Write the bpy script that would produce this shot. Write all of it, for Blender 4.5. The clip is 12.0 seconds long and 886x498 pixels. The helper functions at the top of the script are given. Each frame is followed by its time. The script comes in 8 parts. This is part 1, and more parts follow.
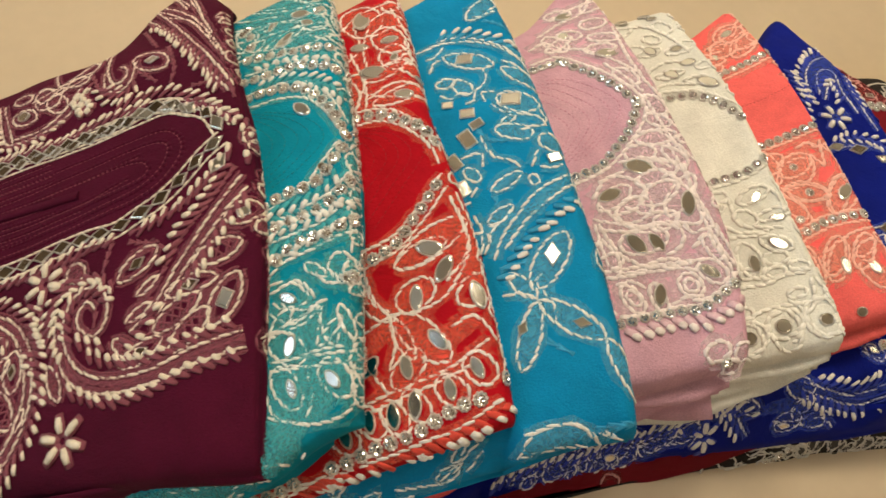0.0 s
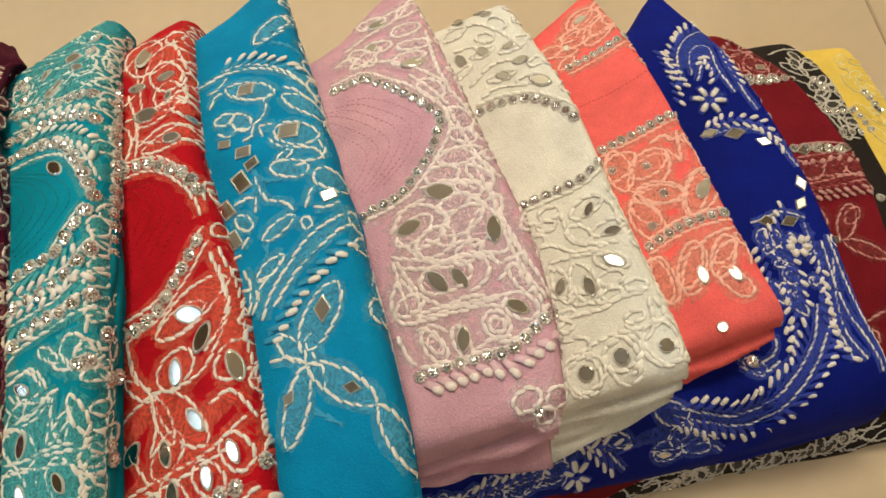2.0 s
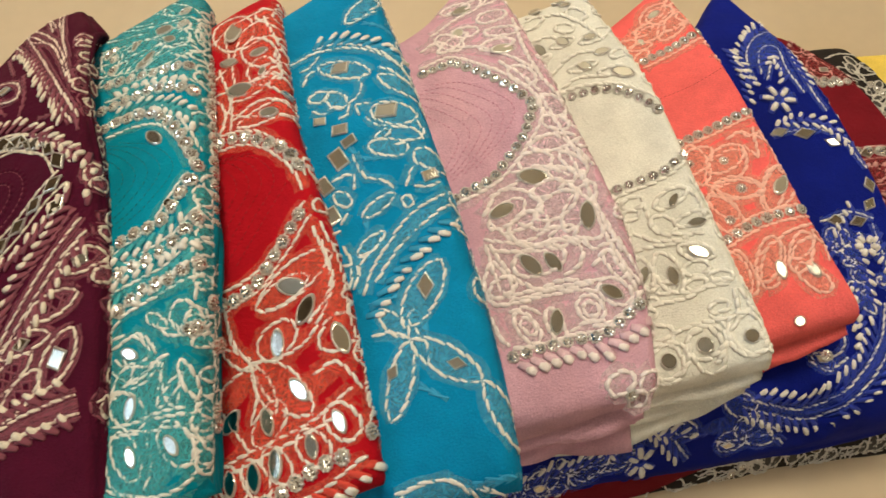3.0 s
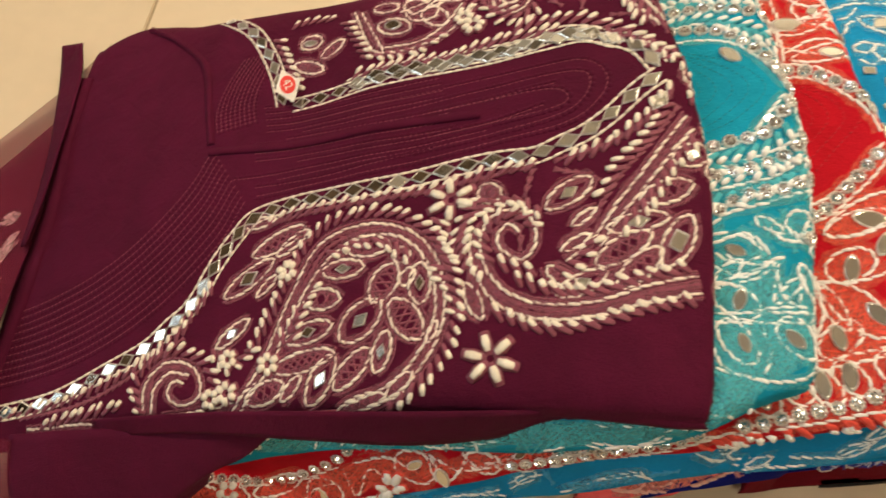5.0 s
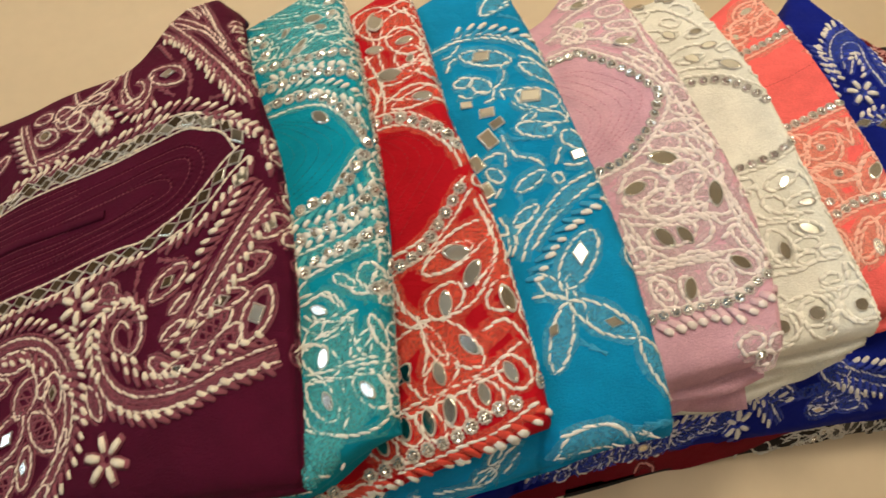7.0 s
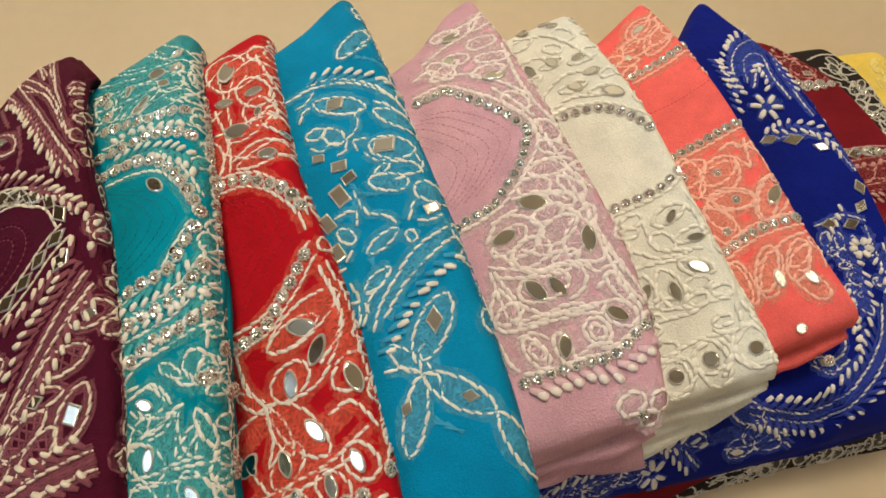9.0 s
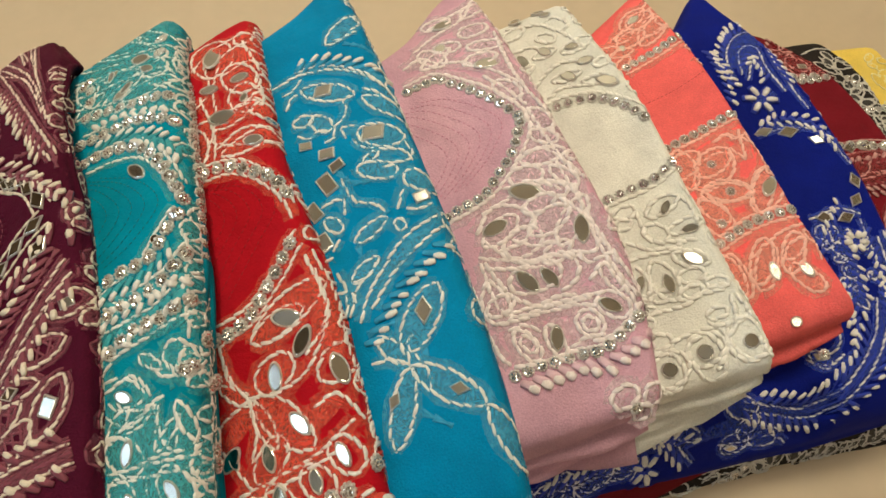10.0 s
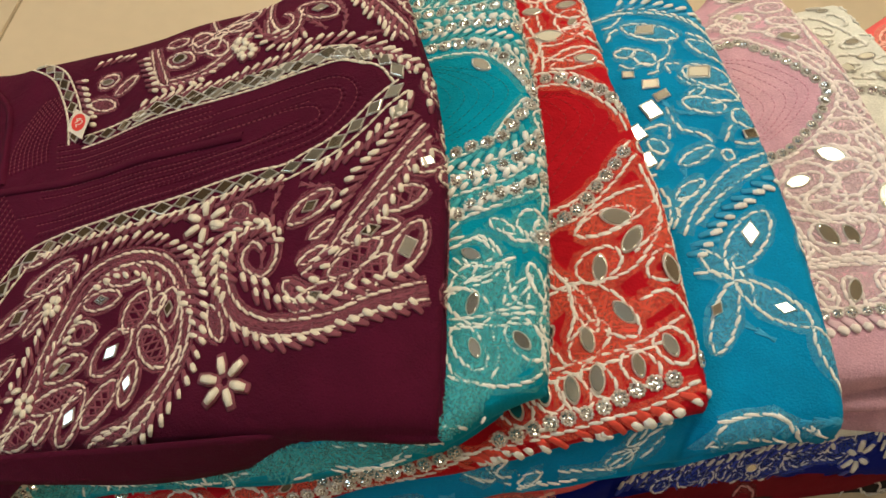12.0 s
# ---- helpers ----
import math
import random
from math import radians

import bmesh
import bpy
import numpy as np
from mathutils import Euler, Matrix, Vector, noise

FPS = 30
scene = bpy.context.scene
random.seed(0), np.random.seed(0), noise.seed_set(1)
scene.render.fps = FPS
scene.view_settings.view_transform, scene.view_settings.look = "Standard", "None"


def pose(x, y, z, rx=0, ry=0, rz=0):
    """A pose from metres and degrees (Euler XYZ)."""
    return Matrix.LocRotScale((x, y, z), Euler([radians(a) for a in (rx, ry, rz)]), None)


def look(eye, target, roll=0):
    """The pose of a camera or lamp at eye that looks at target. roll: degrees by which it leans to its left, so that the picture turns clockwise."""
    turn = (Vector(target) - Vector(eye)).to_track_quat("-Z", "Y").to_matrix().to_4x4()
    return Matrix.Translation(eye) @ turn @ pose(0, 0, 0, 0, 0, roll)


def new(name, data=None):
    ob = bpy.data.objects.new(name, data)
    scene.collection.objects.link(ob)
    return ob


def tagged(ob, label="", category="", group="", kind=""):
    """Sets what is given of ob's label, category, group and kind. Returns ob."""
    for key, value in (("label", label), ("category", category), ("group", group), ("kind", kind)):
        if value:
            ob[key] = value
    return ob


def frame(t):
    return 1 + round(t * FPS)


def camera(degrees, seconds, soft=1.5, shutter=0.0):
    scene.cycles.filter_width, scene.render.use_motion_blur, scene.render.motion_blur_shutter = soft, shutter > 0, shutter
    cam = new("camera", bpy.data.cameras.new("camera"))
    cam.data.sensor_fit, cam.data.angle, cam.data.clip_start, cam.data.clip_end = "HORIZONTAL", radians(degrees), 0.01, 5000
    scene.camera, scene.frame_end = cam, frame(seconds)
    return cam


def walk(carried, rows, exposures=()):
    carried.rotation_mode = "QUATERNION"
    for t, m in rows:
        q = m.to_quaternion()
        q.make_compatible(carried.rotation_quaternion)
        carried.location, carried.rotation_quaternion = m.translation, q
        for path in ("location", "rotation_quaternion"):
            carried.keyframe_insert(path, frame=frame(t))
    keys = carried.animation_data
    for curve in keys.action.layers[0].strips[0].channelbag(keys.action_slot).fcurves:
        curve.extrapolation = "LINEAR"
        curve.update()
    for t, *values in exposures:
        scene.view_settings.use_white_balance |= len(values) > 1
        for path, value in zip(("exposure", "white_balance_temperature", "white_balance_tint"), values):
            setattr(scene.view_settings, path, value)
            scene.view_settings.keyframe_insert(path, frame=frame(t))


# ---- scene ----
cam = camera(70.2, 12.0, soft=1.55, shutter=0.25)
METRES, EYE, TILT, LEAN, TURN = 1.2, 0.55, -65.0, -5.0, 0.0
ROWS = [
    (0.0, 0.0, 0.0, 0.0, 0.0, 0.0, -0.0),
    (0.5, 0.0399, 0.0182, 0.0036, 0.27, 0.08, 1.41),
    (1.0, 0.0884, 0.0248, 0.0128, 2.23, 0.3, 3.37),
    (1.5, 0.1225, 0.0376, 0.0217, 2.11, -0.53, 5.77),
    (2.0, 0.1216, 0.0416, 0.0219, 2.22, -0.73, 5.75),
    (2.5, 0.1058, 0.0439, 0.0205, 2.2, -1.0, 4.64),
    (4.5, -0.1147, -0.0193, 0.005, 1.28, -3.09, -3.28),
    (5.0, -0.1971, 0.002, -0.0212, 3.13, -4.16, -8.07),
    (5.5, -0.2272, 0.0082, -0.0431, 3.94, -4.03, -10.65),
    (6.0, -0.1619, -0.0068, -0.0208, 3.44, -2.51, -6.3),
    (6.5, -0.0758, -0.0082, -0.0015, 2.01, -1.56, -1.65),
    (7.0, -0.0058, 0.0011, 0.0129, 1.31, -1.83, 2.68),
    (7.5, 0.0376, 0.0061, 0.0318, 1.39, -1.5, 5.78),
    (9.5, 0.0676, 0.0379, 0.0316, 0.55, -1.09, 6.59),
    (10.0, 0.0681, 0.0389, 0.0289, 0.18, -1.14, 6.4),
    (10.5, 0.0393, 0.0294, 0.0157, 0.49, -0.59, 3.17),
    (11.0, -0.0084, 0.02, 0.0, 1.87, -0.24, -0.59),
    (11.5, -0.0502, 0.0132, -0.0208, 2.36, 0.62, -4.02),
    (12.0, -0.0755, 0.0162, -0.0293, 2.25, 1.34, -5.04),
]
walk(cam, [(t, pose(0, 0, EYE, TILT, LEAN, TURN) @ pose(METRES * x, METRES * y, METRES * z, 90 + pitch, roll, yaw)) for t, x, y, z, yaw, pitch, roll in ROWS],
     [(0.0, -0.22, 6450, 8), (1.5, -0.25, 6350, 6), (2.7, -0.24, 6350, 6), (4.5, -0.07, 6550, 8), (5.5, 0.32, 6750, 11), (6.0, 0.2, 6700, 11), (6.5, -0.07, 6500, 9), (7.5, -0.22, 6350, 7), (10.0, -0.34, 6250, 5), (11.3, -0.27, 6300, 5), (12.0, -0.22, 6300, 5)])


# ---- light ----
world = bpy.data.worlds.new("world")
world.use_nodes = True
world.node_tree.nodes["Background"].inputs[0].default_value = (1.0, 0.86, 0.66, 1)
world.node_tree.nodes["Background"].inputs[1].default_value = 0.06
scene.world = world


def area_lamp(x, y, z, sx, sy, power, colour, aim=None):
    lamp = bpy.data.lights.new("area_lamp", "AREA")
    lamp.shape, lamp.size, lamp.size_y, lamp.energy, lamp.color = "RECTANGLE", sx, sy, power, colour
    ob = new("area_lamp", lamp)
    ob.matrix_world = look((x, y, z), aim or (x, y + 0.0001, 0))
    return ob


WARM = (1.0, 0.85, 0.62)
area_lamp(-0.25, 1.2, 2.55, 0.56, 0.56, 38, WARM)
area_lamp(1.0, 1.05, 2.55, 0.56, 0.56, 13, WARM)
area_lamp(0.35, -1.3, 2.55, 0.56, 0.56, 10, WARM)
area_lamp(-2.9, -0.4, 1.5, 0.9, 1.1, 10, (0.72, 0.86, 1.0), (0.0, 0.1, 0.2))


# ---- materials ----
def material(name, colour, rough=0.6, metal=0.0, spec=0.5, sheen=0.0, vary=0.1, scale=60.0, fine=900.0, bump=0.15, bump_scale=1400.0,
             second=None, second_scale=8.0, coat=0.0, random_value=0.0, alpha=1.0, transmission=0.0, crinkle=0.0):
    m = bpy.data.materials.new(name)
    m.use_nodes = True
    nt = m.node_tree
    n, l = nt.nodes, nt.links
    b = n["Principled BSDF"]
    b.inputs["Roughness"].default_value, b.inputs["Metallic"].default_value = rough, metal
    b.inputs["Specular IOR Level"].default_value = spec
    b.inputs["Sheen Weight"].default_value = sheen
    b.inputs["Sheen Roughness"].default_value = 0.4
    b.inputs["Coat Weight"].default_value = coat
    b.inputs["Alpha"].default_value = alpha
    b.inputs["Transmission Weight"].default_value = transmission
    co = n.new("ShaderNodeTexCoord")
    big = n.new("ShaderNodeTexNoise")
    big.inputs["Scale"].default_value, big.inputs["Detail"].default_value = scale, 4
    l.new(co.outputs["Object"], big.inputs["Vector"])
    small = n.new("ShaderNodeTexNoise")
    small.inputs["Scale"].default_value, small.inputs["Detail"].default_value = fine, 2
    l.new(co.outputs["Object"], small.inputs["Vector"])
    add = n.new("ShaderNodeMath")
    add.operation = "ADD"
    l.new(big.outputs[0], add.inputs[0])
    l.new(small.outputs[0], add.inputs[1])
    ramp = n.new("ShaderNodeMapRange")
    ramp.inputs["From Min"].default_value, ramp.inputs["From Max"].default_value = 0.7, 1.3
    ramp.inputs["To Min"].default_value, ramp.inputs["To Max"].default_value = 1 - vary, 1 + vary
    l.new(add.outputs[0], ramp.inputs["Value"])
    hue = n.new("ShaderNodeHueSaturation")
    hue.inputs["Color"].default_value = (*colour, 1)
    value = ramp.outputs[0]
    if random_value:
        info = n.new("ShaderNodeObjectInfo")
        spread = n.new("ShaderNodeMapRange")
        spread.inputs["To Min"].default_value, spread.inputs["To Max"].default_value = 1 - random_value, 1 + random_value
        l.new(info.outputs["Random"], spread.inputs["Value"])
        times = n.new("ShaderNodeMath")
        times.operation = "MULTIPLY"
        l.new(spread.outputs[0], times.inputs[0])
        l.new(value, times.inputs[1])
        value = times.outputs[0]
    l.new(value, hue.inputs["Value"])
    if second:
        patch = n.new("ShaderNodeTexNoise")
        patch.inputs["Scale"].default_value, patch.inputs["Detail"].default_value = second_scale, 3
        l.new(co.outputs["Object"], patch.inputs["Vector"])
        mix = n.new("ShaderNodeMix")
        mix.data_type = "RGBA"
        step = n.new("ShaderNodeMapRange")
        step.inputs["From Min"].default_value, step.inputs["From Max"].default_value = 0.4, 0.65
        l.new(patch.outputs[0], step.inputs["Value"])
        l.new(step.outputs[0], mix.inputs[0])
        mix.inputs[6].default_value, mix.inputs[7].default_value = (*colour, 1), (*second, 1)
        l.new(mix.outputs[2], hue.inputs["Color"])
    l.new(hue.outputs[0], b.inputs["Base Color"])
    if bump:
        relief = n.new("ShaderNodeTexNoise")
        relief.inputs["Scale"].default_value, relief.inputs["Detail"].default_value = bump_scale, 2
        l.new(co.outputs["Object"], relief.inputs["Vector"])
        bp = n.new("ShaderNodeBump")
        bp.inputs["Strength"].default_value, bp.inputs["Distance"].default_value = bump, 0.0006
        height = relief.outputs[0]
        if crinkle:
            soft = n.new("ShaderNodeTexNoise")
            soft.inputs["Scale"].default_value, soft.inputs["Detail"].default_value, soft.inputs["Distortion"].default_value = 55, 4, 1.2
            l.new(co.outputs["Object"], soft.inputs["Vector"])
            both = n.new("ShaderNodeMath")
            both.operation = "MULTIPLY_ADD"
            both.inputs[1].default_value = crinkle
            l.new(soft.outputs[0], both.inputs[0])
            l.new(height, both.inputs[2])
            height = both.outputs[0]
        l.new(height, bp.inputs["Height"])
        l.new(bp.outputs[0], b.inputs["Normal"])
    return m


def fabric(name, colour, second=None, **more):
    return material(name, colour, rough=0.85, spec=0.14, vary=0.15, scale=45, fine=1100, bump=0.9, bump_scale=850, second=second, crinkle=2.5, **more)


PLUM = fabric("plum_georgette", (0.066, 0.0025, 0.019), (0.079, 0.0036, 0.0235))
TEAL = fabric("teal_georgette", (0.002, 0.24, 0.36), (0.004, 0.28, 0.41))
RED = fabric("red_georgette", (0.43, 0.003, 0.012), (0.47, 0.005, 0.016))
BLUE = fabric("sky_blue_georgette", (0.003, 0.22, 0.46), (0.005, 0.25, 0.51))
LILAC = fabric("lilac_georgette", (0.61, 0.35, 0.45), (0.67, 0.40, 0.49))
WHITE = fabric("white_georgette", (0.78, 0.77, 0.71), (0.83, 0.82, 0.76))
CORAL = fabric("coral_georgette", (0.86, 0.14, 0.14), (0.90, 0.165, 0.16))
ROYAL = fabric("royal_blue_georgette", (0.002, 0.008, 0.18), (0.003, 0.011, 0.23))
MAROON = fabric("maroon_georgette", (0.16, 0.006, 0.013), (0.19, 0.009, 0.018))
BLACK = fabric("black_georgette", (0.022, 0.018, 0.017), (0.032, 0.027, 0.025))
YELLOW = fabric("yellow_georgette", (0.80, 0.58, 0.10), (0.84, 0.64, 0.16))
TILE = material("beige_tile", (0.57, 0.46, 0.32), rough=0.32, vary=0.03, scale=4, fine=60, bump=0.02, bump_scale=40, second=(0.61, 0.49, 0.345), second_scale=3, random_value=0.02)
GROUT = material("grey_grout", (0.33, 0.25, 0.16), rough=0.9, vary=0.15)
PAINT = material("brown_paint", (0.17, 0.12, 0.08), rough=0.7, vary=0.04, scale=3, fine=50)
CEILING = material("ceiling_paint", (0.78, 0.74, 0.66), rough=0.8, vary=0.03, scale=3, fine=50)


def veil(name, colour, low=0.14, high=0.74):
    """Thread seen through sheer cloth: a thin net with uneven cover."""
    m = material(name, colour, rough=0.8, spec=0.1, vary=0.12, scale=150, fine=2200, bump=0.4, bump_scale=1800)
    n, l = m.node_tree.nodes, m.node_tree.links
    co = n.new("ShaderNodeTexCoord")
    net = n.new("ShaderNodeTexNoise")
    net.inputs["Scale"].default_value, net.inputs["Detail"].default_value, net.inputs["Distortion"].default_value = 330, 3, 1.6
    l.new(co.outputs["Object"], net.inputs["Vector"])
    cover = n.new("ShaderNodeMapRange")
    cover.inputs["From Min"].default_value, cover.inputs["From Max"].default_value = 0.36, 0.66
    cover.inputs["To Min"].default_value, cover.inputs["To Max"].default_value = low, high
    l.new(net.outputs[0], cover.inputs["Value"])
    l.new(cover.outputs[0], n["Principled BSDF"].inputs["Alpha"])
    return m


def glow(name, colour, strength):
    m = bpy.data.materials.new(name)
    m.use_nodes = True
    b = m.node_tree.nodes["Principled BSDF"]
    b.inputs["Base Color"].default_value = (*colour, 1)
    b.inputs["Emission Color"].default_value = (*colour, 1)
    b.inputs["Emission Strength"].default_value = strength
    return m


LIT = glow("lit_diffuser", (1.0, 0.88, 0.70), 5)
DAYLIGHT = glow("window_daylight", (0.66, 0.84, 1.0), 4)


# ---- mesh helpers ----
def link(name, verts, faces, mat, parent=None, label="", smooth=True):
    me = bpy.data.meshes.new(name)
    me.from_pydata(verts, [], faces)
    me.materials.append(mat)
    if smooth:
        me.polygons.foreach_set("use_smooth", [True] * len(me.polygons))
    me.update()
    ob = new(name, me)
    ob.parent = parent
    if label:
        tagged(ob, label)
    return ob


def part(name, bm, mat, parent=None, label="", smooth=False):
    me = bpy.data.meshes.new(name)
    bm.to_mesh(me)
    bm.free()
    me.materials.append(mat)
    if smooth:
        me.polygons.foreach_set("use_smooth", [True] * len(me.polygons))
    ob = new(name, me)
    ob.parent = parent
    if label:
        tagged(ob, label)
    return ob


def box(x0, x1, y0, y1, z0, z1, bevel=0.0):
    bm = bmesh.new()
    bmesh.ops.create_cube(bm, size=1, matrix=Matrix.Translation(((x0 + x1) / 2, (y0 + y1) / 2, (z0 + z1) / 2)) @ Matrix.Diagonal((x1 - x0, y1 - y0, z1 - z0, 1)))
    if bevel:
        bmesh.ops.bevel(bm, geom=bm.edges[:], offset=bevel, segments=2, affect="EDGES")
    return bm


def curve(*pts):
    """A smooth function through a few (position, value) pairs."""
    pts = sorted(pts)
    xs, ys = [p[0] for p in pts], [p[1] for p in pts]
    if len(pts) == 1:
        return lambda t: ys[0]
    d = [(ys[i + 1] - ys[i]) / (xs[i + 1] - xs[i]) for i in range(len(xs) - 1)]
    m = [d[0]] + [(d[i] + d[i + 1]) / 2 if d[i] * d[i + 1] > 0 else 0.0 for i in range(len(d) - 1)] + [d[-1]]

    def f(t):
        if t <= xs[0]:
            return ys[0] + m[0] * (t - xs[0])
        if t >= xs[-1]:
            return ys[-1] + m[-1] * (t - xs[-1])
        i = 0
        while t > xs[i + 1]:
            i += 1
        h = xs[i + 1] - xs[i]
        s = (t - xs[i]) / h
        return ((1 + 2 * s) * (1 - s) ** 2 * ys[i] + s * (1 - s) ** 2 * h * m[i] + s * s * (3 - 2 * s) * ys[i + 1] + s * s * (s - 1) * h * m[i + 1])

    return f


def bulge(s):
    s = min(1.0, max(0.0, s))
    return 1 - math.sqrt(max(0.0, 1 - s * s))


# ---- room ----
floor = tagged(part("floor", box(-2.928, 1.872, -2.75, 2.05, -0.03, -0.0015), GROUT), "beige tiled floor with thin grey joints", "floor", kind="structure")
SIDE = 1.2
tile_mesh = None
for i in range(4):
    for j in range(4):
        x, y = -2.928 + i * SIDE, -2.75 + j * SIDE
        if tile_mesh is None:
            h = SIDE / 2 - 0.0013
            t = part("tile", box(-h, h, -h, h, -0.012, 0.0, 0.0008), TILE, floor)
            tile_mesh = t.data
        else:
            t = new("tile", tile_mesh)
            t.parent = floor
        t.location = (x + SIDE / 2, y + SIDE / 2, 0)
for name, dims in (("wall_north", (-2.928, 1.872, 2.05, 2.15, -0.03, 2.62)), ("wall_south", (-2.928, 1.872, -2.85, -2.75, -0.03, 2.62)), ("wall_east", (1.872, 1.972, -2.85, 2.15, -0.03, 2.62))):
    tagged(part(name, box(*dims), CEILING if name == "wall_north" else PAINT), "plain off-white wall" if name == "wall_north" else "plain dark brown wall", "wall", kind="structure")
west = tagged(new("wall_west"), "plain dark brown wall with a window", "wall", kind="structure")
for dims in ((-3.028, -2.928, -2.85, -0.9, -0.03, 2.62), (-3.028, -2.928, 0.1, 2.15, -0.03, 2.62), (-3.028, -2.928, -0.9, 0.1, -0.03, 0.9), (-3.028, -2.928, -0.9, 0.1, 2.1, 2.62)):
    part("wall_section", box(*dims), PAINT, west)
tagged(part("ceiling", box(-3.028, 1.972, -2.85, 2.15, 2.62, 2.72), CEILING), "plain off-white ceiling", "ceiling", kind="structure")
window = tagged(part("window_1", box(-3.018, -2.998, -0.9, 0.1, 0.9, 2.1), DAYLIGHT), "window with pale blue daylight behind", "window", kind="structure")
for x, y in ((-0.25, 1.2), (1.0, 1.05), (0.35, -1.3)):
    lamp = tagged(new("ceiling_light"), "square flush ceiling light, switched on", "lamp", "ceiling lights")
    lamp.location = (x, y, 2.62)
    part("frame", box(-0.31, 0.31, -0.31, 0.31, -0.03, 0.0, 0.004), CEILING, lamp)
    part("diffuser", box(-0.28, 0.28, -0.28, 0.28, -0.036, -0.031), LIT, lamp)


# ---- the pile of folded kurtas: each one a sheet over the next ----
class Cloth:
    """A folded garment: its fold edge x(y), the ridge height z(y), the fall to its hidden side, and its near and far edges y(x)."""

    def __init__(self, name, label, mat, edge, ridge, slope, near, far, left, drop, width, back=0.010, roll=0.006, thick=0.012, above=None, seed=0.0, fall=None, wrinkle=0.0015, tier=0.0):
        self.name, self.label, self.mat, self.above = name, label, mat, above
        self.edge, self.ridge, self.near, self.far = curve(*edge), curve(*ridge), curve(*near), curve(*far)
        self.slope, self.left, self.drop, self.width, self.back, self.roll, self.thick, self.seed = slope, left, curve(*drop), width, back, roll, thick, seed
        self.fall, self.wrinkle, self.tier = fall, wrinkle, tier
        self.root = None

    def inside(self, x, y):
        return self.left < x < self.edge(y) and self.near(x) < y < self.far(x)

    def reach(self, x, y):
        """Whether embroidery may lie here: on top, or a little way down the folded side."""
        return self.left < x < self.edge(y) + 0.018 and self.near(x) - 0.003 < y < self.far(x)

    def height(self, x, y):
        u = self.edge(y) - x
        z = self.ridge(y)
        if self.fall:
            z += self.fall(x)
        else:
            z -= self.slope * max(0.0, u - self.roll)
        z -= self.roll * bulge(1 - u / self.roll)
        s = (self.near(x) + self.tier + self.width - y) / self.width
        z -= self.drop(x) * bulge(s)
        s = (y - self.far(x) + self.back * 1.5) / (self.back * 1.5)
        z -= self.back * bulge(s)
        p = Vector((x * 14, y * 9, self.seed))
        z += self.wrinkle * (noise.noise(p) + 0.6 * noise.noise(p * 2.7))
        if self.above:
            upper = self.above
            while upper:
                if upper.inside(x, y):
                    z = min(z, upper.height(x, y) - 0.009)
                    break
                gap = upper.near(x) - y
                if upper.left - 0.01 < x < upper.edge(upper.near(x)) and 0 <= gap < 0.09:
                    z = min(z, upper.height(max(x, upper.left), upper.near(x) + 0.0004) - 0.008 - gap * 1.5)
                    break
                upper = upper.above
        return max(z, 0.002)

    def at(self, x, y, lift=0.0):
        """The place on the cloth over (x, y), and its normal."""
        e = 0.0015
        over = x - self.edge(y)
        if over > 0:
            rim = self.edge(y)
            nrm = Vector((1, (self.edge(y - 0.002) - self.edge(y + 0.002)) / 0.004 * -1, 0.25)).normalized()
            return Vector((rim + 0.0012, y, self.height(rim, y) - over)) + nrm * lift, nrm
        z = self.height(x, y)
        zx = (self.height(x - e, y) - z) / -e if x + e > self.edge(y) else (self.height(x + e, y) - z) / e
        zy = (self.height(x, y + e) - z) / e
        nrm = Vector((-max(-2.5, min(2.5, zx)), -max(-2.5, min(2.5, zy)), 1)).normalized()
        return Vector((x, y, z)) + nrm * lift, nrm

    def spot(self, a, v):
        y = 0.2
        for _ in range(5):
            x = self.left + (self.edge(y) - self.left) * a
            y = self.near(x) + self.tier + (self.far(x) - self.near(x) - self.tier) * v
        return x, y

    def build(self, group="folded kurtas"):
        self.root = tagged(new(self.name), self.label, "kurta", group)
        na, nv = 72, 72
        verts, faces = [], []
        for i in range(na + 1):
            a = 1 - (1 - i / na) ** 1.6
            for j in range(nv + 1):
                v = j / nv
                v = v + 0.09 * math.sin(2 * math.pi * v) * -1
                x, y = self.spot(a, v)
                verts.append((x, y, self.height(x, y)))
        at = lambda i, j: i * (nv + 1) + j
        faces += [(at(i, j), at(i + 1, j), at(i + 1, j + 1), at(i, j + 1)) for i in range(na) for j in range(nv)]
        ring = [at(na, j) for j in range(nv + 1)] + [at(i, nv) for i in range(na - 1, -1, -1)] + [at(0, j) for j in range(nv - 1, -1, -1)] + [at(i, 0) for i in range(1, na)]
        prev = ring
        cx, cy = sum(verts[k][0] for k in ring) / len(ring), sum(verts[k][1] for k in ring) / len(ring)
        layers = 4 if self.tier else max(2, round(self.thick / 0.0095))
        lip = ((0.08, -0.0004, 0.75), (0.3, -0.0016, 1.0), (0.7, -0.0014, 0.97), (0.92, 0.0004, 0.8), (1.0, 0.0036, 0.45))
        profile = [((i + f) / layers, inset if i < layers - 1 else inset + 0.002, i, out) for i in range(layers) for f, inset, out in lip]
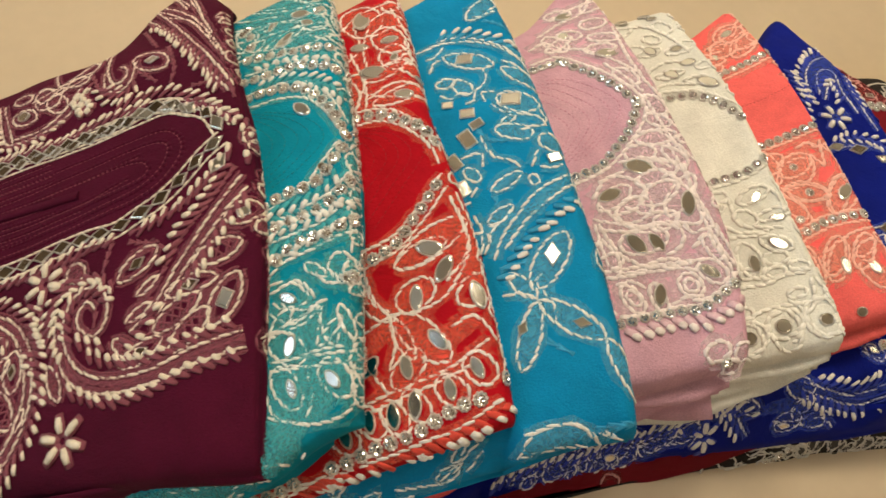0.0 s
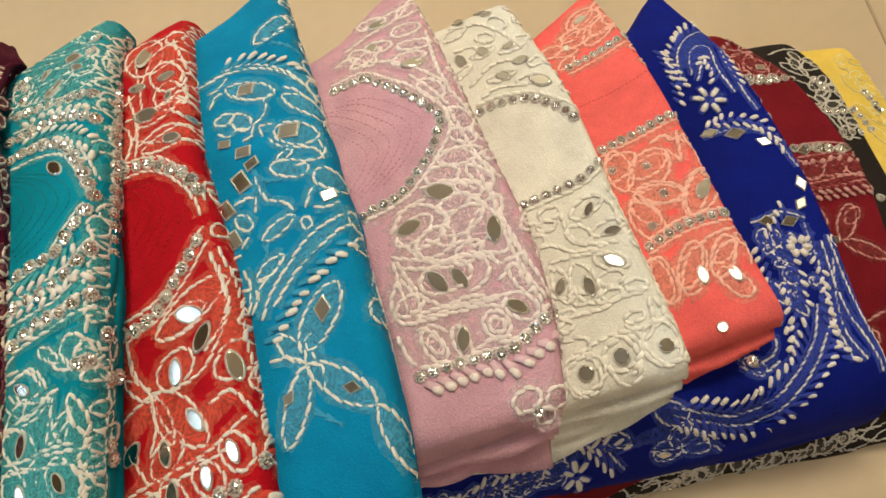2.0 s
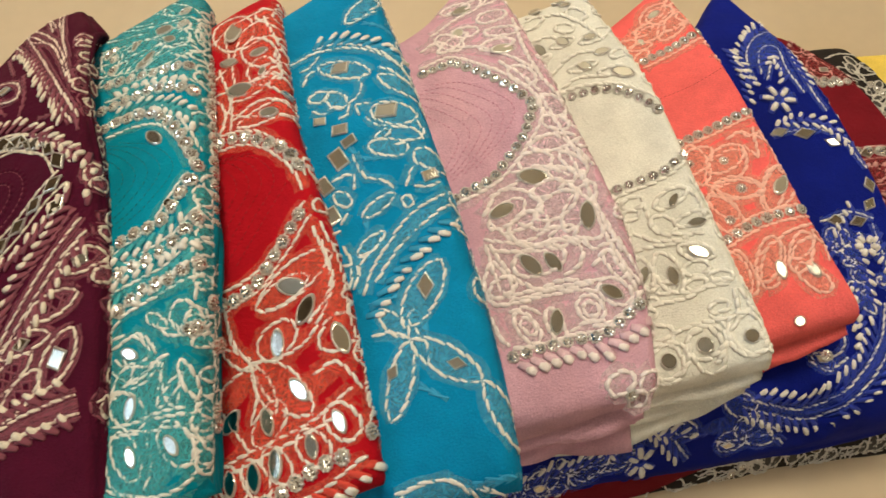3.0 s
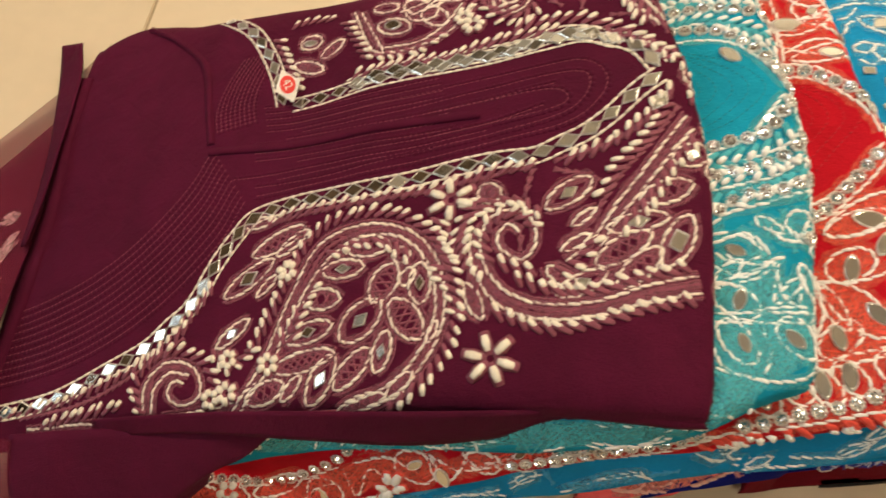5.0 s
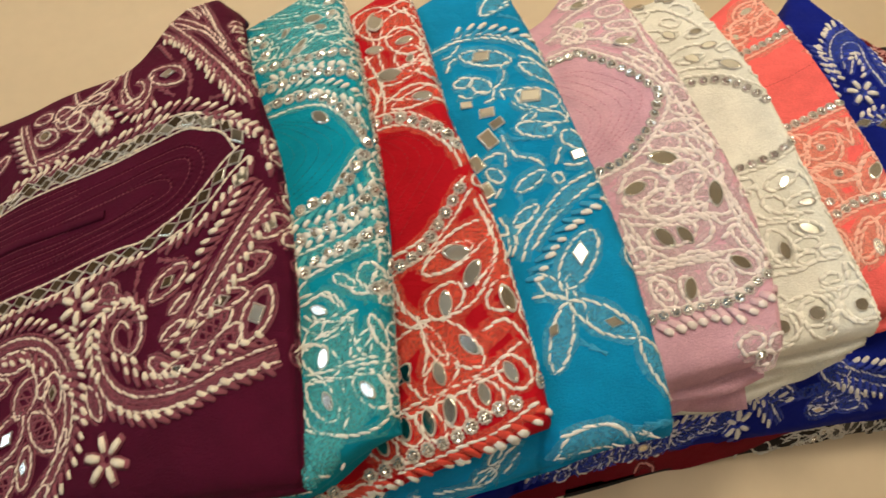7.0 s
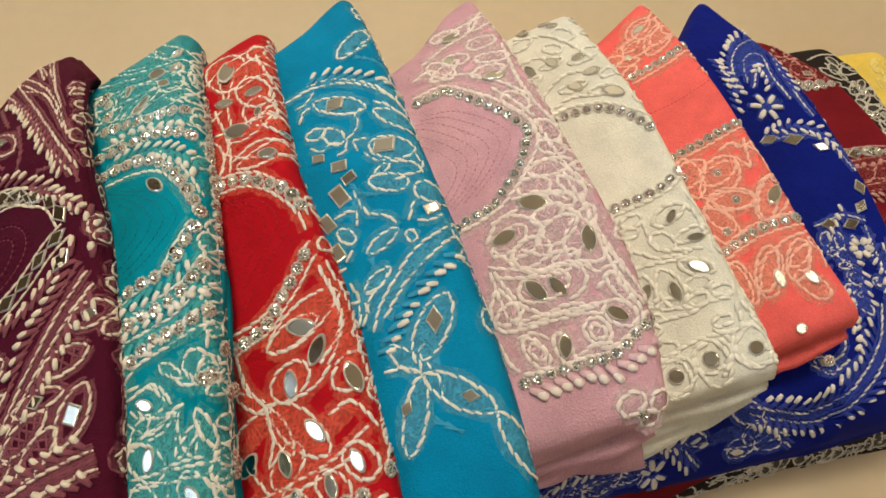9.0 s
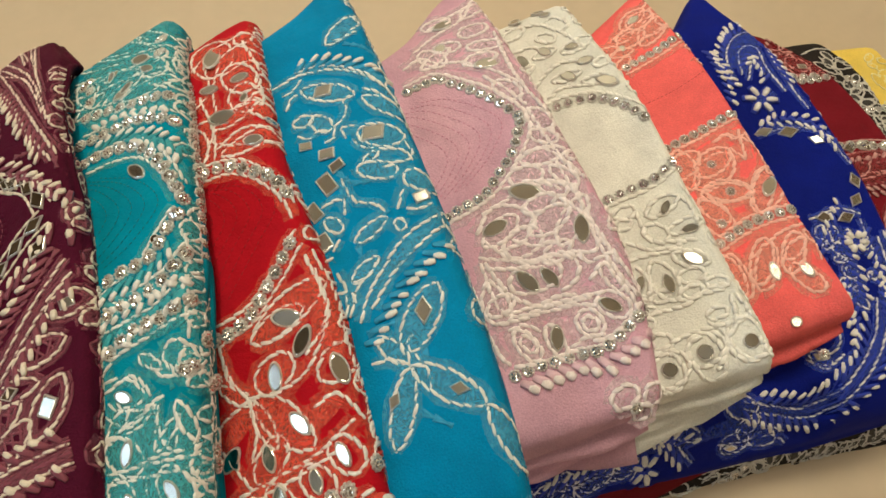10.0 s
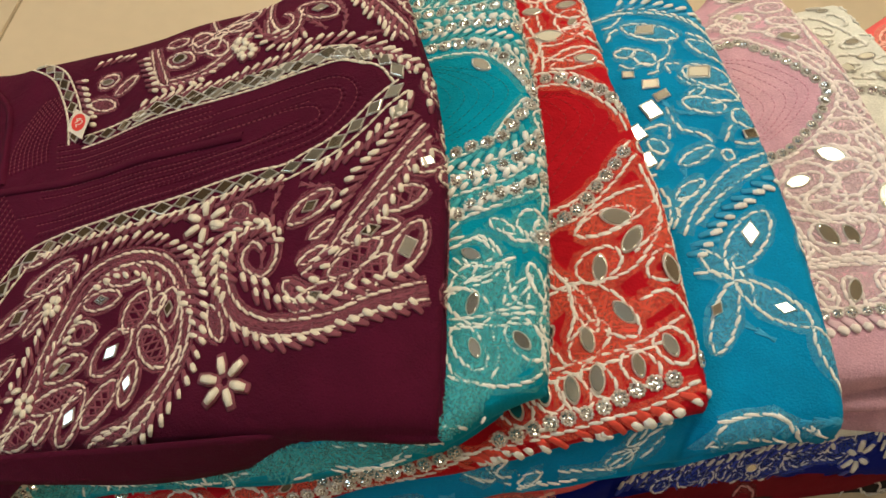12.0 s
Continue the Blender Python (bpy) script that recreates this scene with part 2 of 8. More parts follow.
        for step, inset, i, out in profile:
            cur = []
            for k in ring:
                x, y, z = verts[k]
                front = 0.0
                if self.tier and y < self.near(x) + self.tier + 0.002 and i:
                    front = out * self.tier * (0.25 + 0.75 * i / (layers - 1)) * (1.0 + 1.3 * noise.noise(Vector((x * 15, i * 4.1, self.seed))))
                d = math.hypot(x - cx, y - cy) or 1
                shift = 0.0055 * noise.noise(Vector((x * 11, y * 11, i * 3.7 + self.seed))) + 0.0022 * noise.noise(Vector((x * 38, y * 38, i * 5.3 + self.seed)))
                ripple = inset + (shift + 0.0006 * i) * min(1.0, step * 4)
                sag = 0.0030 * step * (1 - step) * 4 * noise.noise(Vector((x * 17, y * 17, i * 2.9 - self.seed)))
                verts.append((x - (x - cx) / d * ripple, y - (y - cy) / d * ripple - front, max(0.001, z - self.thick * step + sag)))
                cur.append(len(verts) - 1)
            n = len(ring)
            faces += [(prev[k], cur[k], cur[(k + 1) % n], prev[(k + 1) % n]) for k in range(n)]
            prev = cur
        link("fabric", verts, faces, self.mat, self.root)
        return self.root


plum = Cloth("plum_kurta", "plum georgette kurta with pale mirror-work embroidery, atop the pile", PLUM,
             edge=((0.035, -0.066), (0.10, -0.071), (0.16, -0.076), (0.23, -0.090), (0.28, -0.107), (0.36, -0.131), (0.41, -0.141)),
             ridge=((0.0, 0.184), (0.10, 0.201), (0.2, 0.210), (0.3, 0.212), (0.34, 0.203), (0.38, 0.191), (0.42, 0.174)), slope=0,
             near=((-0.62, -0.075), (-0.5, -0.040), (-0.39, -0.012), (-0.27, 0.012), (-0.2, 0.022), (-0.11, 0.030), (-0.05, 0.034)),
             far=((-0.66, 0.13), (-0.60, 0.195), (-0.57, 0.258), (-0.52, 0.318), (-0.45, 0.324), (-0.35, 0.338), (-0.29, 0.342), (-0.24, 0.342), (-0.220, 0.348), (-0.207, 0.368), (-0.200, 0.396), (-0.188, 0.420), (-0.165, 0.420), (-0.145, 0.392), (-0.125, 0.365)),
             left=-0.542, drop=((-0.6, 0.002), (-0.3, 0.018), (-0.1, 0.010)), width=0.02, back=0.010, thick=0.014, seed=1.3,
             fall=curve((-0.63, -0.198), (-0.54, -0.184), (-0.40, -0.133), (-0.35, -0.115), (-0.28, -0.079), (-0.22, -0.051), (-0.16, -0.023), (-0.14, -0.015), (-0.11, -0.003), (-0.07, 0.003)))
teal = Cloth("teal_kurta", "teal georgette kurta with rhinestone neckline, folded", TEAL,
             edge=((0.05, -0.014), (0.075, -0.015), (0.175, -0.021), (0.26, -0.032), (0.36, -0.050), (0.40, -0.058)),
             ridge=((0.05, 0.206), (0.10, 0.210), (0.2, 0.220), (0.3, 0.208), (0.36, 0.196), (0.42, 0.165)), slope=0.42,
             near=((-0.36, -0.03), (-0.3, -0.012), (-0.2, 0.004), (-0.135, 0.011), (-0.096, 0.019), (-0.07, 0.027), (-0.045, 0.044), (-0.01, 0.064)),
             far=((-0.35, 0.29), (-0.23, 0.305), (-0.17, 0.345), (-0.135, 0.380), (-0.10, 0.398), (-0.072, 0.418), (-0.05, 0.402)), left=-0.345, drop=((-0.33, 0.012), (-0.2, 0.014), (-0.08, 0.014), (-0.04, 0.010), (-0.01, 0.006)), width=0.016, roll=0.010, back=0.010, thick=0.03, above=plum, seed=2.1)
red = Cloth("red_kurta", "red georgette kurta with rhinestone and mirror work, folded", RED,
            edge=((0.05, 0.076), (0.107, 0.064), (0.18, 0.048), (0.266, 0.021), (0.37, 0.001), (0.41, -0.006)),
            ridge=((0.05, 0.200), (0.10, 0.203), (0.2, 0.211), (0.3, 0.205), (0.37, 0.192), (0.42, 0.165)), slope=0.42,
            near=((-0.39, -0.072), (-0.314, -0.055), (-0.228, -0.030), (-0.165, -0.006), (-0.098, 0.014), (-0.045, 0.027), (0.006, 0.041), (0.083, 0.064)),
            far=((-0.39, 0.27), (-0.25, 0.29), (-0.13, 0.335), (-0.05, 0.385), (-0.02, 0.408), (0.0, 0.412)), left=-0.385, drop=((-0.38, 0.006), (-0.2, 0.010), (0.0, 0.012), (0.08, 0.008)), width=0.016, roll=0.010, back=0.010, thick=0.03, above=teal, seed=3.7)
blue = Cloth("sky_blue_kurta", "sky blue georgette kurta with white thread and mirror work, folded", BLUE,
             edge=((0.05, 0.142), (0.125, 0.132), (0.20, 0.116), (0.267, 0.099), (0.37, 0.073), (0.42, 0.060)),
             ridge=((0.05, 0.205), (0.10, 0.212), (0.2, 0.217), (0.3, 0.213), (0.37, 0.202), (0.43, 0.18)), slope=0.28,
             near=((-0.25, -0.046), (-0.193, -0.031), (-0.158, -0.019), (-0.105, -0.008), (-0.064, 0.005), (-0.015, 0.019), (0.04, 0.033), (0.106, 0.050), (0.15, 0.057)),
             far=((-0.25, 0.28), (-0.10, 0.325), (0.02, 0.395), (0.05, 0.43), (0.1, 0.45)), left=-0.245, drop=((-0.25, 0.006), (-0.1, 0.010), (0.1, 0.012), (0.14, 0.010)), width=0.016, roll=0.010, back=0.010, thick=0.03, above=red, seed=4.2)
lilac = Cloth("lilac_kurta", "lilac georgette kurta with pale embroidery and rhinestones, folded", LILAC,
              edge=((0.07, 0.219), (0.126, 0.223), (0.2, 0.214), (0.27, 0.192), (0.4, 0.160), (0.43, 0.153)),
              ridge=((0.07, 0.185), (0.13, 0.194), (0.2, 0.203), (0.28, 0.206), (0.36, 0.192), (0.43, 0.17)), slope=0.2,
              near=((0.0, 0.05), (0.146, 0.068), (0.225, 0.084), (0.24, 0.087)), far=((0.0, 0.34), (0.1, 0.375), (0.13, 0.42), (0.16, 0.445)), left=0.01, drop=((0.1, 0.012), (0.22, 0.012)), width=0.013, back=0.010, thick=0.052, tier=0.017, above=blue, seed=5.9)
white = Cloth("white_kurta", "white georgette kurta with tone-on-tone embroidery and mirrors, folded", WHITE,
              edge=((0.10, 0.305), (0.147, 0.296), (0.21, 0.280), (0.31, 0.260), (0.4, 0.232), (0.43, 0.222)),
              ridge=((0.10, 0.172), (0.15, 0.178), (0.25, 0.183), (0.32, 0.181), (0.43, 0.165)), slope=0.4,
              near=((0.1, 0.075), (0.2, 0.088), (0.31, 0.106)), far=((0.1, 0.40), (0.25, 0.42)), left=0.08, drop=((0.1, 0.008), (0.3, 0.008)), width=0.011, back=0.010, thick=0.042, tier=0.015, above=lilac, seed=6.4)
coral = Cloth("coral_kurta", "coral georgette kurta with rhinestone bands, folded", CORAL,
              edge=((0.12, 0.384), (0.143, 0.379), (0.18, 0.367), (0.262, 0.349), (0.354, 0.332), (0.43, 0.311), (0.46, 0.303)),
              ridge=((0.12, 0.150), (0.18, 0.161), (0.3, 0.158), (0.38, 0.151), (0.46, 0.135)), slope=0.18,
              near=((-0.11, -0.014), (-0.06, -0.006), (0.0, 0.014), (0.06, 0.036), (0.14, 0.085), (0.22, 0.104), (0.30, 0.119), (0.4, 0.142)), far=((0.0, 0.33), (0.2, 0.36), (0.26, 0.415), (0.31, 0.46)), left=-0.082, drop=((-0.1, 0.02), (0.2, 0.012), (0.4, 0.008)), width=0.011, back=0.010, thick=0.036, tier=0.014, above=white, seed=7.7)
royal = Cloth("royal_blue_kurta", "royal blue georgette kurta with white thread and mirror work, folded", ROYAL,
              edge=((0.08, 0.478), (0.102, 0.472), (0.15, 0.456), (0.21, 0.449), (0.28, 0.440), (0.36, 0.420), (0.46, 0.389), (0.49, 0.38)),
              ridge=((0.08, 0.110), (0.15, 0.117), (0.3, 0.128), (0.38, 0.127), (0.49, 0.10)), slope=0.06,
              near=((-0.05, -0.010), (0.0, 0.008), (0.08, 0.032), (0.2, 0.060), (0.3, 0.070), (0.46, 0.094)), far=((0.0, 0.33), (0.25, 0.355), (0.34, 0.43), (0.38, 0.485), (0.4, 0.492)), left=-0.032, drop=((0.0, 0.03), (0.2, 0.07), (0.45, 0.06)), width=0.05, back=0.010, thick=0.02, above=coral, seed=8.8)
maroon = Cloth("maroon_kurta", "maroon georgette kurta with embroidered bands, folded", MAROON,
               edge=((0.09, 0.50), (0.216, 0.513), (0.266, 0.514), (0.327, 0.506), (0.376, 0.487), (0.45, 0.44), (0.48, 0.42)),
               ridge=((0.09, 0.07), (0.2, 0.09), (0.38, 0.094), (0.48, 0.07)), slope=0.0,
               near=((0.0, 0.004), (0.2, 0.046), (0.27, 0.059), (0.31, 0.072), (0.36, 0.086), (0.5, 0.108)), far=((0.1, 0.33), (0.3, 0.37), (0.4, 0.44), (0.45, 0.46)), left=0.05, drop=((0.0, 0.02), (0.5, 0.022)), width=0.02, back=0.010, thick=0.02, above=royal, seed=9.1)
black = Cloth("black_kurta", "black georgette kurta with grey cord embroidery, folded", BLACK,
              edge=((0.08, 0.55), (0.29, 0.567), (0.332, 0.563), (0.44, 0.544), (0.48, 0.53)),
              ridge=((0.08, 0.035), (0.2, 0.055), (0.4, 0.055), (0.48, 0.04)), slope=0.0,
              near=((0.0, 0.004), (0.1, 0.024), (0.2, 0.045), (0.27, 0.056), (0.36, 0.070), (0.47, 0.082), (0.56, 0.09)), far=((0.1, 0.33), (0.35, 0.37), (0.47, 0.46), (0.6, 0.475)), left=0.12, drop=((0.2, 0.024), (0.5, 0.03)), width=0.035, back=0.010, thick=0.012, above=maroon, seed=10.3)
yellow = Cloth("yellow_kurta", "yellow georgette kurta with pale embroidery, folded at the bottom", YELLOW,
               edge=((0.1, 0.63), (0.388, 0.618), (0.46, 0.604), (0.5, 0.59)),
               ridge=((0.1, 0.025), (0.3, 0.032), (0.5, 0.03)), slope=0.0,
               near=((0.3, 0.10), (0.6, 0.11)), far=((0.3, 0.46), (0.65, 0.475)), left=0.35, drop=((0.2, 0.01), (0.5, 0.02)), width=0.03, back=0.010, thick=0.012, above=black, seed=11.3)
PILE = (plum, teal, red, blue, lilac, white, coral, royal, maroon, black, yellow)
for cloth in PILE:
    cloth.build()


# ---- threads, mirrors and stones ----
def thread(name, colour, **more):
    return material(name, colour, rough=0.6, spec=0.3, vary=0.14, scale=200, fine=2500, bump=0.5, bump_scale=2600, sheen=0.05, **more)


IVORY = thread("ivory_thread", (0.80, 0.72, 0.60))
SNOW = thread("white_thread", (0.83, 0.80, 0.76))
MAUVE = thread("mauve_shadow_work", (0.235, 0.062, 0.092))
PALE_TEAL = thread("pale_teal_shadow_work", (0.055, 0.37, 0.43))
SALMON = thread("salmon_shadow_work", (0.72, 0.075, 0.050))
PALE_BLUE = thread("pale_blue_shadow_work", (0.04, 0.33, 0.58))
BLUSH = thread("blush_thread", (0.88, 0.78, 0.77))
PINK = thread("pink_shadow_work", (0.74, 0.50, 0.58))
CREAM = thread("cream_thread", (0.90, 0.88, 0.82))
PEACH = thread("peach_thread", (0.92, 0.54, 0.46))
PALE_CORAL = thread("pale_coral_shadow_work", (0.92, 0.28, 0.22))
MID_BLUE = thread("mid_blue_shadow_work", (0.03, 0.055, 0.42))
ROSE = thread("rose_thread", (0.60, 0.33, 0.31))
WINE = thread("wine_shadow_work", (0.22, 0.02, 0.03))
SILVER_CORD = thread("grey_cord", (0.66, 0.63, 0.58))
CHARCOAL = thread("charcoal_net", (0.05, 0.045, 0.042))
LEMON = thread("lemon_thread", (0.86, 0.76, 0.36))
FINE_PLUM = thread("plum_stitching", (0.24, 0.055, 0.085))
FINE_TEAL = thread("teal_stitching", (0.002, 0.16, 0.18))
FINE_RED = thread("red_stitching", (0.30, 0.004, 0.006))
FINE_PINK = thread("pink_stitching", (0.56, 0.24, 0.34))
# darker coral that stands in for the shade in the coral kurta's folds
CREASE_SHADE = thread("coral_crease_shade", (0.55, 0.05, 0.05))
NET_TEAL = veil("teal_net", (0.1, 0.47, 0.52))
NET_SALMON = veil("salmon_net", (0.8, 0.13, 0.085))
NET_BLUE = veil("blue_net", (0.1, 0.44, 0.68))
NET_PINK = veil("pink_net", (0.8, 0.6, 0.66))
NET_CORAL = veil("coral_net", (0.94, 0.36, 0.29))
NET_ROYAL = veil("royal_net", (0.05, 0.09, 0.5))
NET_MAUVE = veil("mauve_net", (0.27, 0.08, 0.115))
NET_WINE = veil("wine_net", (0.3, 0.05, 0.055))
NET_FADED = veil("faded_pink_net", (0.58, 0.30, 0.31), 0.0, 0.75)
MIRROR = material("mirror_glass", (0.62, 0.60, 0.55), rough=0.05, metal=1.0, vary=0.16, scale=300, fine=900, bump=0.06, bump_scale=150, random_value=0.15)
RIM = material("silver_rim", (0.80, 0.78, 0.74), rough=0.3, metal=0.8, vary=0.2, scale=500, fine=2500, bump=0.6, bump_scale=2200)
CRYSTAL = material("cut_crystal", (0.95, 0.95, 0.95), rough=0.03, metal=0.95, vary=0.25, scale=700, fine=1500, bump=0.0, random_value=0.15)


def smooth_path(pts, step):
    """Points every step metres along a smooth line through pts."""
    if len(pts) < 2:
        return [Vector(p) for p in pts]
    p = [Vector(q) for q in pts]
    p = [p[0] * 2 - p[1]] + p + [p[-1] * 2 - p[-2]]
    dense = []
    for i in range(1, len(p) - 2):
        a, b, c, d = p[i - 1], p[i], p[i + 1], p[i + 2]
        for k in range(24):
            s = k / 24
            dense.append(0.5 * ((2 * b) + (c - a) * s + (2 * a - 5 * b + 4 * c - d) * s * s + (3 * b - a - 3 * c + d) * s ** 3))
    dense.append(p[-2])
    length = sum((dense[i + 1] - dense[i]).length for i in range(len(dense) - 1))
    n = max(1, round(length / step))
    out, walked, i = [dense[0]], 0.0, 0
    for k in range(1, n + 1):
        want = length * k / n
        while i < len(dense) - 2 and walked + (dense[i + 1] - dense[i]).length < want:
            walked += (dense[i + 1] - dense[i]).length
            i += 1
        seg = dense[i + 1] - dense[i]
        out.append(dense[i] + seg * min(1.0, max(0.0, (want - walked) / (seg.length or 1))))
    return out


def mirror_mesh(kind):
    """A flat glass of half-length 1 in x with a bevelled edge; the rim is a mesh of its own."""
    if kind == "almond":
        ring = [(math.cos(a) if abs(math.cos(a)) < 0.999 else math.copysign(1, math.cos(a)), 0.52 * math.copysign(abs(math.sin(a)) ** 1.25, math.sin(a))) for a in [2 * math.pi * k / 20 for k in range(20)]]
    elif kind == "round":
        ring = [(math.cos(2 * math.pi * k / 18), math.sin(2 * math.pi * k / 18)) for k in range(18)]
    elif kind == "square":
        ring = [(1, 0.72), (-1, 0.72), (-1, -0.72), (1, -0.72)]
    else:
        ring = [(1, 0), (0, 0.62), (-1, 0), (0, -0.62)]
    n = len(ring)
    glass = bpy.data.meshes.new("mirror")
    v = [(x, y, 0.02) for x, y in ring] + [(x, y, 0.16) for x, y in ring] + [(0.86 * x, 0.86 * y, 0.22) for x, y in ring]
    f = [(k, (k + 1) % n, n + (k + 1) % n, n + k) for k in range(n)] + [(n + k, n + (k + 1) % n, 2 * n + (k + 1) % n, 2 * n + k) for k in range(n)] + [tuple(range(2 * n, 3 * n))]
    glass.from_pydata(v, [], f)
    glass.materials.append(MIRROR)
    rim = bpy.data.meshes.new("rim")
    m = 6 * n if n > 6 else 32
    dense = []
    for k in range(n):
        a, b = Vector(ring[k]), Vector(ring[(k + 1) % n])
        for j in range(m // n):
            dense.append(a.lerp(b, j / (m // n)))
    m = len(dense)
    v, f = [], []
    for k, q in enumerate(dense):
        bead = 0.03 * (k % 2)
        for s, h in ((0.93, 0.17), (0.98 + bead, 0.26 + bead), (1.12 + bead, 0.15), (1.14, 0.0)):
            v.append((q.x * s, q.y * s, h))
    f = [(4 * k + j, 4 * k + j + 1, 4 * ((k + 1) % m) + j + 1, 4 * ((k + 1) % m) + j) for k in range(m) for j in range(3)]
    rim.from_pydata(v, [], [tuple(reversed(q)) for q in f])
    rim.materials.append(RIM)
    return glass, rim


MIRRORS = {kind: mirror_mesh(kind) for kind in ("almond", "round", "square", "diamond")}


def stone_mesh():
    """A flat brilliant with facets that tilt by turns, in a ring of claws; radius 1."""
    v, f = [], []
    n = 12
    for r, low, high in ((0.98, 0.08, 0.08), (0.90, 0.34, 0.24), (0.62, 0.30, 0.52), (0.34, 0.58, 0.40)):
        v += [(r * math.cos(2 * math.pi * k / n), r * math.sin(2 * math.pi * k / n), low if k % 2 else high) for k in range(n)]
    v.append((0, 0, 0.50))
    for ring in (0, 1, 2):
        for k in range(n):
            a, b, c, d = ring * n + k, ring * n + (k + 1) % n, ring * n + n + k, ring * n + n + (k + 1) % n
            f += [(a, b, c), (b, d, c)] if (k + ring) % 2 else [(a, b, d), (a, d, c)]
    f += [(3 * n + k, 3 * n + (k + 1) % n, 4 * n) for k in range(n)]
    stone = bpy.data.meshes.new("rhinestone")
    stone.from_pydata(v, [], f)
    stone.materials.append(CRYSTAL)
    v = []
    m = 40
    for k in range(m):
        c, s = math.cos(2 * math.pi * k / m), math.sin(2 * math.pi * k / m)
        tooth = (0.0, 0.7, 1.0, 0.7)[k % 4]
        for r, h in ((0.90, 0.10), (0.98 - 0.10 * tooth, 0.12 + 0.34 * tooth), (1.08 + 0.10 * tooth, 0.10 + 0.26 * tooth), (1.10 + 0.22 * tooth, -0.02)):
            v.append((r * c, r * s, h))
    f = [(4 * k + j + 1, 4 * k + j, 4 * ((k + 1) % m) + j, 4 * ((k + 1) % m) + j + 1) for k in range(m) for j in range(3)]
    claw = bpy.data.meshes.new("claw_setting")
    claw.from_pydata(v, [], f)
    claw.materials.append(RIM)
    return stone, claw


STONE, CLAW = stone_mesh()


class Needle:
    """Works embroidery onto one cloth. Points are (x, y) in metres; the work lies on the cloth's surface."""

    def __init__(self, cloth, top, shade, fine=None, gauge=0.0020, pitch=0.0062, seed=1, halo=False, net=None):
        self.cloth, self.top, self.shade, self.fine, self.gauge, self.pitch = cloth, top, shade, fine, gauge, pitch
        self.halo, self.net = halo, net or shade
        self.heap = {}
        self.ridged = cloth is plum
        self.rnd = random.Random(seed)

    def stitch(self, a, b, wide, mat=None, lift=0.0, plump=0.52, bow=None):
        a, b = Vector(a), Vector(b)
        mid = bow or (a + b) / 2
        place, nrm = self.cloth.at(mid.x, mid.y)
        pa, pb = self.cloth.at(a.x, a.y)[0], self.cloth.at(b.x, b.y)[0]
        if not (self.cloth.reach(a.x, a.y) and self.cloth.reach(b.x, b.y)):
            return
        axis = pb - pa
        if axis.length < 1e-5 or axis.length > 3 * (b - a).length + 0.004:
            return
        side = nrm.cross(axis).normalized()
        up = nrm
        v, f = self.heap.setdefault(mat or self.top, ([], []))
        base = len(v)
        v.append(pa + up * lift)
        for s, w in ((0.05, 0.70), (0.5, 1.0), (0.95, 0.74)):
            c = pa + axis * s + up * (lift + wide * 0.20 * w)
            if s == 0.5:
                c = place + up * (lift + wide * 0.20)
            for k in range(6):
                t = math.pi * k / 3
                v.append(c + side * (math.cos(t) * wide * 0.5 * w) + up * (math.sin(t) * wide * 0.5 * w * plump))
        v.append(pb + up * lift)
        f += [(base, base + 1 + (k + 1) % 6, base + 1 + k) for k in range(6)]
        for r in (0, 1):
            f += [(base + 1 + r * 6 + k, base + 1 + r * 6 + (k + 1) % 6, base + 7 + r * 6 + (k + 1) % 6, base + 7 + r * 6 + k) for k in range(6)]
        f += [(base + 19, base + 13 + k, base + 13 + (k + 1) % 6) for k in range(6)]

    def chain(self, *pts, mat=None, wide=1.0, pitch=None, shade=False):
        """A line of back stitches; with shade, a broad shadow line beside it."""
        fine = smooth_path(pts, (pitch or self.pitch) / 2)
        fine = fine if len(fine) % 2 else fine[:-1] + [fine[-2].lerp(fine[-1], 0.5), fine[-1]]
        path = fine[::2]
        for a, b, over in zip(path, path[1:], fine[1::2]):
            d = Vector((a.y - b.y, b.x - a.x)) * 0.10
            j = Vector((self.rnd.uniform(-1, 1), self.rnd.uniform(-1, 1))) * 0.0003
            r = (b - a) * 0.10
            self.stitch(a + d + j - r, b - d + j + r, self.gauge * wide * self.rnd.uniform(0.85, 1.2), mat, bow=over + j)
        if self.net != self.shade and not shade:
            self.band(path)
        if shade or self.halo:
            for a, b in zip(path, path[1:]):
                n = Vector((a.y - b.y, b.x - a.x)).normalized() * self.gauge
                for off in (-1.25, -0.5, 1.25):
                    r = (b - a) * self.rnd.uniform(0.0, 0.3)
                    self.stitch(a + n * off - r, b + n * off + r, self.gauge * 0.8, self.shade, -0.0002, 0.6)

    def band(self, path):
        """The uneven pale band that the thread's crossings leave under a stitched line."""
        v, f = self.heap.setdefault(self.net, ([], []))
        last = None
        for k, a in enumerate(path):
            t = (path[min(k + 1, len(path) - 1)] - path[max(k - 1, 0)]).normalized()
            n = Vector((-t.y, t.x)) * self.gauge
            row = []
            for off in (-self.rnd.uniform(1.2, 2.4), 0, self.rnd.uniform(1.2, 2.4)):
                q = a + n * off
                if not self.cloth.reach(q.x, q.y):
                    break
                row.append(self.cloth.at(q.x, q.y, 0.0007)[0])
            if len(row) == 3:
                base = len(v)
                v += row
                if last is not None and (v[last + 1] - v[base + 1]).length < 0.02:
                    f += [(last, base, base + 1, last + 1), (last + 1, base + 1, base + 2, last + 2)]
                last = base
            else:
                last = None

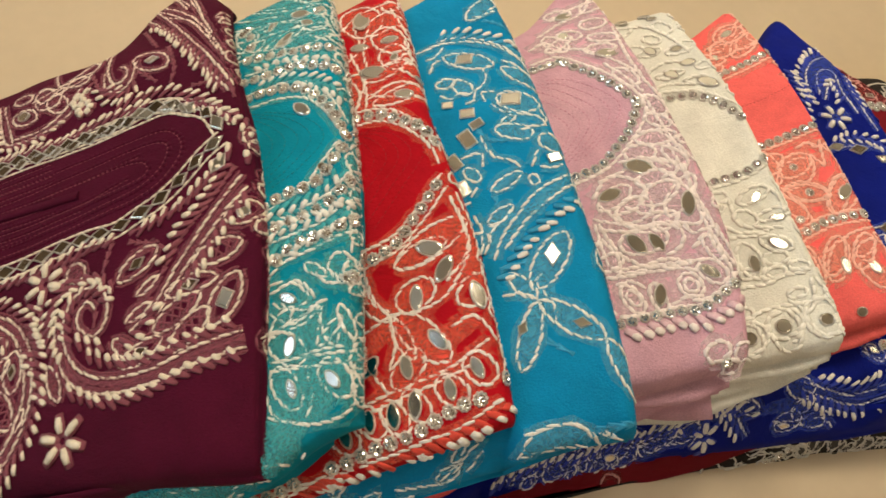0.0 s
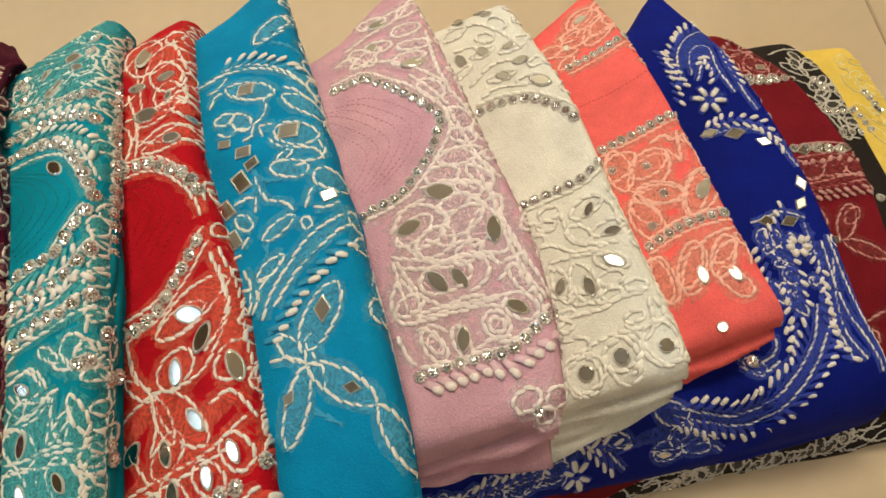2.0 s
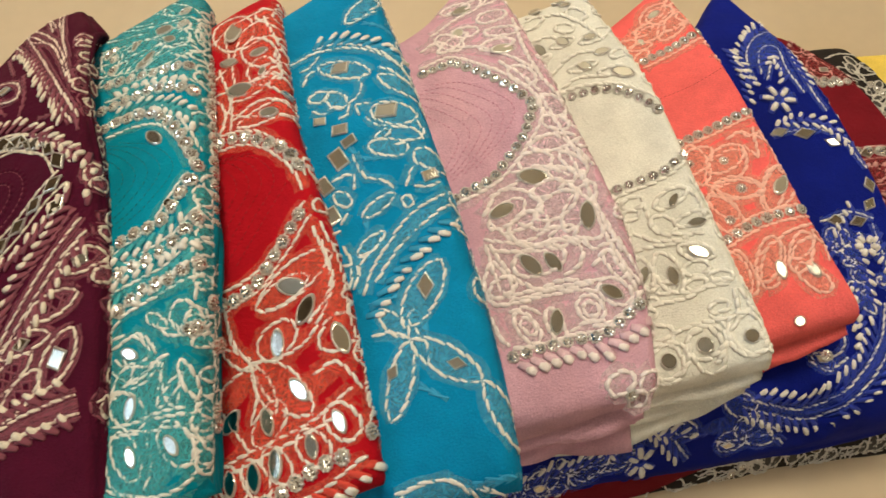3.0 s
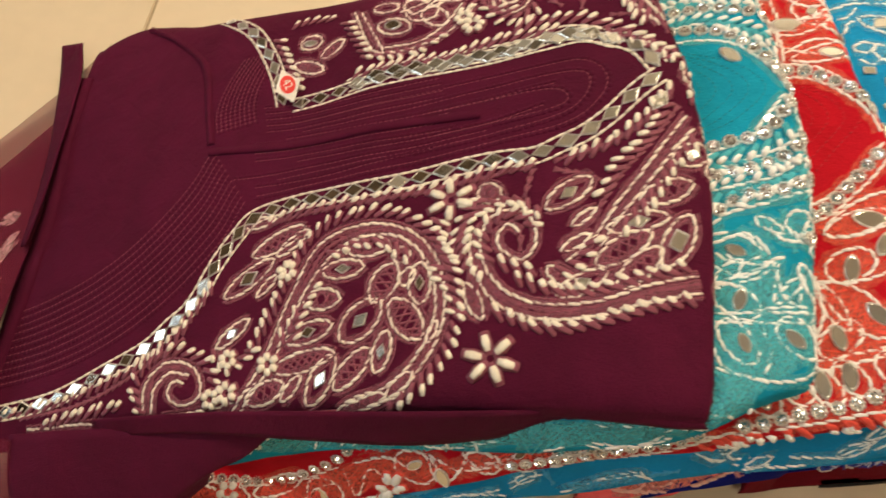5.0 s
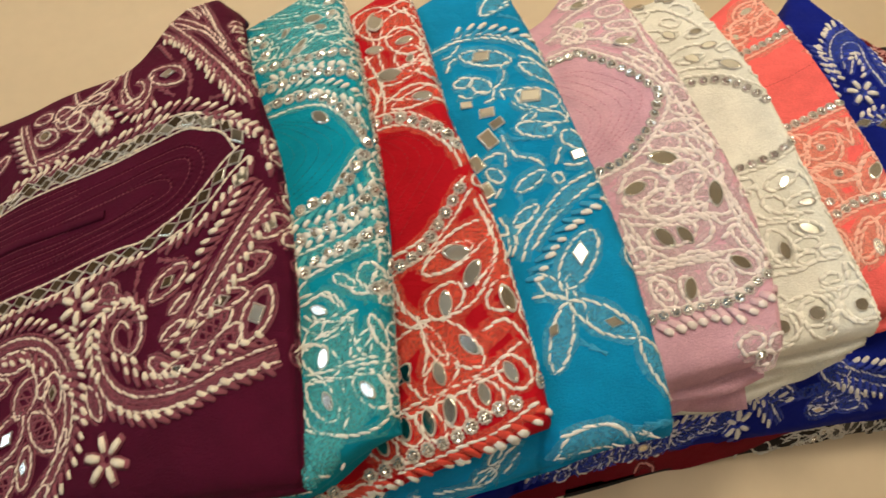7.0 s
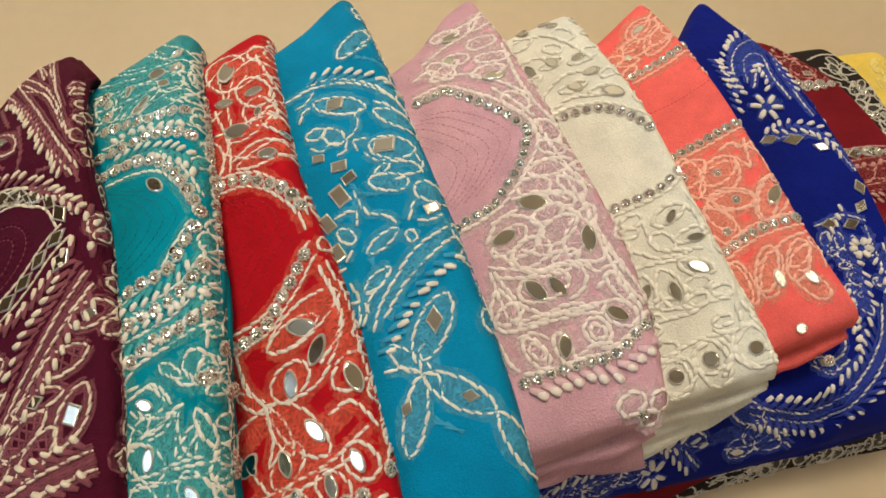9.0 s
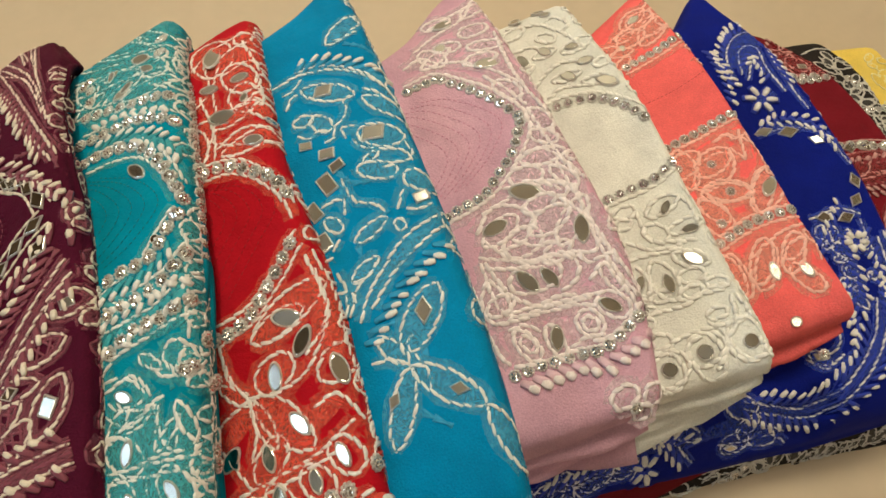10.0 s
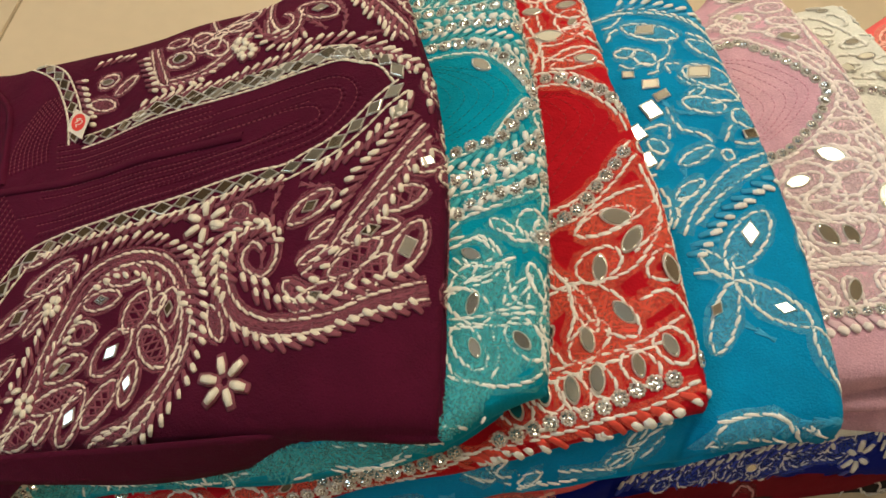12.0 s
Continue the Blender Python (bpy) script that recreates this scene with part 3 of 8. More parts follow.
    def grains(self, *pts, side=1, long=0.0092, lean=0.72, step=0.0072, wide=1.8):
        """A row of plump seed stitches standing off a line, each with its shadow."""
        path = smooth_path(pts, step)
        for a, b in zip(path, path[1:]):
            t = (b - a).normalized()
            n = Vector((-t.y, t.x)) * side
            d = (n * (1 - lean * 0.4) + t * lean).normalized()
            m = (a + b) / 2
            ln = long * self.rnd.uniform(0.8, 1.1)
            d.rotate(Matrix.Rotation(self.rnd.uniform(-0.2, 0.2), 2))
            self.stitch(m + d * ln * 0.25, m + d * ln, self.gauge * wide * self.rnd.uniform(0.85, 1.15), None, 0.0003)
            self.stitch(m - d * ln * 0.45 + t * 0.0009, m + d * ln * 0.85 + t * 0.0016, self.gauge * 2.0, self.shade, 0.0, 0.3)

    def outline(self, p, q, ratio, power=1.0):
        p, q = Vector(p), Vector(q)
        half = (q - p) / 2
        n = Vector((-half.y, half.x)) * ratio
        c = (p + q) / 2
        return [c + half * -math.cos(a) + n * math.copysign(abs(math.sin(a)) ** power, math.sin(a)) for a in [2 * math.pi * k / 14 for k in range(15)]]

    def lattice(self, p, q, ratio):
        """Shadow threads that cross inside a leaf."""
        p, q = Vector(p), Vector(q)
        half = (q - p) / 2
        n = Vector((-half.y, half.x)) * ratio
        c = (p + q) / 2
        k = max(3, round(half.length * 2 / 0.0056))
        for i in range(k):
            for lean in (-0.22, 0.22):
                s = -0.78 + 1.56 * i / (k - 1)
                e0, e1 = max(-0.9, s - lean), min(0.9, s + lean)
                a = c + half * e0 - n * (1 - e0 * e0) * 0.85
                b = c + half * e1 + n * (1 - e1 * e1) * 0.85
                self.stitch(a, b, self.gauge * 0.75, self.shade, 0.0002, 0.5)

    def blot(self, p, q, ratio):
        """Herringbone shadow work: a thin tinted layer with crossing threads in it."""
        p, q = Vector(p), Vector(q)
        half = (q - p) / 2
        n = Vector((-half.y, half.x)) * ratio
        c = (p + q) / 2
        v, f = self.heap.setdefault(self.net, ([], []))
        nu, nw = max(6, round(half.length / 0.003)), max(4, round(n.length / 0.003))
        for size, lift in ((1.0, 0.0006), (0.78, 0.0009)):
            grid = {}
            for i in range(nu + 1):
                s = -0.96 + 1.92 * i / nu
                for j in range(nw + 1):
                    w = (-1 + 2 * j / nw) * (1 - s * s) * 0.92
                    at = c + (half * s + n * w) * size
                    if self.cloth.inside(at.x, at.y):
                        grid[i, j] = len(v)
                        v.append(self.cloth.at(at.x, at.y, lift)[0])
            for i in range(nu):
                for j in range(nw):
                    quad = [grid.get(k) for k in ((i, j), (i + 1, j), (i + 1, j + 1), (i, j + 1))]
                    if None not in quad and (v[quad[0]] - v[quad[2]]).length < 0.012:
                        f.append(tuple(quad))
        for i in range(max(3, round(half.length / (self.gauge * 0.8)))):
            s = self.rnd.uniform(-0.8, 0.8)
            e = max(-0.9, min(0.9, s + self.rnd.choice((-1, 1)) * self.rnd.uniform(0.15, 0.4)))
            self.stitch(c + half * s - n * (1 - s * s) * 0.85, c + half * e + n * (1 - e * e) * 0.85, self.gauge * 0.55, self.shade, 0.0003, 0.5)

    def leaf(self, p, q, ratio=0.4, inside="", mirror="", size=0.42):
        ring = self.outline(p, q, ratio, 1.25)
        self.chain(*ring[:8])
        self.chain(*ring[7:])
        if inside == "lattice":
            self.lattice(p, q, ratio)
        elif inside == "blot":
            self.blot(p, q, ratio * 0.9)
        if mirror:
            a, b = Vector(p), Vector(q)
            self.mirror(mirror, (a + b) / 2, (a + b) / 2 + (b - a) / 2 * size)

    def oval(self, p, q, ratio=0.7, inside="", mirror="", size=0.5):
        self.chain(*self.outline(p, q, ratio, 0.8))
        if inside:
            self.blot(p, q, ratio * 0.85)
        if mirror:
            a, b = Vector(p), Vector(q)
            self.mirror(mirror, (a + b) / 2, (a + b) / 2 + (b - a) / 2 * size)

    def flower(self, c, tip, petals=6, wide=3.3):
        c, r = Vector(c), Vector(tip) - Vector(c)
        for k in range(petals):
            d = r.copy()
            d.rotate(Matrix.Rotation(2 * math.pi * k / petals + self.rnd.uniform(-0.12, 0.12), 2))
            self.stitch(c + d * 0.26, c + d * 0.90, self.gauge * wide * 0.8, None, 0.0006)
            self.stitch(c + d * 0.1, c + d * 1.06, self.gauge * wide * 1.2, self.shade, -0.0008, 0.25)

    def stem(self, *pts, wide=1.9):
        """A thick shadow stem with no white stitches."""
        path = smooth_path(pts, 0.006)
        for a, b in zip(path, path[1:]):
            n = Vector((a.y - b.y, b.x - a.x)).normalized() * self.gauge
            for off in (-0.9, -0.3, 0.3, 0.9):
                j = n * (off + self.rnd.uniform(-0.15, 0.15)) * wide * 0.5
                self.stitch(a + j - (b - a) * 0.3, b - j * 0.6 + (b - a) * 0.3, self.gauge * 0.7, self.shade, 0.0, 0.6)

    def tucks(self, *pts, count=1, shift=(0, 0), mat=None):
        """Parallel rows of fine running stitch."""
        for k in range(count):
            path = smooth_path([(x + shift[0] * k, y + shift[1] * k) for x, y in pts], 0.0036)
            for a, b in zip(path, path[1:]):
                self.stitch(a, a.lerp(b, 0.66), 0.0007, mat or self.fine, 0.0, 0.7)
                if self.ridged:
                    n = Vector((a.y - b.y, b.x - a.x)).normalized() * 0.0019
                    self.stitch(a + n, b + n + (b - a) * 0.3, 0.0034, self.cloth.mat, -0.0008, 0.40)

    def curls(self, corners, count, size, inside="blot"):
        """Densely worked small loops over a patch of cloth."""
        poly = [Vector(c) for c in corners]
        x0, x1 = min(p.x for p in poly), max(p.x for p in poly)
        y0, y1 = min(p.y for p in poly), max(p.y for p in poly)
        made, tries = [], 0
        while len(made) < count and tries < count * 40:
            tries += 1
            q = Vector((self.rnd.uniform(x0, x1), self.rnd.uniform(y0, y1)))
            odd = False
            for a, b in zip(poly, poly[1:] + poly[:1]):
                if (a.y > q.y) != (b.y > q.y) and q.x < (b.x - a.x) * (q.y - a.y) / (b.y - a.y) + a.x:
                    odd = not odd
            if not odd or any((q - m).length < size * 1.12 for m in made):
                continue
            made.append(q)
            d = Vector((size * self.rnd.uniform(0.75, 1.15), 0))
            d.rotate(Matrix.Rotation(self.rnd.uniform(0, math.pi), 2))
            ring = self.outline(q - d, q + d, self.rnd.uniform(0.5, 0.8), 0.9)
            self.chain(*ring, pitch=0.0046)
            if self.rnd.random() < 0.7:
                inner = self.outline(q - d * 0.45, q + d * 0.5, 0.7, 0.9)
                self.chain(*inner[:11], pitch=0.0042)
            if inside:
                self.blot(q - d, q + d, 0.55)

    def edge_work(self, y0, y1, count, size=0.006, inside="blot"):
        """Small loops that carry the work round the folded side."""
        for k in range(count):
            y = y0 + (y1 - y0) * (k + self.rnd.uniform(0.2, 0.8)) / count
            x = self.cloth.edge(y) + self.rnd.uniform(-0.003, 0.013)
            d = Vector((size * self.rnd.uniform(0.7, 1.1), 0))
            d.rotate(Matrix.Rotation(self.rnd.uniform(0.6, 2.4), 2))
            q = Vector((x, y))
            self.chain(*self.outline(q - d, q + d, self.rnd.uniform(0.45, 0.7), 0.9), pitch=0.0045)
            if inside and self.rnd.random() < 0.5:
                self.blot(q - d, q + d, 0.5)

    def mirror(self, kind, c, tip, ratio=1.0):
        c, tip = Vector(c), Vector(tip)
        r = (tip - c).length
        if not self.cloth.reach(c.x, c.y):
            return
        place, nrm = self.cloth.at(c.x, c.y)
        ahead = self.cloth.at(tip.x, tip.y)[0] - place
        ahead = (ahead - nrm * ahead.dot(nrm)).normalized()
        nrm = (nrm + Vector((self.rnd.uniform(-1, 1), self.rnd.uniform(-1, 1), 0)) * 0.12).normalized()
        ahead = (ahead - nrm * ahead.dot(nrm)).normalized()
        m = Matrix((ahead, nrm.cross(ahead), nrm)).transposed().to_4x4()
        m.translation = place + nrm * 0.0004
        glass, rim = MIRRORS[kind]
        ob = new("mirror", glass)
        ob.parent = self.cloth.root
        r *= 0.70 if kind == "square" else 0.86
        ob.matrix_world = m @ Matrix.Diagonal((r, r * ratio, min(r, 0.005) * 1.0, 1))
        edge = new("rim", rim)
        edge.parent = ob

    def mirror_row(self, *pts, size=0.0084, kind="diamond", step=0.0145, lines=0.0056, skip=()):
        """A border of mirrors end to end, with a corded line on either side."""
        path = smooth_path(pts, step)
        for k, (a, b) in enumerate(zip(path, path[1:])):
            m, t = (a + b) / 2, (b - a).normalized()
            if k not in skip:
                self.mirror(kind, m, m + t * size * self.rnd.uniform(0.92, 1.08))
        fine = smooth_path(pts, 0.0065)
        for s in (-1, 1) if lines else ():
            off = []
            for k, a in enumerate(fine):
                t = (fine[min(k + 1, len(fine) - 1)] - fine[max(k - 1, 0)]).normalized()
                off.append(a + Vector((-t.y, t.x)) * s * lines)
            for a, b in zip(off, off[1:]):
                self.stitch(a, b, self.gauge * 1.0)

    def stones(self, *pts, size=0.0036, step=0.0087):
        path = smooth_path(pts, step) if len(pts) > 1 else [Vector(pts[0])]
        for c in path:
            if not self.cloth.reach(c.x, c.y):
                continue
            place, nrm = self.cloth.at(c.x, c.y)
            nrm = (nrm + Vector((self.rnd.uniform(-1, 1), self.rnd.uniform(-1, 1), 0)) * 0.08).normalized()
            m = nrm.to_track_quat("Z", "Y").to_matrix().to_4x4()
            m.translation = place + nrm * 0.0003
            r = size * self.rnd.uniform(0.93, 1.06)
            ob = new("rhinestone", STONE)
            ob.parent = self.cloth.root
            ob.matrix_world = m @ Matrix.Rotation(self.rnd.uniform(0, 1), 4, "Z") @ Matrix.Diagonal((r, r, r, 1))
            ring = new("claw_setting", CLAW)
            ring.parent = ob

    def finish(self):
        """Lays all threads of one colour into one mesh."""
        for mat, (v, f) in self.heap.items():
            ob = link("shadow_work" if mat in (self.shade, self.net) else "quilting" if mat == self.cloth.mat else "stitching" if mat == self.fine else "thread_embroidery", v, f, mat, self.cloth.root)
            tagged(ob, kind="stuff")


# ---- embroidery, cloth by cloth ----
needle = Needle(plum, IVORY, MAUVE, FINE_PLUM, gauge=0.0021, halo=True, seed=1, net=NET_MAUVE)
needle.mirror_row((-0.5512, -0.0267), (-0.5274, -0.0194), (-0.4785, -0.0023), (-0.4381, 0.0233), (-0.4129, 0.0403), (-0.3981, 0.058), (-0.3855, 0.0728), (-0.374, 0.1055), (-0.3633, 0.1274), (-0.3532, 0.1409), (-0.324, 0.1503), (-0.2642, 0.1609), (-0.2058, 0.1747), (-0.1757, 0.1773), (-0.1622, 0.184), (-0.1472, 0.1923), (-0.1329, 0.2058), (-0.1208, 0.2206), (-0.1089, 0.2314))
needle.mirror_row((-0.1106, 0.2366), (-0.1263, 0.2558), (-0.163, 0.2679), (-0.1943, 0.2594), (-0.2407, 0.2536), (-0.2793, 0.2509), (-0.307, 0.2422))
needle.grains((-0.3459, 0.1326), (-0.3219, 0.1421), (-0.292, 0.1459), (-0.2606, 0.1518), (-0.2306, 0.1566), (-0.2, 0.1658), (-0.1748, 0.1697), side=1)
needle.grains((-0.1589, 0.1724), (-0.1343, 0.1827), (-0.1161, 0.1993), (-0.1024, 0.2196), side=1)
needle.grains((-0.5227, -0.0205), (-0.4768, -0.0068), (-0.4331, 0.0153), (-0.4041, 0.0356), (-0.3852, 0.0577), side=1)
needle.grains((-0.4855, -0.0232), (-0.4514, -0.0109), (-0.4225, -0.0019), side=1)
needle.chain((-0.4943, -0.0258), (-0.45, -0.016), (-0.4119, -0.0111))
needle.grains((-0.1021, 0.2138), (-0.1127, 0.1882), (-0.1265, 0.1699), (-0.133, 0.1526), side=-1)
needle.stem((-0.0988, 0.2087), (-0.1125, 0.1846), (-0.1273, 0.1629), (-0.1386, 0.1386), (-0.1533, 0.117))
needle.chain((-0.0939, 0.204), (-0.1066, 0.1815), (-0.119, 0.1596), (-0.1282, 0.1441), (-0.1374, 0.125), (-0.1498, 0.1106))
needle.chain((-0.0895, 0.1955), (-0.102, 0.1767), (-0.1158, 0.1528), (-0.1251, 0.1374), (-0.1329, 0.1203))
needle.chain((-0.0824, 0.1078), (-0.1084, 0.0987), (-0.1337, 0.0882), (-0.1606, 0.0853), (-0.1811, 0.0918), (-0.195, 0.1081), (-0.199, 0.1256), (-0.1932, 0.1385), (-0.1818, 0.1423), (-0.1708, 0.1351), (-0.1678, 0.1212), (-0.1736, 0.1107), (-0.1843, 0.1155), (-0.1898, 0.1241), (-0.185, 0.1332), (-0.1771, 0.128))
needle.chain((-0.0794, 0.0989), (-0.1076, 0.0896), (-0.1328, 0.0802), (-0.1622, 0.0767), (-0.1858, 0.085), (-0.2013, 0.1061), (-0.2054, 0.1272))
needle.grains((-0.0797, 0.0941), (-0.1072, 0.0858), (-0.1323, 0.0753), (-0.1586, 0.0704), (-0.1847, 0.0779), side=-1)
needle.grains((-0.1939, 0.0911), (-0.207, 0.1076), (-0.2103, 0.1289), (-0.2016, 0.1438), (-0.1827, 0.1495), (-0.1672, 0.1405), side=-1)
needle.grains((-0.1628, 0.103), (-0.1742, 0.1039), (-0.186, 0.1067), side=-1)
needle.grains((-0.1573, 0.1034), (-0.1443, 0.1111), (-0.1374, 0.125), side=-1)
needle.leaf((-0.1645, 0.1423), (-0.1414, 0.1628), 0.42, mirror="diamond")
needle.leaf((-0.1155, 0.1478), (-0.0883, 0.1607), 0.45, "lattice")
needle.leaf((-0.1311, 0.1304), (-0.0995, 0.1396), 0.35, mirror="diamond")
needle.leaf((-0.1346, 0.1093), (-0.1087, 0.1294), 0.42, "lattice")
needle.leaf((-0.0998, 0.1103), (-0.0878, 0.1418), 0.45, mirror="square")
needle.leaf((-0.1004, 0.1741), (-0.0781, 0.183), 0.6, mirror="square")
needle.leaf((-0.153, 0.0902), (-0.129, 0.1059), 0.4, mirror="diamond")
needle.leaf((-0.1228, 0.0964), (-0.1023, 0.1214), 0.4, "lattice")
needle.leaf((-0.1605, 0.1065), (-0.1425, 0.0951), 0.4, "lattice")
needle.oval((-0.2034, 0.1571), (-0.1917, 0.1495), 0.9, "blot")
needle.stem((-0.1614, 0.1679), (-0.1467, 0.1645), (-0.1295, 0.1578))
needle.stem((-0.1746, 0.1678), (-0.1771, 0.1513))
needle.flower((-0.2198, 0.1494), (-0.205, 0.1438))
needle.flower((-0.1835, 0.0526), (-0.1677, 0.0507))
needle.stem((-0.2209, 0.1361), (-0.2127, 0.1144))
needle.grains((-0.2015, 0.074), (-0.2102, 0.0902), (-0.2208, 0.107), side=1)
needle.chain((-0.3412, 0.0009), (-0.3254, 0.0342), (-0.3178, 0.0643), (-0.3103, 0.095), (-0.3008, 0.1184), (-0.2814, 0.1306), (-0.2571, 0.1333), (-0.2352, 0.1245), (-0.2208, 0.107), (-0.2142, 0.0865), (-0.2137, 0.0663), (-0.2208, 0.0458), (-0.2327, 0.0285), (-0.2553, 0.0153))
needle.chain((-0.3337, 0.0045), (-0.3179, 0.035), (-0.3103, 0.0648), (-0.3018, 0.0915), (-0.2914, 0.11), (-0.276, 0.122), (-0.2558, 0.1263), (-0.2375, 0.1188), (-0.2249, 0.1032), (-0.2194, 0.0861), (-0.2192, 0.0675), (-0.226, 0.0485), (-0.2399, 0.0316), (-0.2632, 0.0183))
needle.stem((-0.3273, 0.0195), (-0.314, 0.0645), (-0.3056, 0.0913), (-0.2961, 0.1145), (-0.2786, 0.1259), (-0.2564, 0.1298), (-0.2363, 0.1214), (-0.223, 0.1051), (-0.2169, 0.0863), (-0.2166, 0.0667), (-0.2235, 0.0471), (-0.2363, 0.0302))
needle.grains((-0.3336, 0.0426), (-0.3235, 0.0713), (-0.316, 0.1026), (-0.3031, 0.1283), (-0.2796, 0.1393), (-0.2513, 0.1394), (-0.229, 0.1266), (-0.214, 0.1038), (-0.207, 0.0802), (-0.2091, 0.0568), (-0.2193, 0.0379), (-0.2369, 0.0206), side=1)
needle.leaf((-0.2838, 0.1168), (-0.2527, 0.1192), 0.45, "lattice")
needle.leaf((-0.2946, 0.1), (-0.2671, 0.1049), 0.45, mirror="diamond")
needle.oval((-0.2505, 0.1133), (-0.2394, 0.1113), 0.9)
needle.leaf((-0.257, 0.0814), (-0.248, 0.1072), 0.6, "lattice")
needle.leaf((-0.2282, 0.0819), (-0.2323, 0.1081), 0.5, mirror="diamond")
needle.leaf((-0.3038, 0.0808), (-0.2789, 0.0833), 0.55, "lattice")
needle.leaf((-0.3102, 0.0538), (-0.2808, 0.0668), 0.42, mirror="diamond")
needle.leaf((-0.2728, 0.0562), (-0.2533, 0.0834), 0.6, mirror="diamond")
needle.leaf((-0.2458, 0.084), (-0.2243, 0.0612), 0.55, "lattice")
needle.leaf((-0.3158, 0.0342), (-0.2757, 0.049), 0.3, "lattice")
needle.leaf((-0.2715, 0.0264), (-0.2539, 0.0538), 0.4, "lattice")
needle.leaf((-0.2473, 0.0388), (-0.2453, 0.0649), 0.4, mirror="diamond")
needle.leaf((-0.2864, 0.0156), (-0.2761, 0.0479), 0.42, mirror="diamond")
needle.leaf((-0.3295, 0.013), (-0.3057, 0.0274), 0.5, "lattice")
needle.leaf((-0.3048, 0.0163), (-0.295, 0.0332), 0.35, "lattice")
needle.leaf((-0.2666, 0.0155), (-0.2389, 0.0277), 0.25, "lattice")
needle.leaf((-0.2382, 0.0248), (-0.2262, 0.0419), 0.4)
needle.leaf((-0.3481, 0.1104), (-0.3137, 0.1325), 0.32, "lattice")
needle.leaf((-0.33, 0.111), (-0.311, 0.1296), 0.3, "lattice")
needle.leaf((-0.3625, 0.0802), (-0.3315, 0.1093), 0.3, mirror="diamond")
needle.leaf((-0.3601, 0.0456), (-0.3404, 0.0672), 0.3, mirror="diamond")
needle.leaf((-0.3604, 0.1319), (-0.3373, 0.1391), 0.3)
needle.chain((-0.4029, -0.0032), (-0.4066, 0.0159), (-0.3945, 0.0323), (-0.3733, 0.0315), (-0.3642, 0.0148), (-0.376, 0.0055), (-0.3879, 0.0111), (-0.3867, 0.0208), (-0.3784, 0.0209))
needle.chain((-0.3968, -0.0022), (-0.3992, 0.0132), (-0.3904, 0.0259), (-0.3759, 0.0262))
needle.grains((-0.4023, -0.006), (-0.414, 0.0187), (-0.3964, 0.0386), (-0.3687, 0.0368), (-0.3525, 0.0164), side=1)
needle.stem((-0.403, 0.005), (-0.4007, 0.0245), (-0.3855, 0.0305))
needle.flower((-0.3446, 0.0174), (-0.3359, 0.0149))
needle.flower((-0.3188, 0.0385), (-0.3105, 0.0358))
needle.chain((-0.4022, -0.0067), (-0.349, -0.0009), (-0.3037, 0.0067), (-0.2686, 0.0128), (-0.2392, 0.0181))
needle.chain((-0.3884, -0.0029), (-0.3428, 0.0106), (-0.3235, 0.0272))
needle.grains((-0.3649, 0.045), (-0.3458, 0.0358), (-0.3331, 0.0482), side=-1)
needle.grains((-0.3946, 0.0467), (-0.3834, 0.0658), (-0.3728, 0.0871), side=1)
needle.grains((-0.3141, 0.0499), (-0.3047, 0.0726), side=1)
needle.tucks((-0.3657, 0.1511), (-0.3804, 0.1132), (-0.421, 0.0613), (-0.4779, 0.0222), (-0.5595, -0.0082), count=11, shift=(-0.0036, 0.0042))
needle.tucks((-0.3485, 0.2144), (-0.3161, 0.2188), (-0.2427, 0.2312), (-0.1838, 0.2416), (-0.1531, 0.2457), (-0.1389, 0.2343), (-0.1408, 0.2179), (-0.1588, 0.2), (-0.2029, 0.1885), (-0.2684, 0.1731), (-0.3586, 0.156))
needle.tucks((-0.334, 0.2074), (-0.2764, 0.2147), (-0.2081, 0.2286), (-0.1586, 0.2373), (-0.1474, 0.2283), (-0.1595, 0.2079), (-0.2037, 0.1946), (-0.27, 0.1814), (-0.3451, 0.1687))
needle.tucks((-0.3123, 0.202), (-0.24, 0.2141), (-0.176, 0.2247), (-0.1604, 0.2203), (-0.1686, 0.2105), (-0.2371, 0.1961))
needle.tucks((-0.332, 0.1827), (-0.2717, 0.19), (-0.2048, 0.2028), (-0.1719, 0.2135))
needle.tucks((-0.3791, 0.168), (-0.3303, 0.1758), (-0.2636, 0.1857), (-0.2042, 0.1979))
needle.tucks((-0.3604, 0.1626), (-0.3051, 0.1703), (-0.2356, 0.1869))
needle.tucks((-0.3700, 0.2290), (-0.3161, 0.2350), (-0.2427, 0.2465), count=5, shift=(0.002, -0.0052))
needle.tucks((-0.3700, 0.1960), (-0.3000, 0.2030), (-0.2300, 0.2125), count=3, shift=(0.002, -0.0060))
needle.tucks((-0.3700, 0.2850), (-0.3780, 0.2600), (-0.3800, 0.2357), (-0.3740, 0.2156), count=9, shift=(-0.0036, -0.0012))
needle.tucks((-0.3454, 0.2024), (-0.2753, 0.2087), (-0.2071, 0.2207), (-0.1671, 0.2293))
needle.grains((-0.0842, 0.1122), (-0.1089, 0.103), (-0.1343, 0.0938), (-0.1588, 0.0929), (-0.1763, 0.0981), side=-1)
needle.grains((-0.191, 0.1065), (-0.1968, 0.1249), (-0.1906, 0.1367), (-0.1799, 0.139), (-0.1709, 0.1305), side=1)
needle.grains((-0.0873, 0.1922), (-0.1002, 0.171), (-0.1127, 0.1469), (-0.1234, 0.1324), side=1)
needle.grains((-0.198, 0.1514), (-0.2089, 0.14), (-0.2107, 0.1216), side=-1)
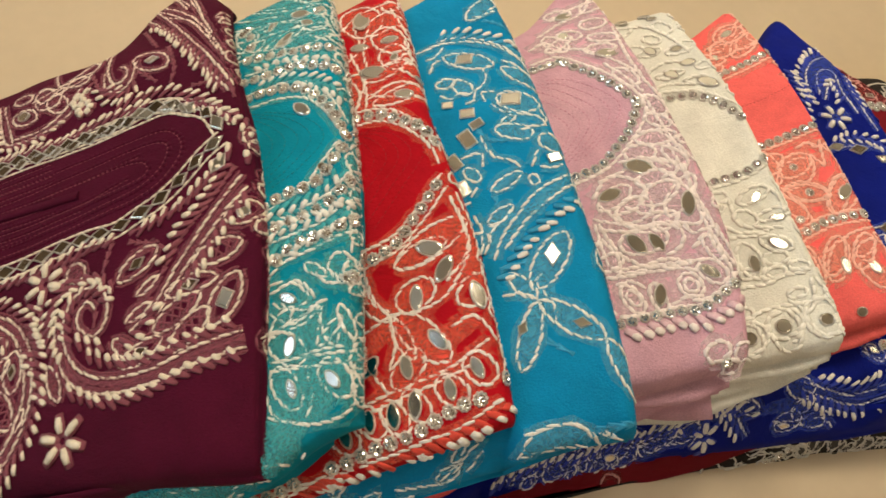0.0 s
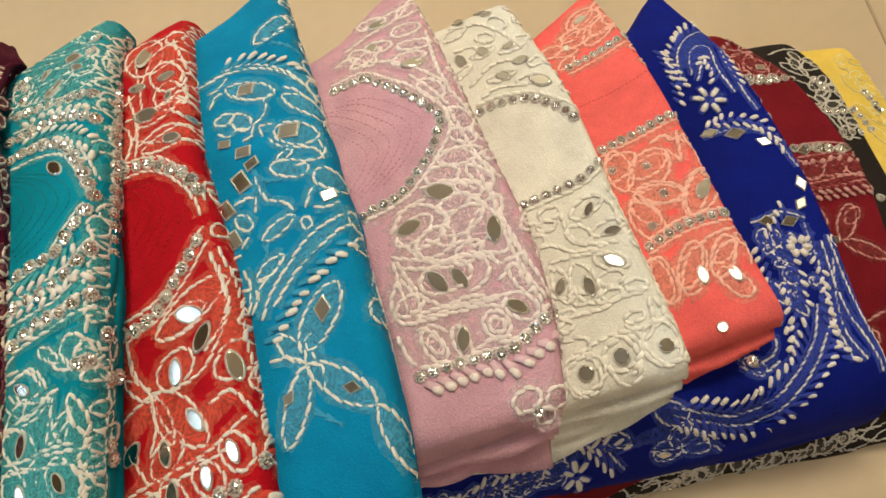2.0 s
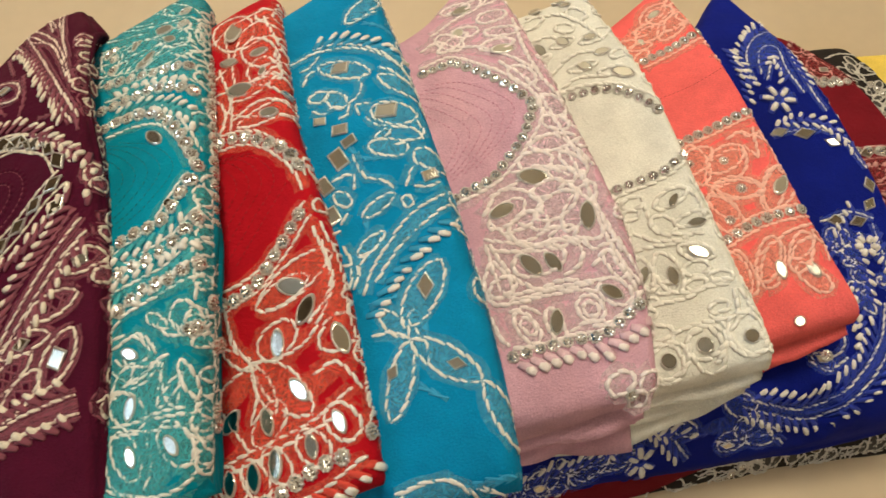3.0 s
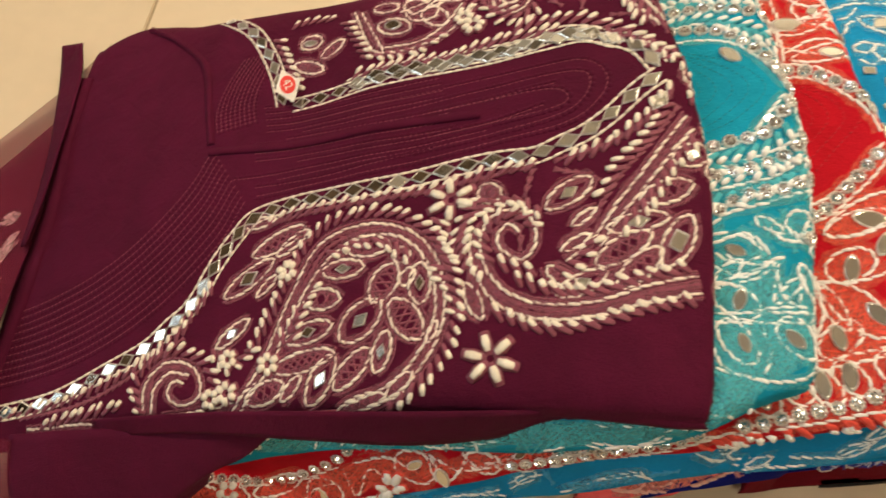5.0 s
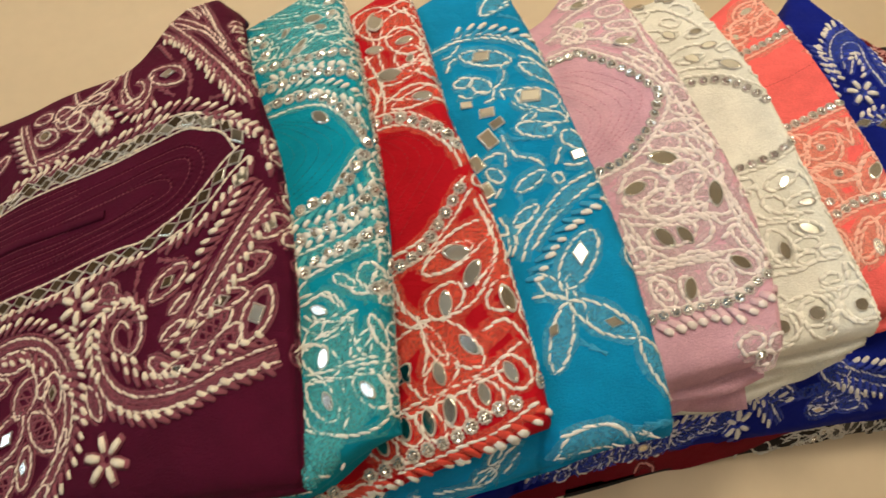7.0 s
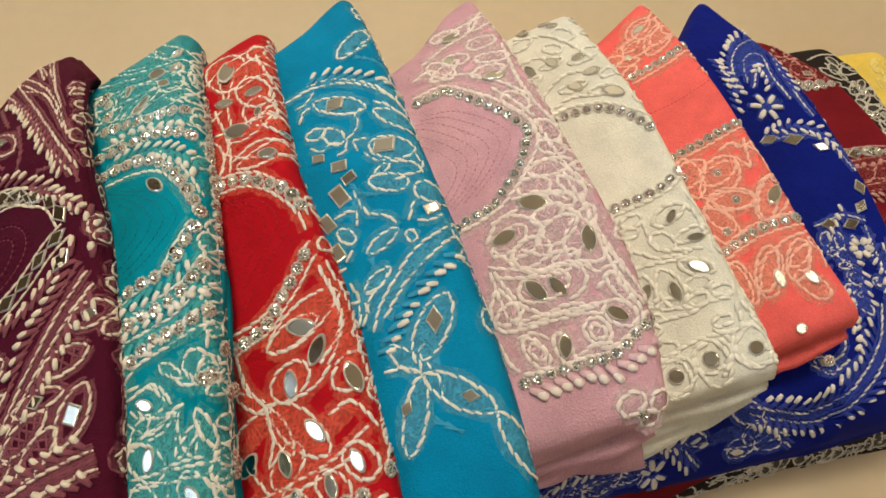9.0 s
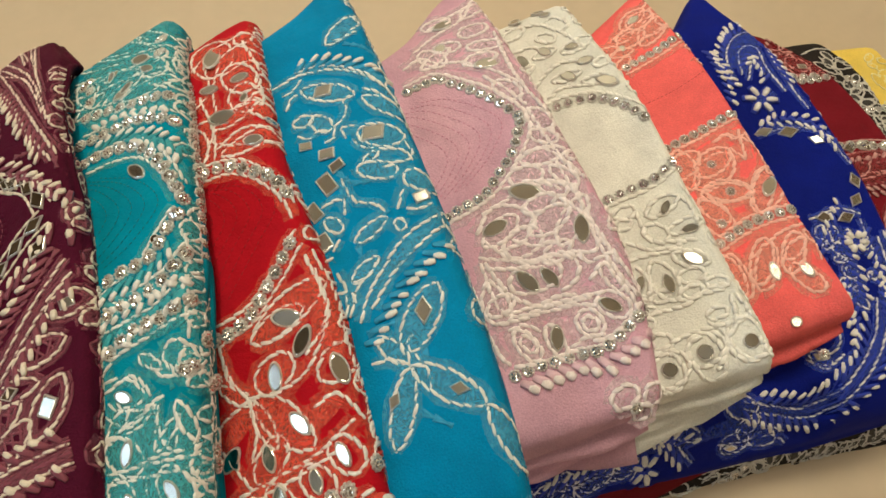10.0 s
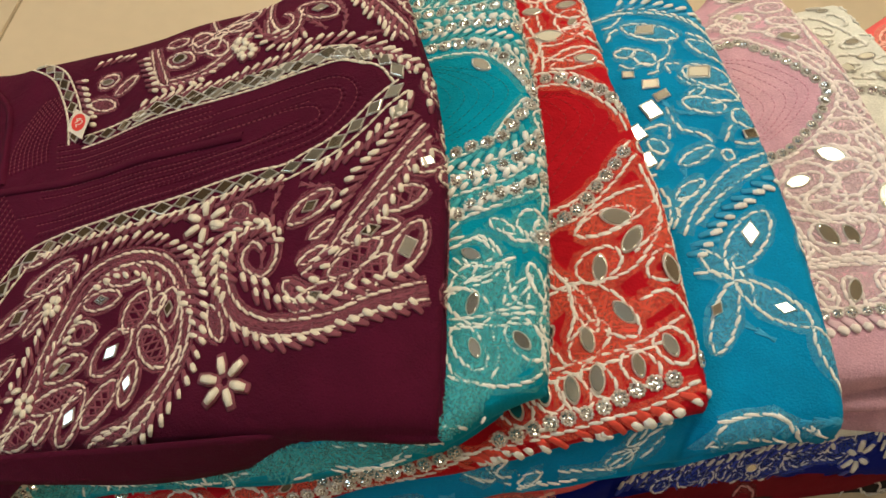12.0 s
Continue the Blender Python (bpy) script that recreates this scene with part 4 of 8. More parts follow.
needle.grains((-0.2279, 0.1399), (-0.2232, 0.1213), (-0.2146, 0.1073), side=1)
needle.leaf((-0.1532, 0.1163), (-0.139, 0.1276), 0.35, "blot")
needle.leaf((-0.1492, 0.1316), (-0.1376, 0.1438), 0.3, "blot")
needle.leaf((-0.2035, 0.0957), (-0.1914, 0.0748), 0.35, "blot")
needle.stem((-0.0815, 0.1031), (-0.108, 0.0945), (-0.1333, 0.0845), (-0.1601, 0.0816), (-0.1836, 0.089), (-0.1986, 0.1079), (-0.202, 0.1273), (-0.1952, 0.1421))
needle.stem((-0.3442, 0.134), (-0.2994, 0.1452), (-0.2308, 0.1573), (-0.175, 0.1708))
needle.stem((-0.162, 0.1742), (-0.1344, 0.1846), (-0.1133, 0.2013))
needle.stem((-0.1918, 0.1276), (-0.1867, 0.135), (-0.1774, 0.1298), (-0.1759, 0.1175))
needle.grains((-0.2952, 0.1107), (-0.279, 0.1196), (-0.2583, 0.1216), (-0.2398, 0.1131), side=-1)
needle.grains((-0.3067, 0.0505), (-0.3047, 0.0726), (-0.2982, 0.0916), side=-1)
needle.leaf((-0.2201, 0.059), (-0.2164, 0.0728), 0.35, "blot")
needle.leaf((-0.3383, 0.082), (-0.3266, 0.0982), 0.3, "blot")
needle.oval((-0.241, 0.0932), (-0.2365, 0.1042), 0.7, "blot")
needle.flower((-0.3194, 0.1005), (-0.3112, 0.0988))
needle.flower((-0.3488, 0.0393), (-0.3415, 0.0378))
needle.flower((-0.3554, 0.0124), (-0.3479, 0.0116))
needle.stem((-0.5016, -0.0187), (-0.4543, -0.0027), (-0.4173, 0.0221), (-0.387, 0.0496))
needle.mirror_row((-0.4308, 0.322), (-0.4003, 0.3042), (-0.3814, 0.2823), (-0.3665, 0.2588), (-0.3546, 0.2321))
needle.mirror_row((-0.3474, 0.231), (-0.3241, 0.2353), (-0.2891, 0.2439), (-0.2561, 0.249), (-0.2199, 0.2527), (-0.1819, 0.26), (-0.1538, 0.2652), (-0.1334, 0.2585))
needle.grains((-0.1439, 0.2691), (-0.1206, 0.2581), (-0.097, 0.2431), (-0.0892, 0.236), side=-1)
needle.grains((-0.0958, 0.21), (-0.0882, 0.2167), side=1)
needle.mirror("diamond", (-0.1089, 0.2121), (-0.1049, 0.2197))
needle.edge_work(0.09, 0.37, 30)
needle.chain((-0.2393, 0.4299), (-0.213, 0.4086), (-0.172, 0.3578), (-0.1465, 0.3243), (-0.1276, 0.2987), (-0.1081, 0.2724))
needle.chain((-0.2263, 0.405), (-0.1856, 0.3616), (-0.1569, 0.3289), (-0.1312, 0.2929), (-0.1108, 0.2684))
needle.chain((-0.2154, 0.4074), (-0.1799, 0.3766), (-0.153, 0.3505), (-0.1245, 0.3074))
needle.chain((-0.1919, 0.3959), (-0.162, 0.367), (-0.1406, 0.338), (-0.119, 0.3002))
needle.chain((-0.19, 0.4344), (-0.1551, 0.3693), (-0.1343, 0.3313))
needle.chain((-0.2303, 0.4302), (-0.2217, 0.4392), (-0.2057, 0.4374), (-0.1684, 0.3807))
needle.chain((-0.2355, 0.4707), (-0.2215, 0.4723), (-0.1871, 0.4342), (-0.15, 0.3628))
needle.chain((-0.2222, 0.4484), (-0.1814, 0.4049), (-0.1666, 0.3836))
needle.chain((-0.1874, 0.3755), (-0.16, 0.359), (-0.1352, 0.3252))
needle.grains((-0.1978, 0.3691), (-0.175, 0.3509), (-0.1463, 0.3146), (-0.1164, 0.2757), side=-1, long=0.011)
needle.grains((-0.2431, 0.4978), (-0.2147, 0.4803), (-0.1816, 0.4387), side=1)
needle.leaf((-0.1939, 0.3232), (-0.1626, 0.304), 0.5)
needle.mirror('diamond', (-0.1773, 0.3143), (-0.17, 0.314))
needle.stem((-0.1682, 0.3273), (-0.1567, 0.3019), (-0.1563, 0.2875))
needle.stem((-0.1383, 0.2792), (-0.1168, 0.2789))
needle.stem((-0.1859, 0.3048), (-0.1695, 0.292))
needle.stem((-0.1986, 0.36), (-0.1797, 0.3329))
needle.stem((-0.1127, 0.2798), (-0.1064, 0.2631))
needle.chain((-0.2275, 0.3295), (-0.2299, 0.3607), (-0.2264, 0.3984))
needle.chain((-0.2613, 0.3042), (-0.2444, 0.3178), (-0.2276, 0.323), (-0.2292, 0.3545), (-0.2252, 0.3884))
needle.chain((-0.2712, 0.2991), (-0.2491, 0.3081), (-0.2284, 0.3182))
needle.chain((-0.2786, 0.3039), (-0.2584, 0.3115), (-0.2434, 0.3222), (-0.2325, 0.334))
needle.chain((-0.2234, 0.3347), (-0.2304, 0.3725), (-0.2315, 0.418))
needle.chain((-0.2173, 0.3156), (-0.2112, 0.2973), (-0.1982, 0.2903), (-0.1898, 0.299), (-0.191, 0.3187))
needle.chain((-0.2197, 0.3386), (-0.2155, 0.3179), (-0.2052, 0.3), (-0.1955, 0.3027), (-0.1975, 0.3122), (-0.2045, 0.3178))
needle.grains((-0.1844, 0.297), (-0.1888, 0.2867), (-0.2052, 0.2879), (-0.215, 0.2985), side=1)
needle.grains((-0.2217, 0.3058), (-0.2363, 0.3009), side=1)
needle.chain((-0.2766, 0.3064), (-0.2749, 0.3171), (-0.2616, 0.3127), (-0.255, 0.3047))
needle.oval((-0.2761, 0.3129), (-0.2598, 0.3032), 0.7)
needle.chain((-0.2669, 0.3309), (-0.2563, 0.3135), (-0.2471, 0.3101))
needle.flower((-0.2314, 0.291), (-0.2239, 0.2911))
needle.grains((-0.1996, 0.2729), (-0.1833, 0.2774), (-0.165, 0.2789), (-0.1417, 0.2715), (-0.1227, 0.2567), (-0.1033, 0.2414), side=1, long=0.01)
needle.mirror('square', (-0.1531, 0.2653), (-0.146, 0.2641))
needle.chain((-0.2657, 0.3527), (-0.2527, 0.3499), (-0.2282, 0.3311))
needle.stem((-0.2266, 0.3133), (-0.2138, 0.2932))
needle.stem((-0.2599, 0.2988), (-0.2418, 0.3006))
needle.oval((-0.3541, 0.2875), (-0.3373, 0.2901), 0.8, 'blot')
needle.mirror('almond', (-0.3463, 0.2875), (-0.3401, 0.2875))
needle.leaf((-0.3341, 0.2724), (-0.3192, 0.2882), 0.42, 'blot')
needle.leaf((-0.3551, 0.2684), (-0.3296, 0.2607), 0.4, 'blot')
needle.grains((-0.3775, 0.2965), (-0.3651, 0.2753), (-0.3469, 0.2454), side=1)
needle.grains((-0.324, 0.3076), (-0.3083, 0.2825), (-0.298, 0.2656), side=1)
needle.grains((-0.3679, 0.3047), (-0.3523, 0.3109), (-0.3334, 0.3107), side=1)
needle.chain((-0.3104, 0.313), (-0.2933, 0.2835), (-0.2858, 0.2703))
needle.stem((-0.3041, 0.3039), (-0.2895, 0.2769))
needle.leaf((-0.2947, 0.2962), (-0.2686, 0.2877), 0.5)
needle.mirror('almond', (-0.2825, 0.2931), (-0.2744, 0.2913))
needle.chain((-0.3168, 0.3156), (-0.2969, 0.2764), (-0.2841, 0.2685), (-0.263, 0.2694), (-0.2413, 0.2803), (-0.2246, 0.302))
needle.chain((-0.2857, 0.2729), (-0.2622, 0.2743), (-0.2452, 0.2865), (-0.2344, 0.3051))
needle.chain((-0.2779, 0.3094), (-0.2682, 0.2944), (-0.2523, 0.2959), (-0.2515, 0.3091))
needle.oval((-0.3004, 0.3145), (-0.2809, 0.3106), 0.5)
needle.oval((-0.2615, 0.3038), (-0.2437, 0.2889), 0.6)
needle.oval((-0.2482, 0.313), (-0.2299, 0.3132), 0.5)
needle.grains((-0.2936, 0.2671), (-0.2788, 0.2671), (-0.2604, 0.2686), (-0.2458, 0.2803), side=-1)
needle.grains((-0.307, 0.2494), (-0.2837, 0.2535), (-0.2657, 0.2555), (-0.2352, 0.2581), (-0.2072, 0.266), (-0.1872, 0.2683), (-0.1716, 0.2697), side=1, long=0.01)
needle.flower((-0.2241, 0.283), (-0.2158, 0.2844))
needle.grains((-0.2146, 0.2967), (-0.2002, 0.2899), side=1)
needle.finish()

needle = Needle(teal, SNOW, PALE_TEAL, FINE_TEAL, gauge=0.0022, seed=2, net=NET_TEAL)
needle.stones((-0.1041, 0.279), (-0.0921, 0.2819), (-0.0674, 0.2793), (-0.048, 0.2609), (-0.0323, 0.2331))
needle.stones((-0.1101, 0.2954), (-0.0902, 0.299), (-0.0698, 0.3011), (-0.049, 0.2943), (-0.0363, 0.2863))
needle.stones((-0.1101, 0.3178), (-0.084, 0.316), (-0.0589, 0.3147), (-0.0408, 0.3104))
needle.stones((-0.0339, 0.2222), (-0.0387, 0.2136), (-0.0482, 0.1994), (-0.0692, 0.1935), (-0.0803, 0.187))
needle.stones((-0.0279, 0.1985), (-0.0366, 0.1857), (-0.0534, 0.1775), (-0.0673, 0.1743), (-0.078, 0.1668))
needle.stones((-0.024, 0.1723), (-0.0385, 0.1643), (-0.0555, 0.161), (-0.0654, 0.1544), (-0.0746, 0.1464))
needle.stones((-0.0249, 0.1367))
needle.stones((-0.1156, 0.3515), (-0.1117, 0.342))
needle.stones((-0.0607, 0.3551))
needle.chain((-0.1026, 0.2828), (-0.0804, 0.2869), (-0.0619, 0.2839), (-0.0425, 0.262), (-0.0321, 0.245))
needle.chain((-0.1098, 0.302), (-0.0827, 0.3059), (-0.0578, 0.3037), (-0.038, 0.2981))
needle.chain((-0.1007, 0.2703), (-0.0786, 0.273), (-0.0602, 0.2677), (-0.0411, 0.2451), (-0.0347, 0.2321))
needle.chain((-0.0362, 0.228), (-0.0458, 0.2131), (-0.055, 0.1966), (-0.0688, 0.1896), (-0.0791, 0.183))
needle.chain((-0.0277, 0.2061), (-0.037, 0.1915), (-0.0539, 0.1839), (-0.0747, 0.1762))
needle.chain((-0.0248, 0.1866), (-0.0425, 0.172), (-0.0664, 0.1651), (-0.0767, 0.1612))
needle.chain((-0.0226, 0.1648), (-0.0448, 0.1566), (-0.0649, 0.1492), (-0.0732, 0.1401))
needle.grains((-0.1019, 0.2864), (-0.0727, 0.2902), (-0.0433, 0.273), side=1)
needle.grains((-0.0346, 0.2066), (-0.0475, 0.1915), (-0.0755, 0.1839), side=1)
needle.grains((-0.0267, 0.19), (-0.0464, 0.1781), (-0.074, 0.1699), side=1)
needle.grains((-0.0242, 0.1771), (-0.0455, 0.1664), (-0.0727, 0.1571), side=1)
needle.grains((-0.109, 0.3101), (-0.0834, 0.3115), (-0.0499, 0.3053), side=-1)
needle.mirror("almond", (-0.0632, 0.259), (-0.0572, 0.2534))
needle.mirror("almond", (-0.0815, 0.3311), (-0.0778, 0.3358))
needle.mirror("almond", (-0.0679, 0.3426), (-0.0625, 0.3398))
needle.mirror("almond", (-0.0938, 0.3488), (-0.0912, 0.3518))
needle.mirror("almond", (-0.059, 0.1283), (-0.0533, 0.1257))
needle.mirror("almond", (-0.0556, 0.1005), (-0.0542, 0.1077))
needle.mirror("almond", (-0.0298, 0.0808), (-0.0251, 0.0757))
needle.mirror("almond", (-0.0525, 0.0769), (-0.0501, 0.0713))
needle.mirror("round", (-0.0455, 0.2097), (-0.0426, 0.2091))
needle.chain((-0.1425, 0.4002), (-0.1003, 0.3689), (-0.0637, 0.3628))
needle.chain((-0.1279, 0.3551), (-0.0974, 0.3516), (-0.0498, 0.3491))
needle.chain((-0.128, 0.3394), (-0.0999, 0.3386), (-0.0699, 0.3415), (-0.0492, 0.3351))
needle.chain((-0.123, 0.3288), (-0.098, 0.3249), (-0.0731, 0.3318))
needle.chain((-0.1416, 0.4237), (-0.1182, 0.4244), (-0.0748, 0.3801))
needle.leaf((-0.0977, 0.3232), (-0.0698, 0.3402), 0.3, "blot")
needle.leaf((-0.0847, 0.3218), (-0.0461, 0.3294), 0.3, "blot")
needle.leaf((-0.1191, 0.3189), (-0.0995, 0.3354), 0.4, "blot")
needle.oval((-0.1206, 0.3536), (-0.1075, 0.3296), 0.6, "blot")
needle.oval((-0.0755, 0.3521), (-0.0545, 0.3343), 0.6, "blot")
needle.chain((-0.0598, 0.3248), (-0.0439, 0.3259), (-0.0393, 0.305))
needle.chain((-0.0704, 0.1314), (-0.057, 0.137), (-0.0467, 0.1269), (-0.0573, 0.1209), (-0.0682, 0.1262))
needle.chain((-0.0689, 0.1084), (-0.0518, 0.1161), (-0.0417, 0.1231))
needle.chain((-0.0417, 0.1231), (-0.0363, 0.1067), (-0.0303, 0.0983))
needle.leaf((-0.039, 0.0991), (-0.0272, 0.1152), 0.3)
needle.chain((-0.07, 0.1199), (-0.055, 0.1132), (-0.0423, 0.1216))
needle.chain((-0.0666, 0.092), (-0.0435, 0.0942), (-0.0198, 0.0956))
needle.chain((-0.0667, 0.0873), (-0.0431, 0.0886), (-0.0186, 0.0902))
needle.oval((-0.0362, 0.0911), (-0.0205, 0.0718), 0.6, "blot")
needle.oval((-0.0635, 0.0886), (-0.0477, 0.0661), 0.5, "blot")
needle.chain((-0.0647, 0.0619), (-0.0438, 0.0579), (-0.0254, 0.0606), (-0.0155, 0.0711))
needle.chain((-0.0445, 0.0856), (-0.0403, 0.0731), (-0.0425, 0.0613))
needle.chain((-0.0681, 0.0749), (-0.0602, 0.0623), (-0.0406, 0.0569))
needle.leaf((-0.0558, 0.123), (-0.0681, 0.1067), 0.4, "blot")
needle.leaf((-0.0438, 0.143), (-0.03, 0.1348), 0.4, "blot")
needle.oval((-0.0343, 0.1502), (-0.0203, 0.1346), 0.7)
needle.leaf((-0.0509, 0.1473), (-0.0369, 0.1389), 0.35, "blot")
needle.chain((-0.0708, 0.1364), (-0.064, 0.1389))
needle.leaf((-0.0292, 0.1218), (-0.0192, 0.1025), 0.3, "blot")
needle.oval((-0.0681, 0.1067), (-0.0466, 0.0919), 0.6, "blot")
needle.blot((-0.1541, 0.4424), (-0.0498, 0.3688), 0.6)
needle.blot((-0.1308, 0.3578), (-0.0447, 0.3344), 0.5)
needle.blot((-0.114, 0.3145), (-0.04, 0.3015), 0.4)
needle.blot((-0.0698, 0.1638), (-0.0218, 0.1615), 0.4)
needle.blot((-0.0674, 0.1001), (-0.0172, 0.1032), 0.6)
needle.blot((-0.0657, 0.0778), (-0.0169, 0.0814), 0.6)
needle.chain((-0.12, 0.0256), (-0.0938, 0.0288), (-0.0653, 0.0369), (-0.037, 0.0405))
needle.blot((-0.12, 0.0256), (-0.0374, 0.0448), 0.4)
needle.chain((-0.3493, -0.0176), (-0.3177, -0.0057), (-0.2876, 0.0007))
needle.chain((-0.3029, -0.0001), (-0.2647, -0.0004), (-0.2291, 0.0021))
needle.stones((-0.339, -0.0159), (-0.3179, -0.0047), (-0.3108, 0.0009))
needle.stones((-0.3387, -0.0186), (-0.323, -0.0109))
needle.chain((-0.2231, 0.0046), (-0.1959, 0.0043), (-0.1675, 0.0118))
needle.leaf((-0.1978, 0.0086), (-0.177, 0.0059), 0.4, "blot")
needle.blot((-0.3413, -0.0128), (-0.2647, -0.0004), 0.2)
needle.blot((-0.2643, -0.0019), (-0.1963, 0.0052), 0.2)
needle.blot((-0.1959, 0.0043), (-0.1256, 0.0171), 0.25)
needle.blot((-0.1414, 0.0187), (-0.0623, 0.0368), 0.3)
needle.chain((-0.0884, 0.0221), (-0.0787, 0.0298), (-0.0632, 0.0308))
needle.chain((-0.1174, 0.017), (-0.0946, 0.0183), (-0.0784, 0.0253))
needle.edge_work(0.07, 0.40, 52)
needle.stones((-0.041, 0.33), (-0.029, 0.26), (-0.018, 0.20))
needle.chain((-0.1586, 0.4447), (-0.1282, 0.4248), (-0.0722, 0.3701), (-0.0569, 0.3637), (-0.0505, 0.3623))
needle.chain((-0.1215, 0.4471), (-0.075, 0.3922), (-0.0561, 0.3753), (-0.0506, 0.3698))
needle.chain((-0.1215, 0.4471), (-0.0805, 0.38), (-0.0646, 0.369))
needle.chain((-0.172, 0.4251), (-0.1529, 0.4174), (-0.1064, 0.3782), (-0.0876, 0.37))
needle.chain((-0.1285, 0.3697), (-0.1065, 0.363), (-0.0863, 0.3576))
needle.oval((-0.08, 0.3528), (-0.0552, 0.3527), 0.55, 'blot')
needle.chain((-0.1081, 0.3486), (-0.0885, 0.35), (-0.0674, 0.3428), (-0.0499, 0.3368))
needle.chain((-0.0872, 0.3308), (-0.0747, 0.3357), (-0.0557, 0.3344))
needle.oval((-0.1017, 0.3452), (-0.0942, 0.3527), 0.7, 'blot')
needle.leaf((-0.0897, 0.3222), (-0.0766, 0.334), 0.45, 'blot')
needle.chain((-0.0661, 0.3294), (-0.0576, 0.3232), (-0.0508, 0.3198))
needle.chain((-0.0501, 0.3493), (-0.047, 0.3396), (-0.0441, 0.3276))
needle.chain((-0.126, 0.3486), (-0.1216, 0.3557), (-0.1089, 0.3435), (-0.1057, 0.3266))
needle.chain((-0.0895, 0.3127), (-0.0742, 0.3161), (-0.0606, 0.3165))
needle.chain((-0.1333, 0.3688), (-0.1589, 0.4075))
needle.blot((-0.1259, 0.3647), (-0.0535, 0.3623), 0.5)
needle.blot((-0.1115, 0.329), (-0.0455, 0.3274), 0.4)
needle.stones((-0.0635, 0.3721))
needle.stones((-0.1182, 0.3479))
needle.stones((-0.1096, 0.3308))
needle.mirror('almond', (-0.075, 0.3551), (-0.0665, 0.352))
needle.mirror('almond', (-0.0957, 0.3468), (-0.0965, 0.3418))
needle.mirror('almond', (-0.0841, 0.3273), (-0.0795, 0.3327))
needle.grains((-0.0769, 0.2849), (-0.0663, 0.2857), (-0.0456, 0.2733), (-0.0365, 0.2652), side=-1, long=0.009, wide=1.9)
needle.grains((-0.0946, 0.3054), (-0.0759, 0.3051), (-0.0521, 0.3), side=1, long=0.008, wide=1.9)
needle.grains((-0.0752, 0.1769), (-0.06, 0.18), (-0.0411, 0.1821), (-0.0284, 0.1864), side=-1, wide=1.9)
needle.grains((-0.0673, 0.1538), (-0.0534, 0.1632), (-0.0388, 0.1691), (-0.027, 0.1767), side=-1, wide=1.9)
needle.chain((-0.0233, 0.1526), (-0.0241, 0.16), (-0.0207, 0.1633), (-0.0121, 0.1648))
needle.oval((-0.0281, 0.1354), (-0.0199, 0.1432), 0.8, 'blot')
needle.chain((-0.0274, 0.1411), (-0.0264, 0.1467), (-0.0212, 0.1488), (-0.019, 0.1455))
needle.stones((-0.0222, 0.1383))
needle.stones((-0.0186, 0.1534))
needle.stem((-0.0378, 0.1514), (-0.0356, 0.1395), (-0.0317, 0.1291))
needle.chain((-0.0613, 0.1353), (-0.0557, 0.1386), (-0.0497, 0.1348), (-0.0431, 0.1267))
needle.chain((-0.064, 0.1258), (-0.0553, 0.1202), (-0.046, 0.1215), (-0.0363, 0.1257))
needle.chain((-0.0574, 0.1094), (-0.0469, 0.1134), (-0.0395, 0.1235))
needle.chain((-0.0399, 0.0991), (-0.0402, 0.1098), (-0.0385, 0.1219))
needle.chain((-0.0372, 0.1054), (-0.0319, 0.0994))
needle.chain((-0.0284, 0.1056), (-0.0281, 0.1003))
needle.chain((-0.0202, 0.0972), (-0.0167, 0.1044), (-0.0074, 0.1102))
needle.chain((-0.0195, 0.0893), (-0.0165, 0.0935), (-0.0117, 0.0957))
needle.chain((-0.055, 0.0928), (-0.0415, 0.0966), (-0.0247, 0.0986))
needle.chain((-0.0234, 0.0855), (-0.0182, 0.0841), (-0.0154, 0.0792))
needle.stones((-0.0089, 0.0987))
needle.stones((-0.0049, 0.0923))
needle.stones((-0.0135, 0.1308))
needle.stones((-0.0034, 0.1346))
needle.blot((-0.0535, 0.1368), (-0.0356, 0.0933), 0.35)
needle.blot((-0.0368, 0.0882), (-0.0144, 0.0953), 0.4)
needle.blot((-0.0639, 0.0471), (-0.0424, 0.0534), 0.45)
needle.blot((-0.066, 0.0349), (-0.0446, 0.0495), 0.5)
needle.blot((-0.0685, 0.0533), (-0.0427, 0.056), 0.5)
needle.chain((-0.0581, 0.0285), (-0.0478, 0.0342), (-0.0436, 0.0441))
needle.mirror('almond', (-0.0519, 0.0355), (-0.0468, 0.0399))
needle.blot((-0.0678, 0.0587), (-0.0221, 0.0707), 0.35)
needle.blot((-0.0668, 0.076), (-0.0283, 0.0817), 0.4)
needle.blot((-0.1709, 0.0103), (-0.1298, 0.0262), 0.25)
needle.blot((-0.1422, 0.0134), (-0.0961, 0.0317), 0.28)
needle.blot((-0.1099, 0.0172), (-0.0723, 0.036), 0.3)
needle.blot((-0.1666, 0.0139), (-0.0744, 0.0303), 0.12)
needle.chain((-0.14, 0.0094), (-0.1308, 0.0138))
needle.chain((-0.1199, 0.0151), (-0.113, 0.0153))
needle.chain((-0.0929, 0.0189), (-0.0846, 0.0239))
needle.chain((-0.1085, 0.0153), (-0.099, 0.0186))
needle.grains((-0.3273, -0.0098), (-0.3008, -0.0007), (-0.2706, 0.0009), side=1, wide=1.9)
needle.chain((-0.3516, -0.0172), (-0.332, -0.0039), (-0.3167, 0.0008))
needle.stones((-0.3394, -0.0118), (-0.3299, -0.0052), (-0.3167, 0.0008))
needle.chain((-0.2801, -0.0072), (-0.28, 0.0009))
needle.chain((-0.2622, -0.0026), (-0.2618, 0.0029))
needle.chain((-0.2548, -0.0023), (-0.2496, 0.0048))
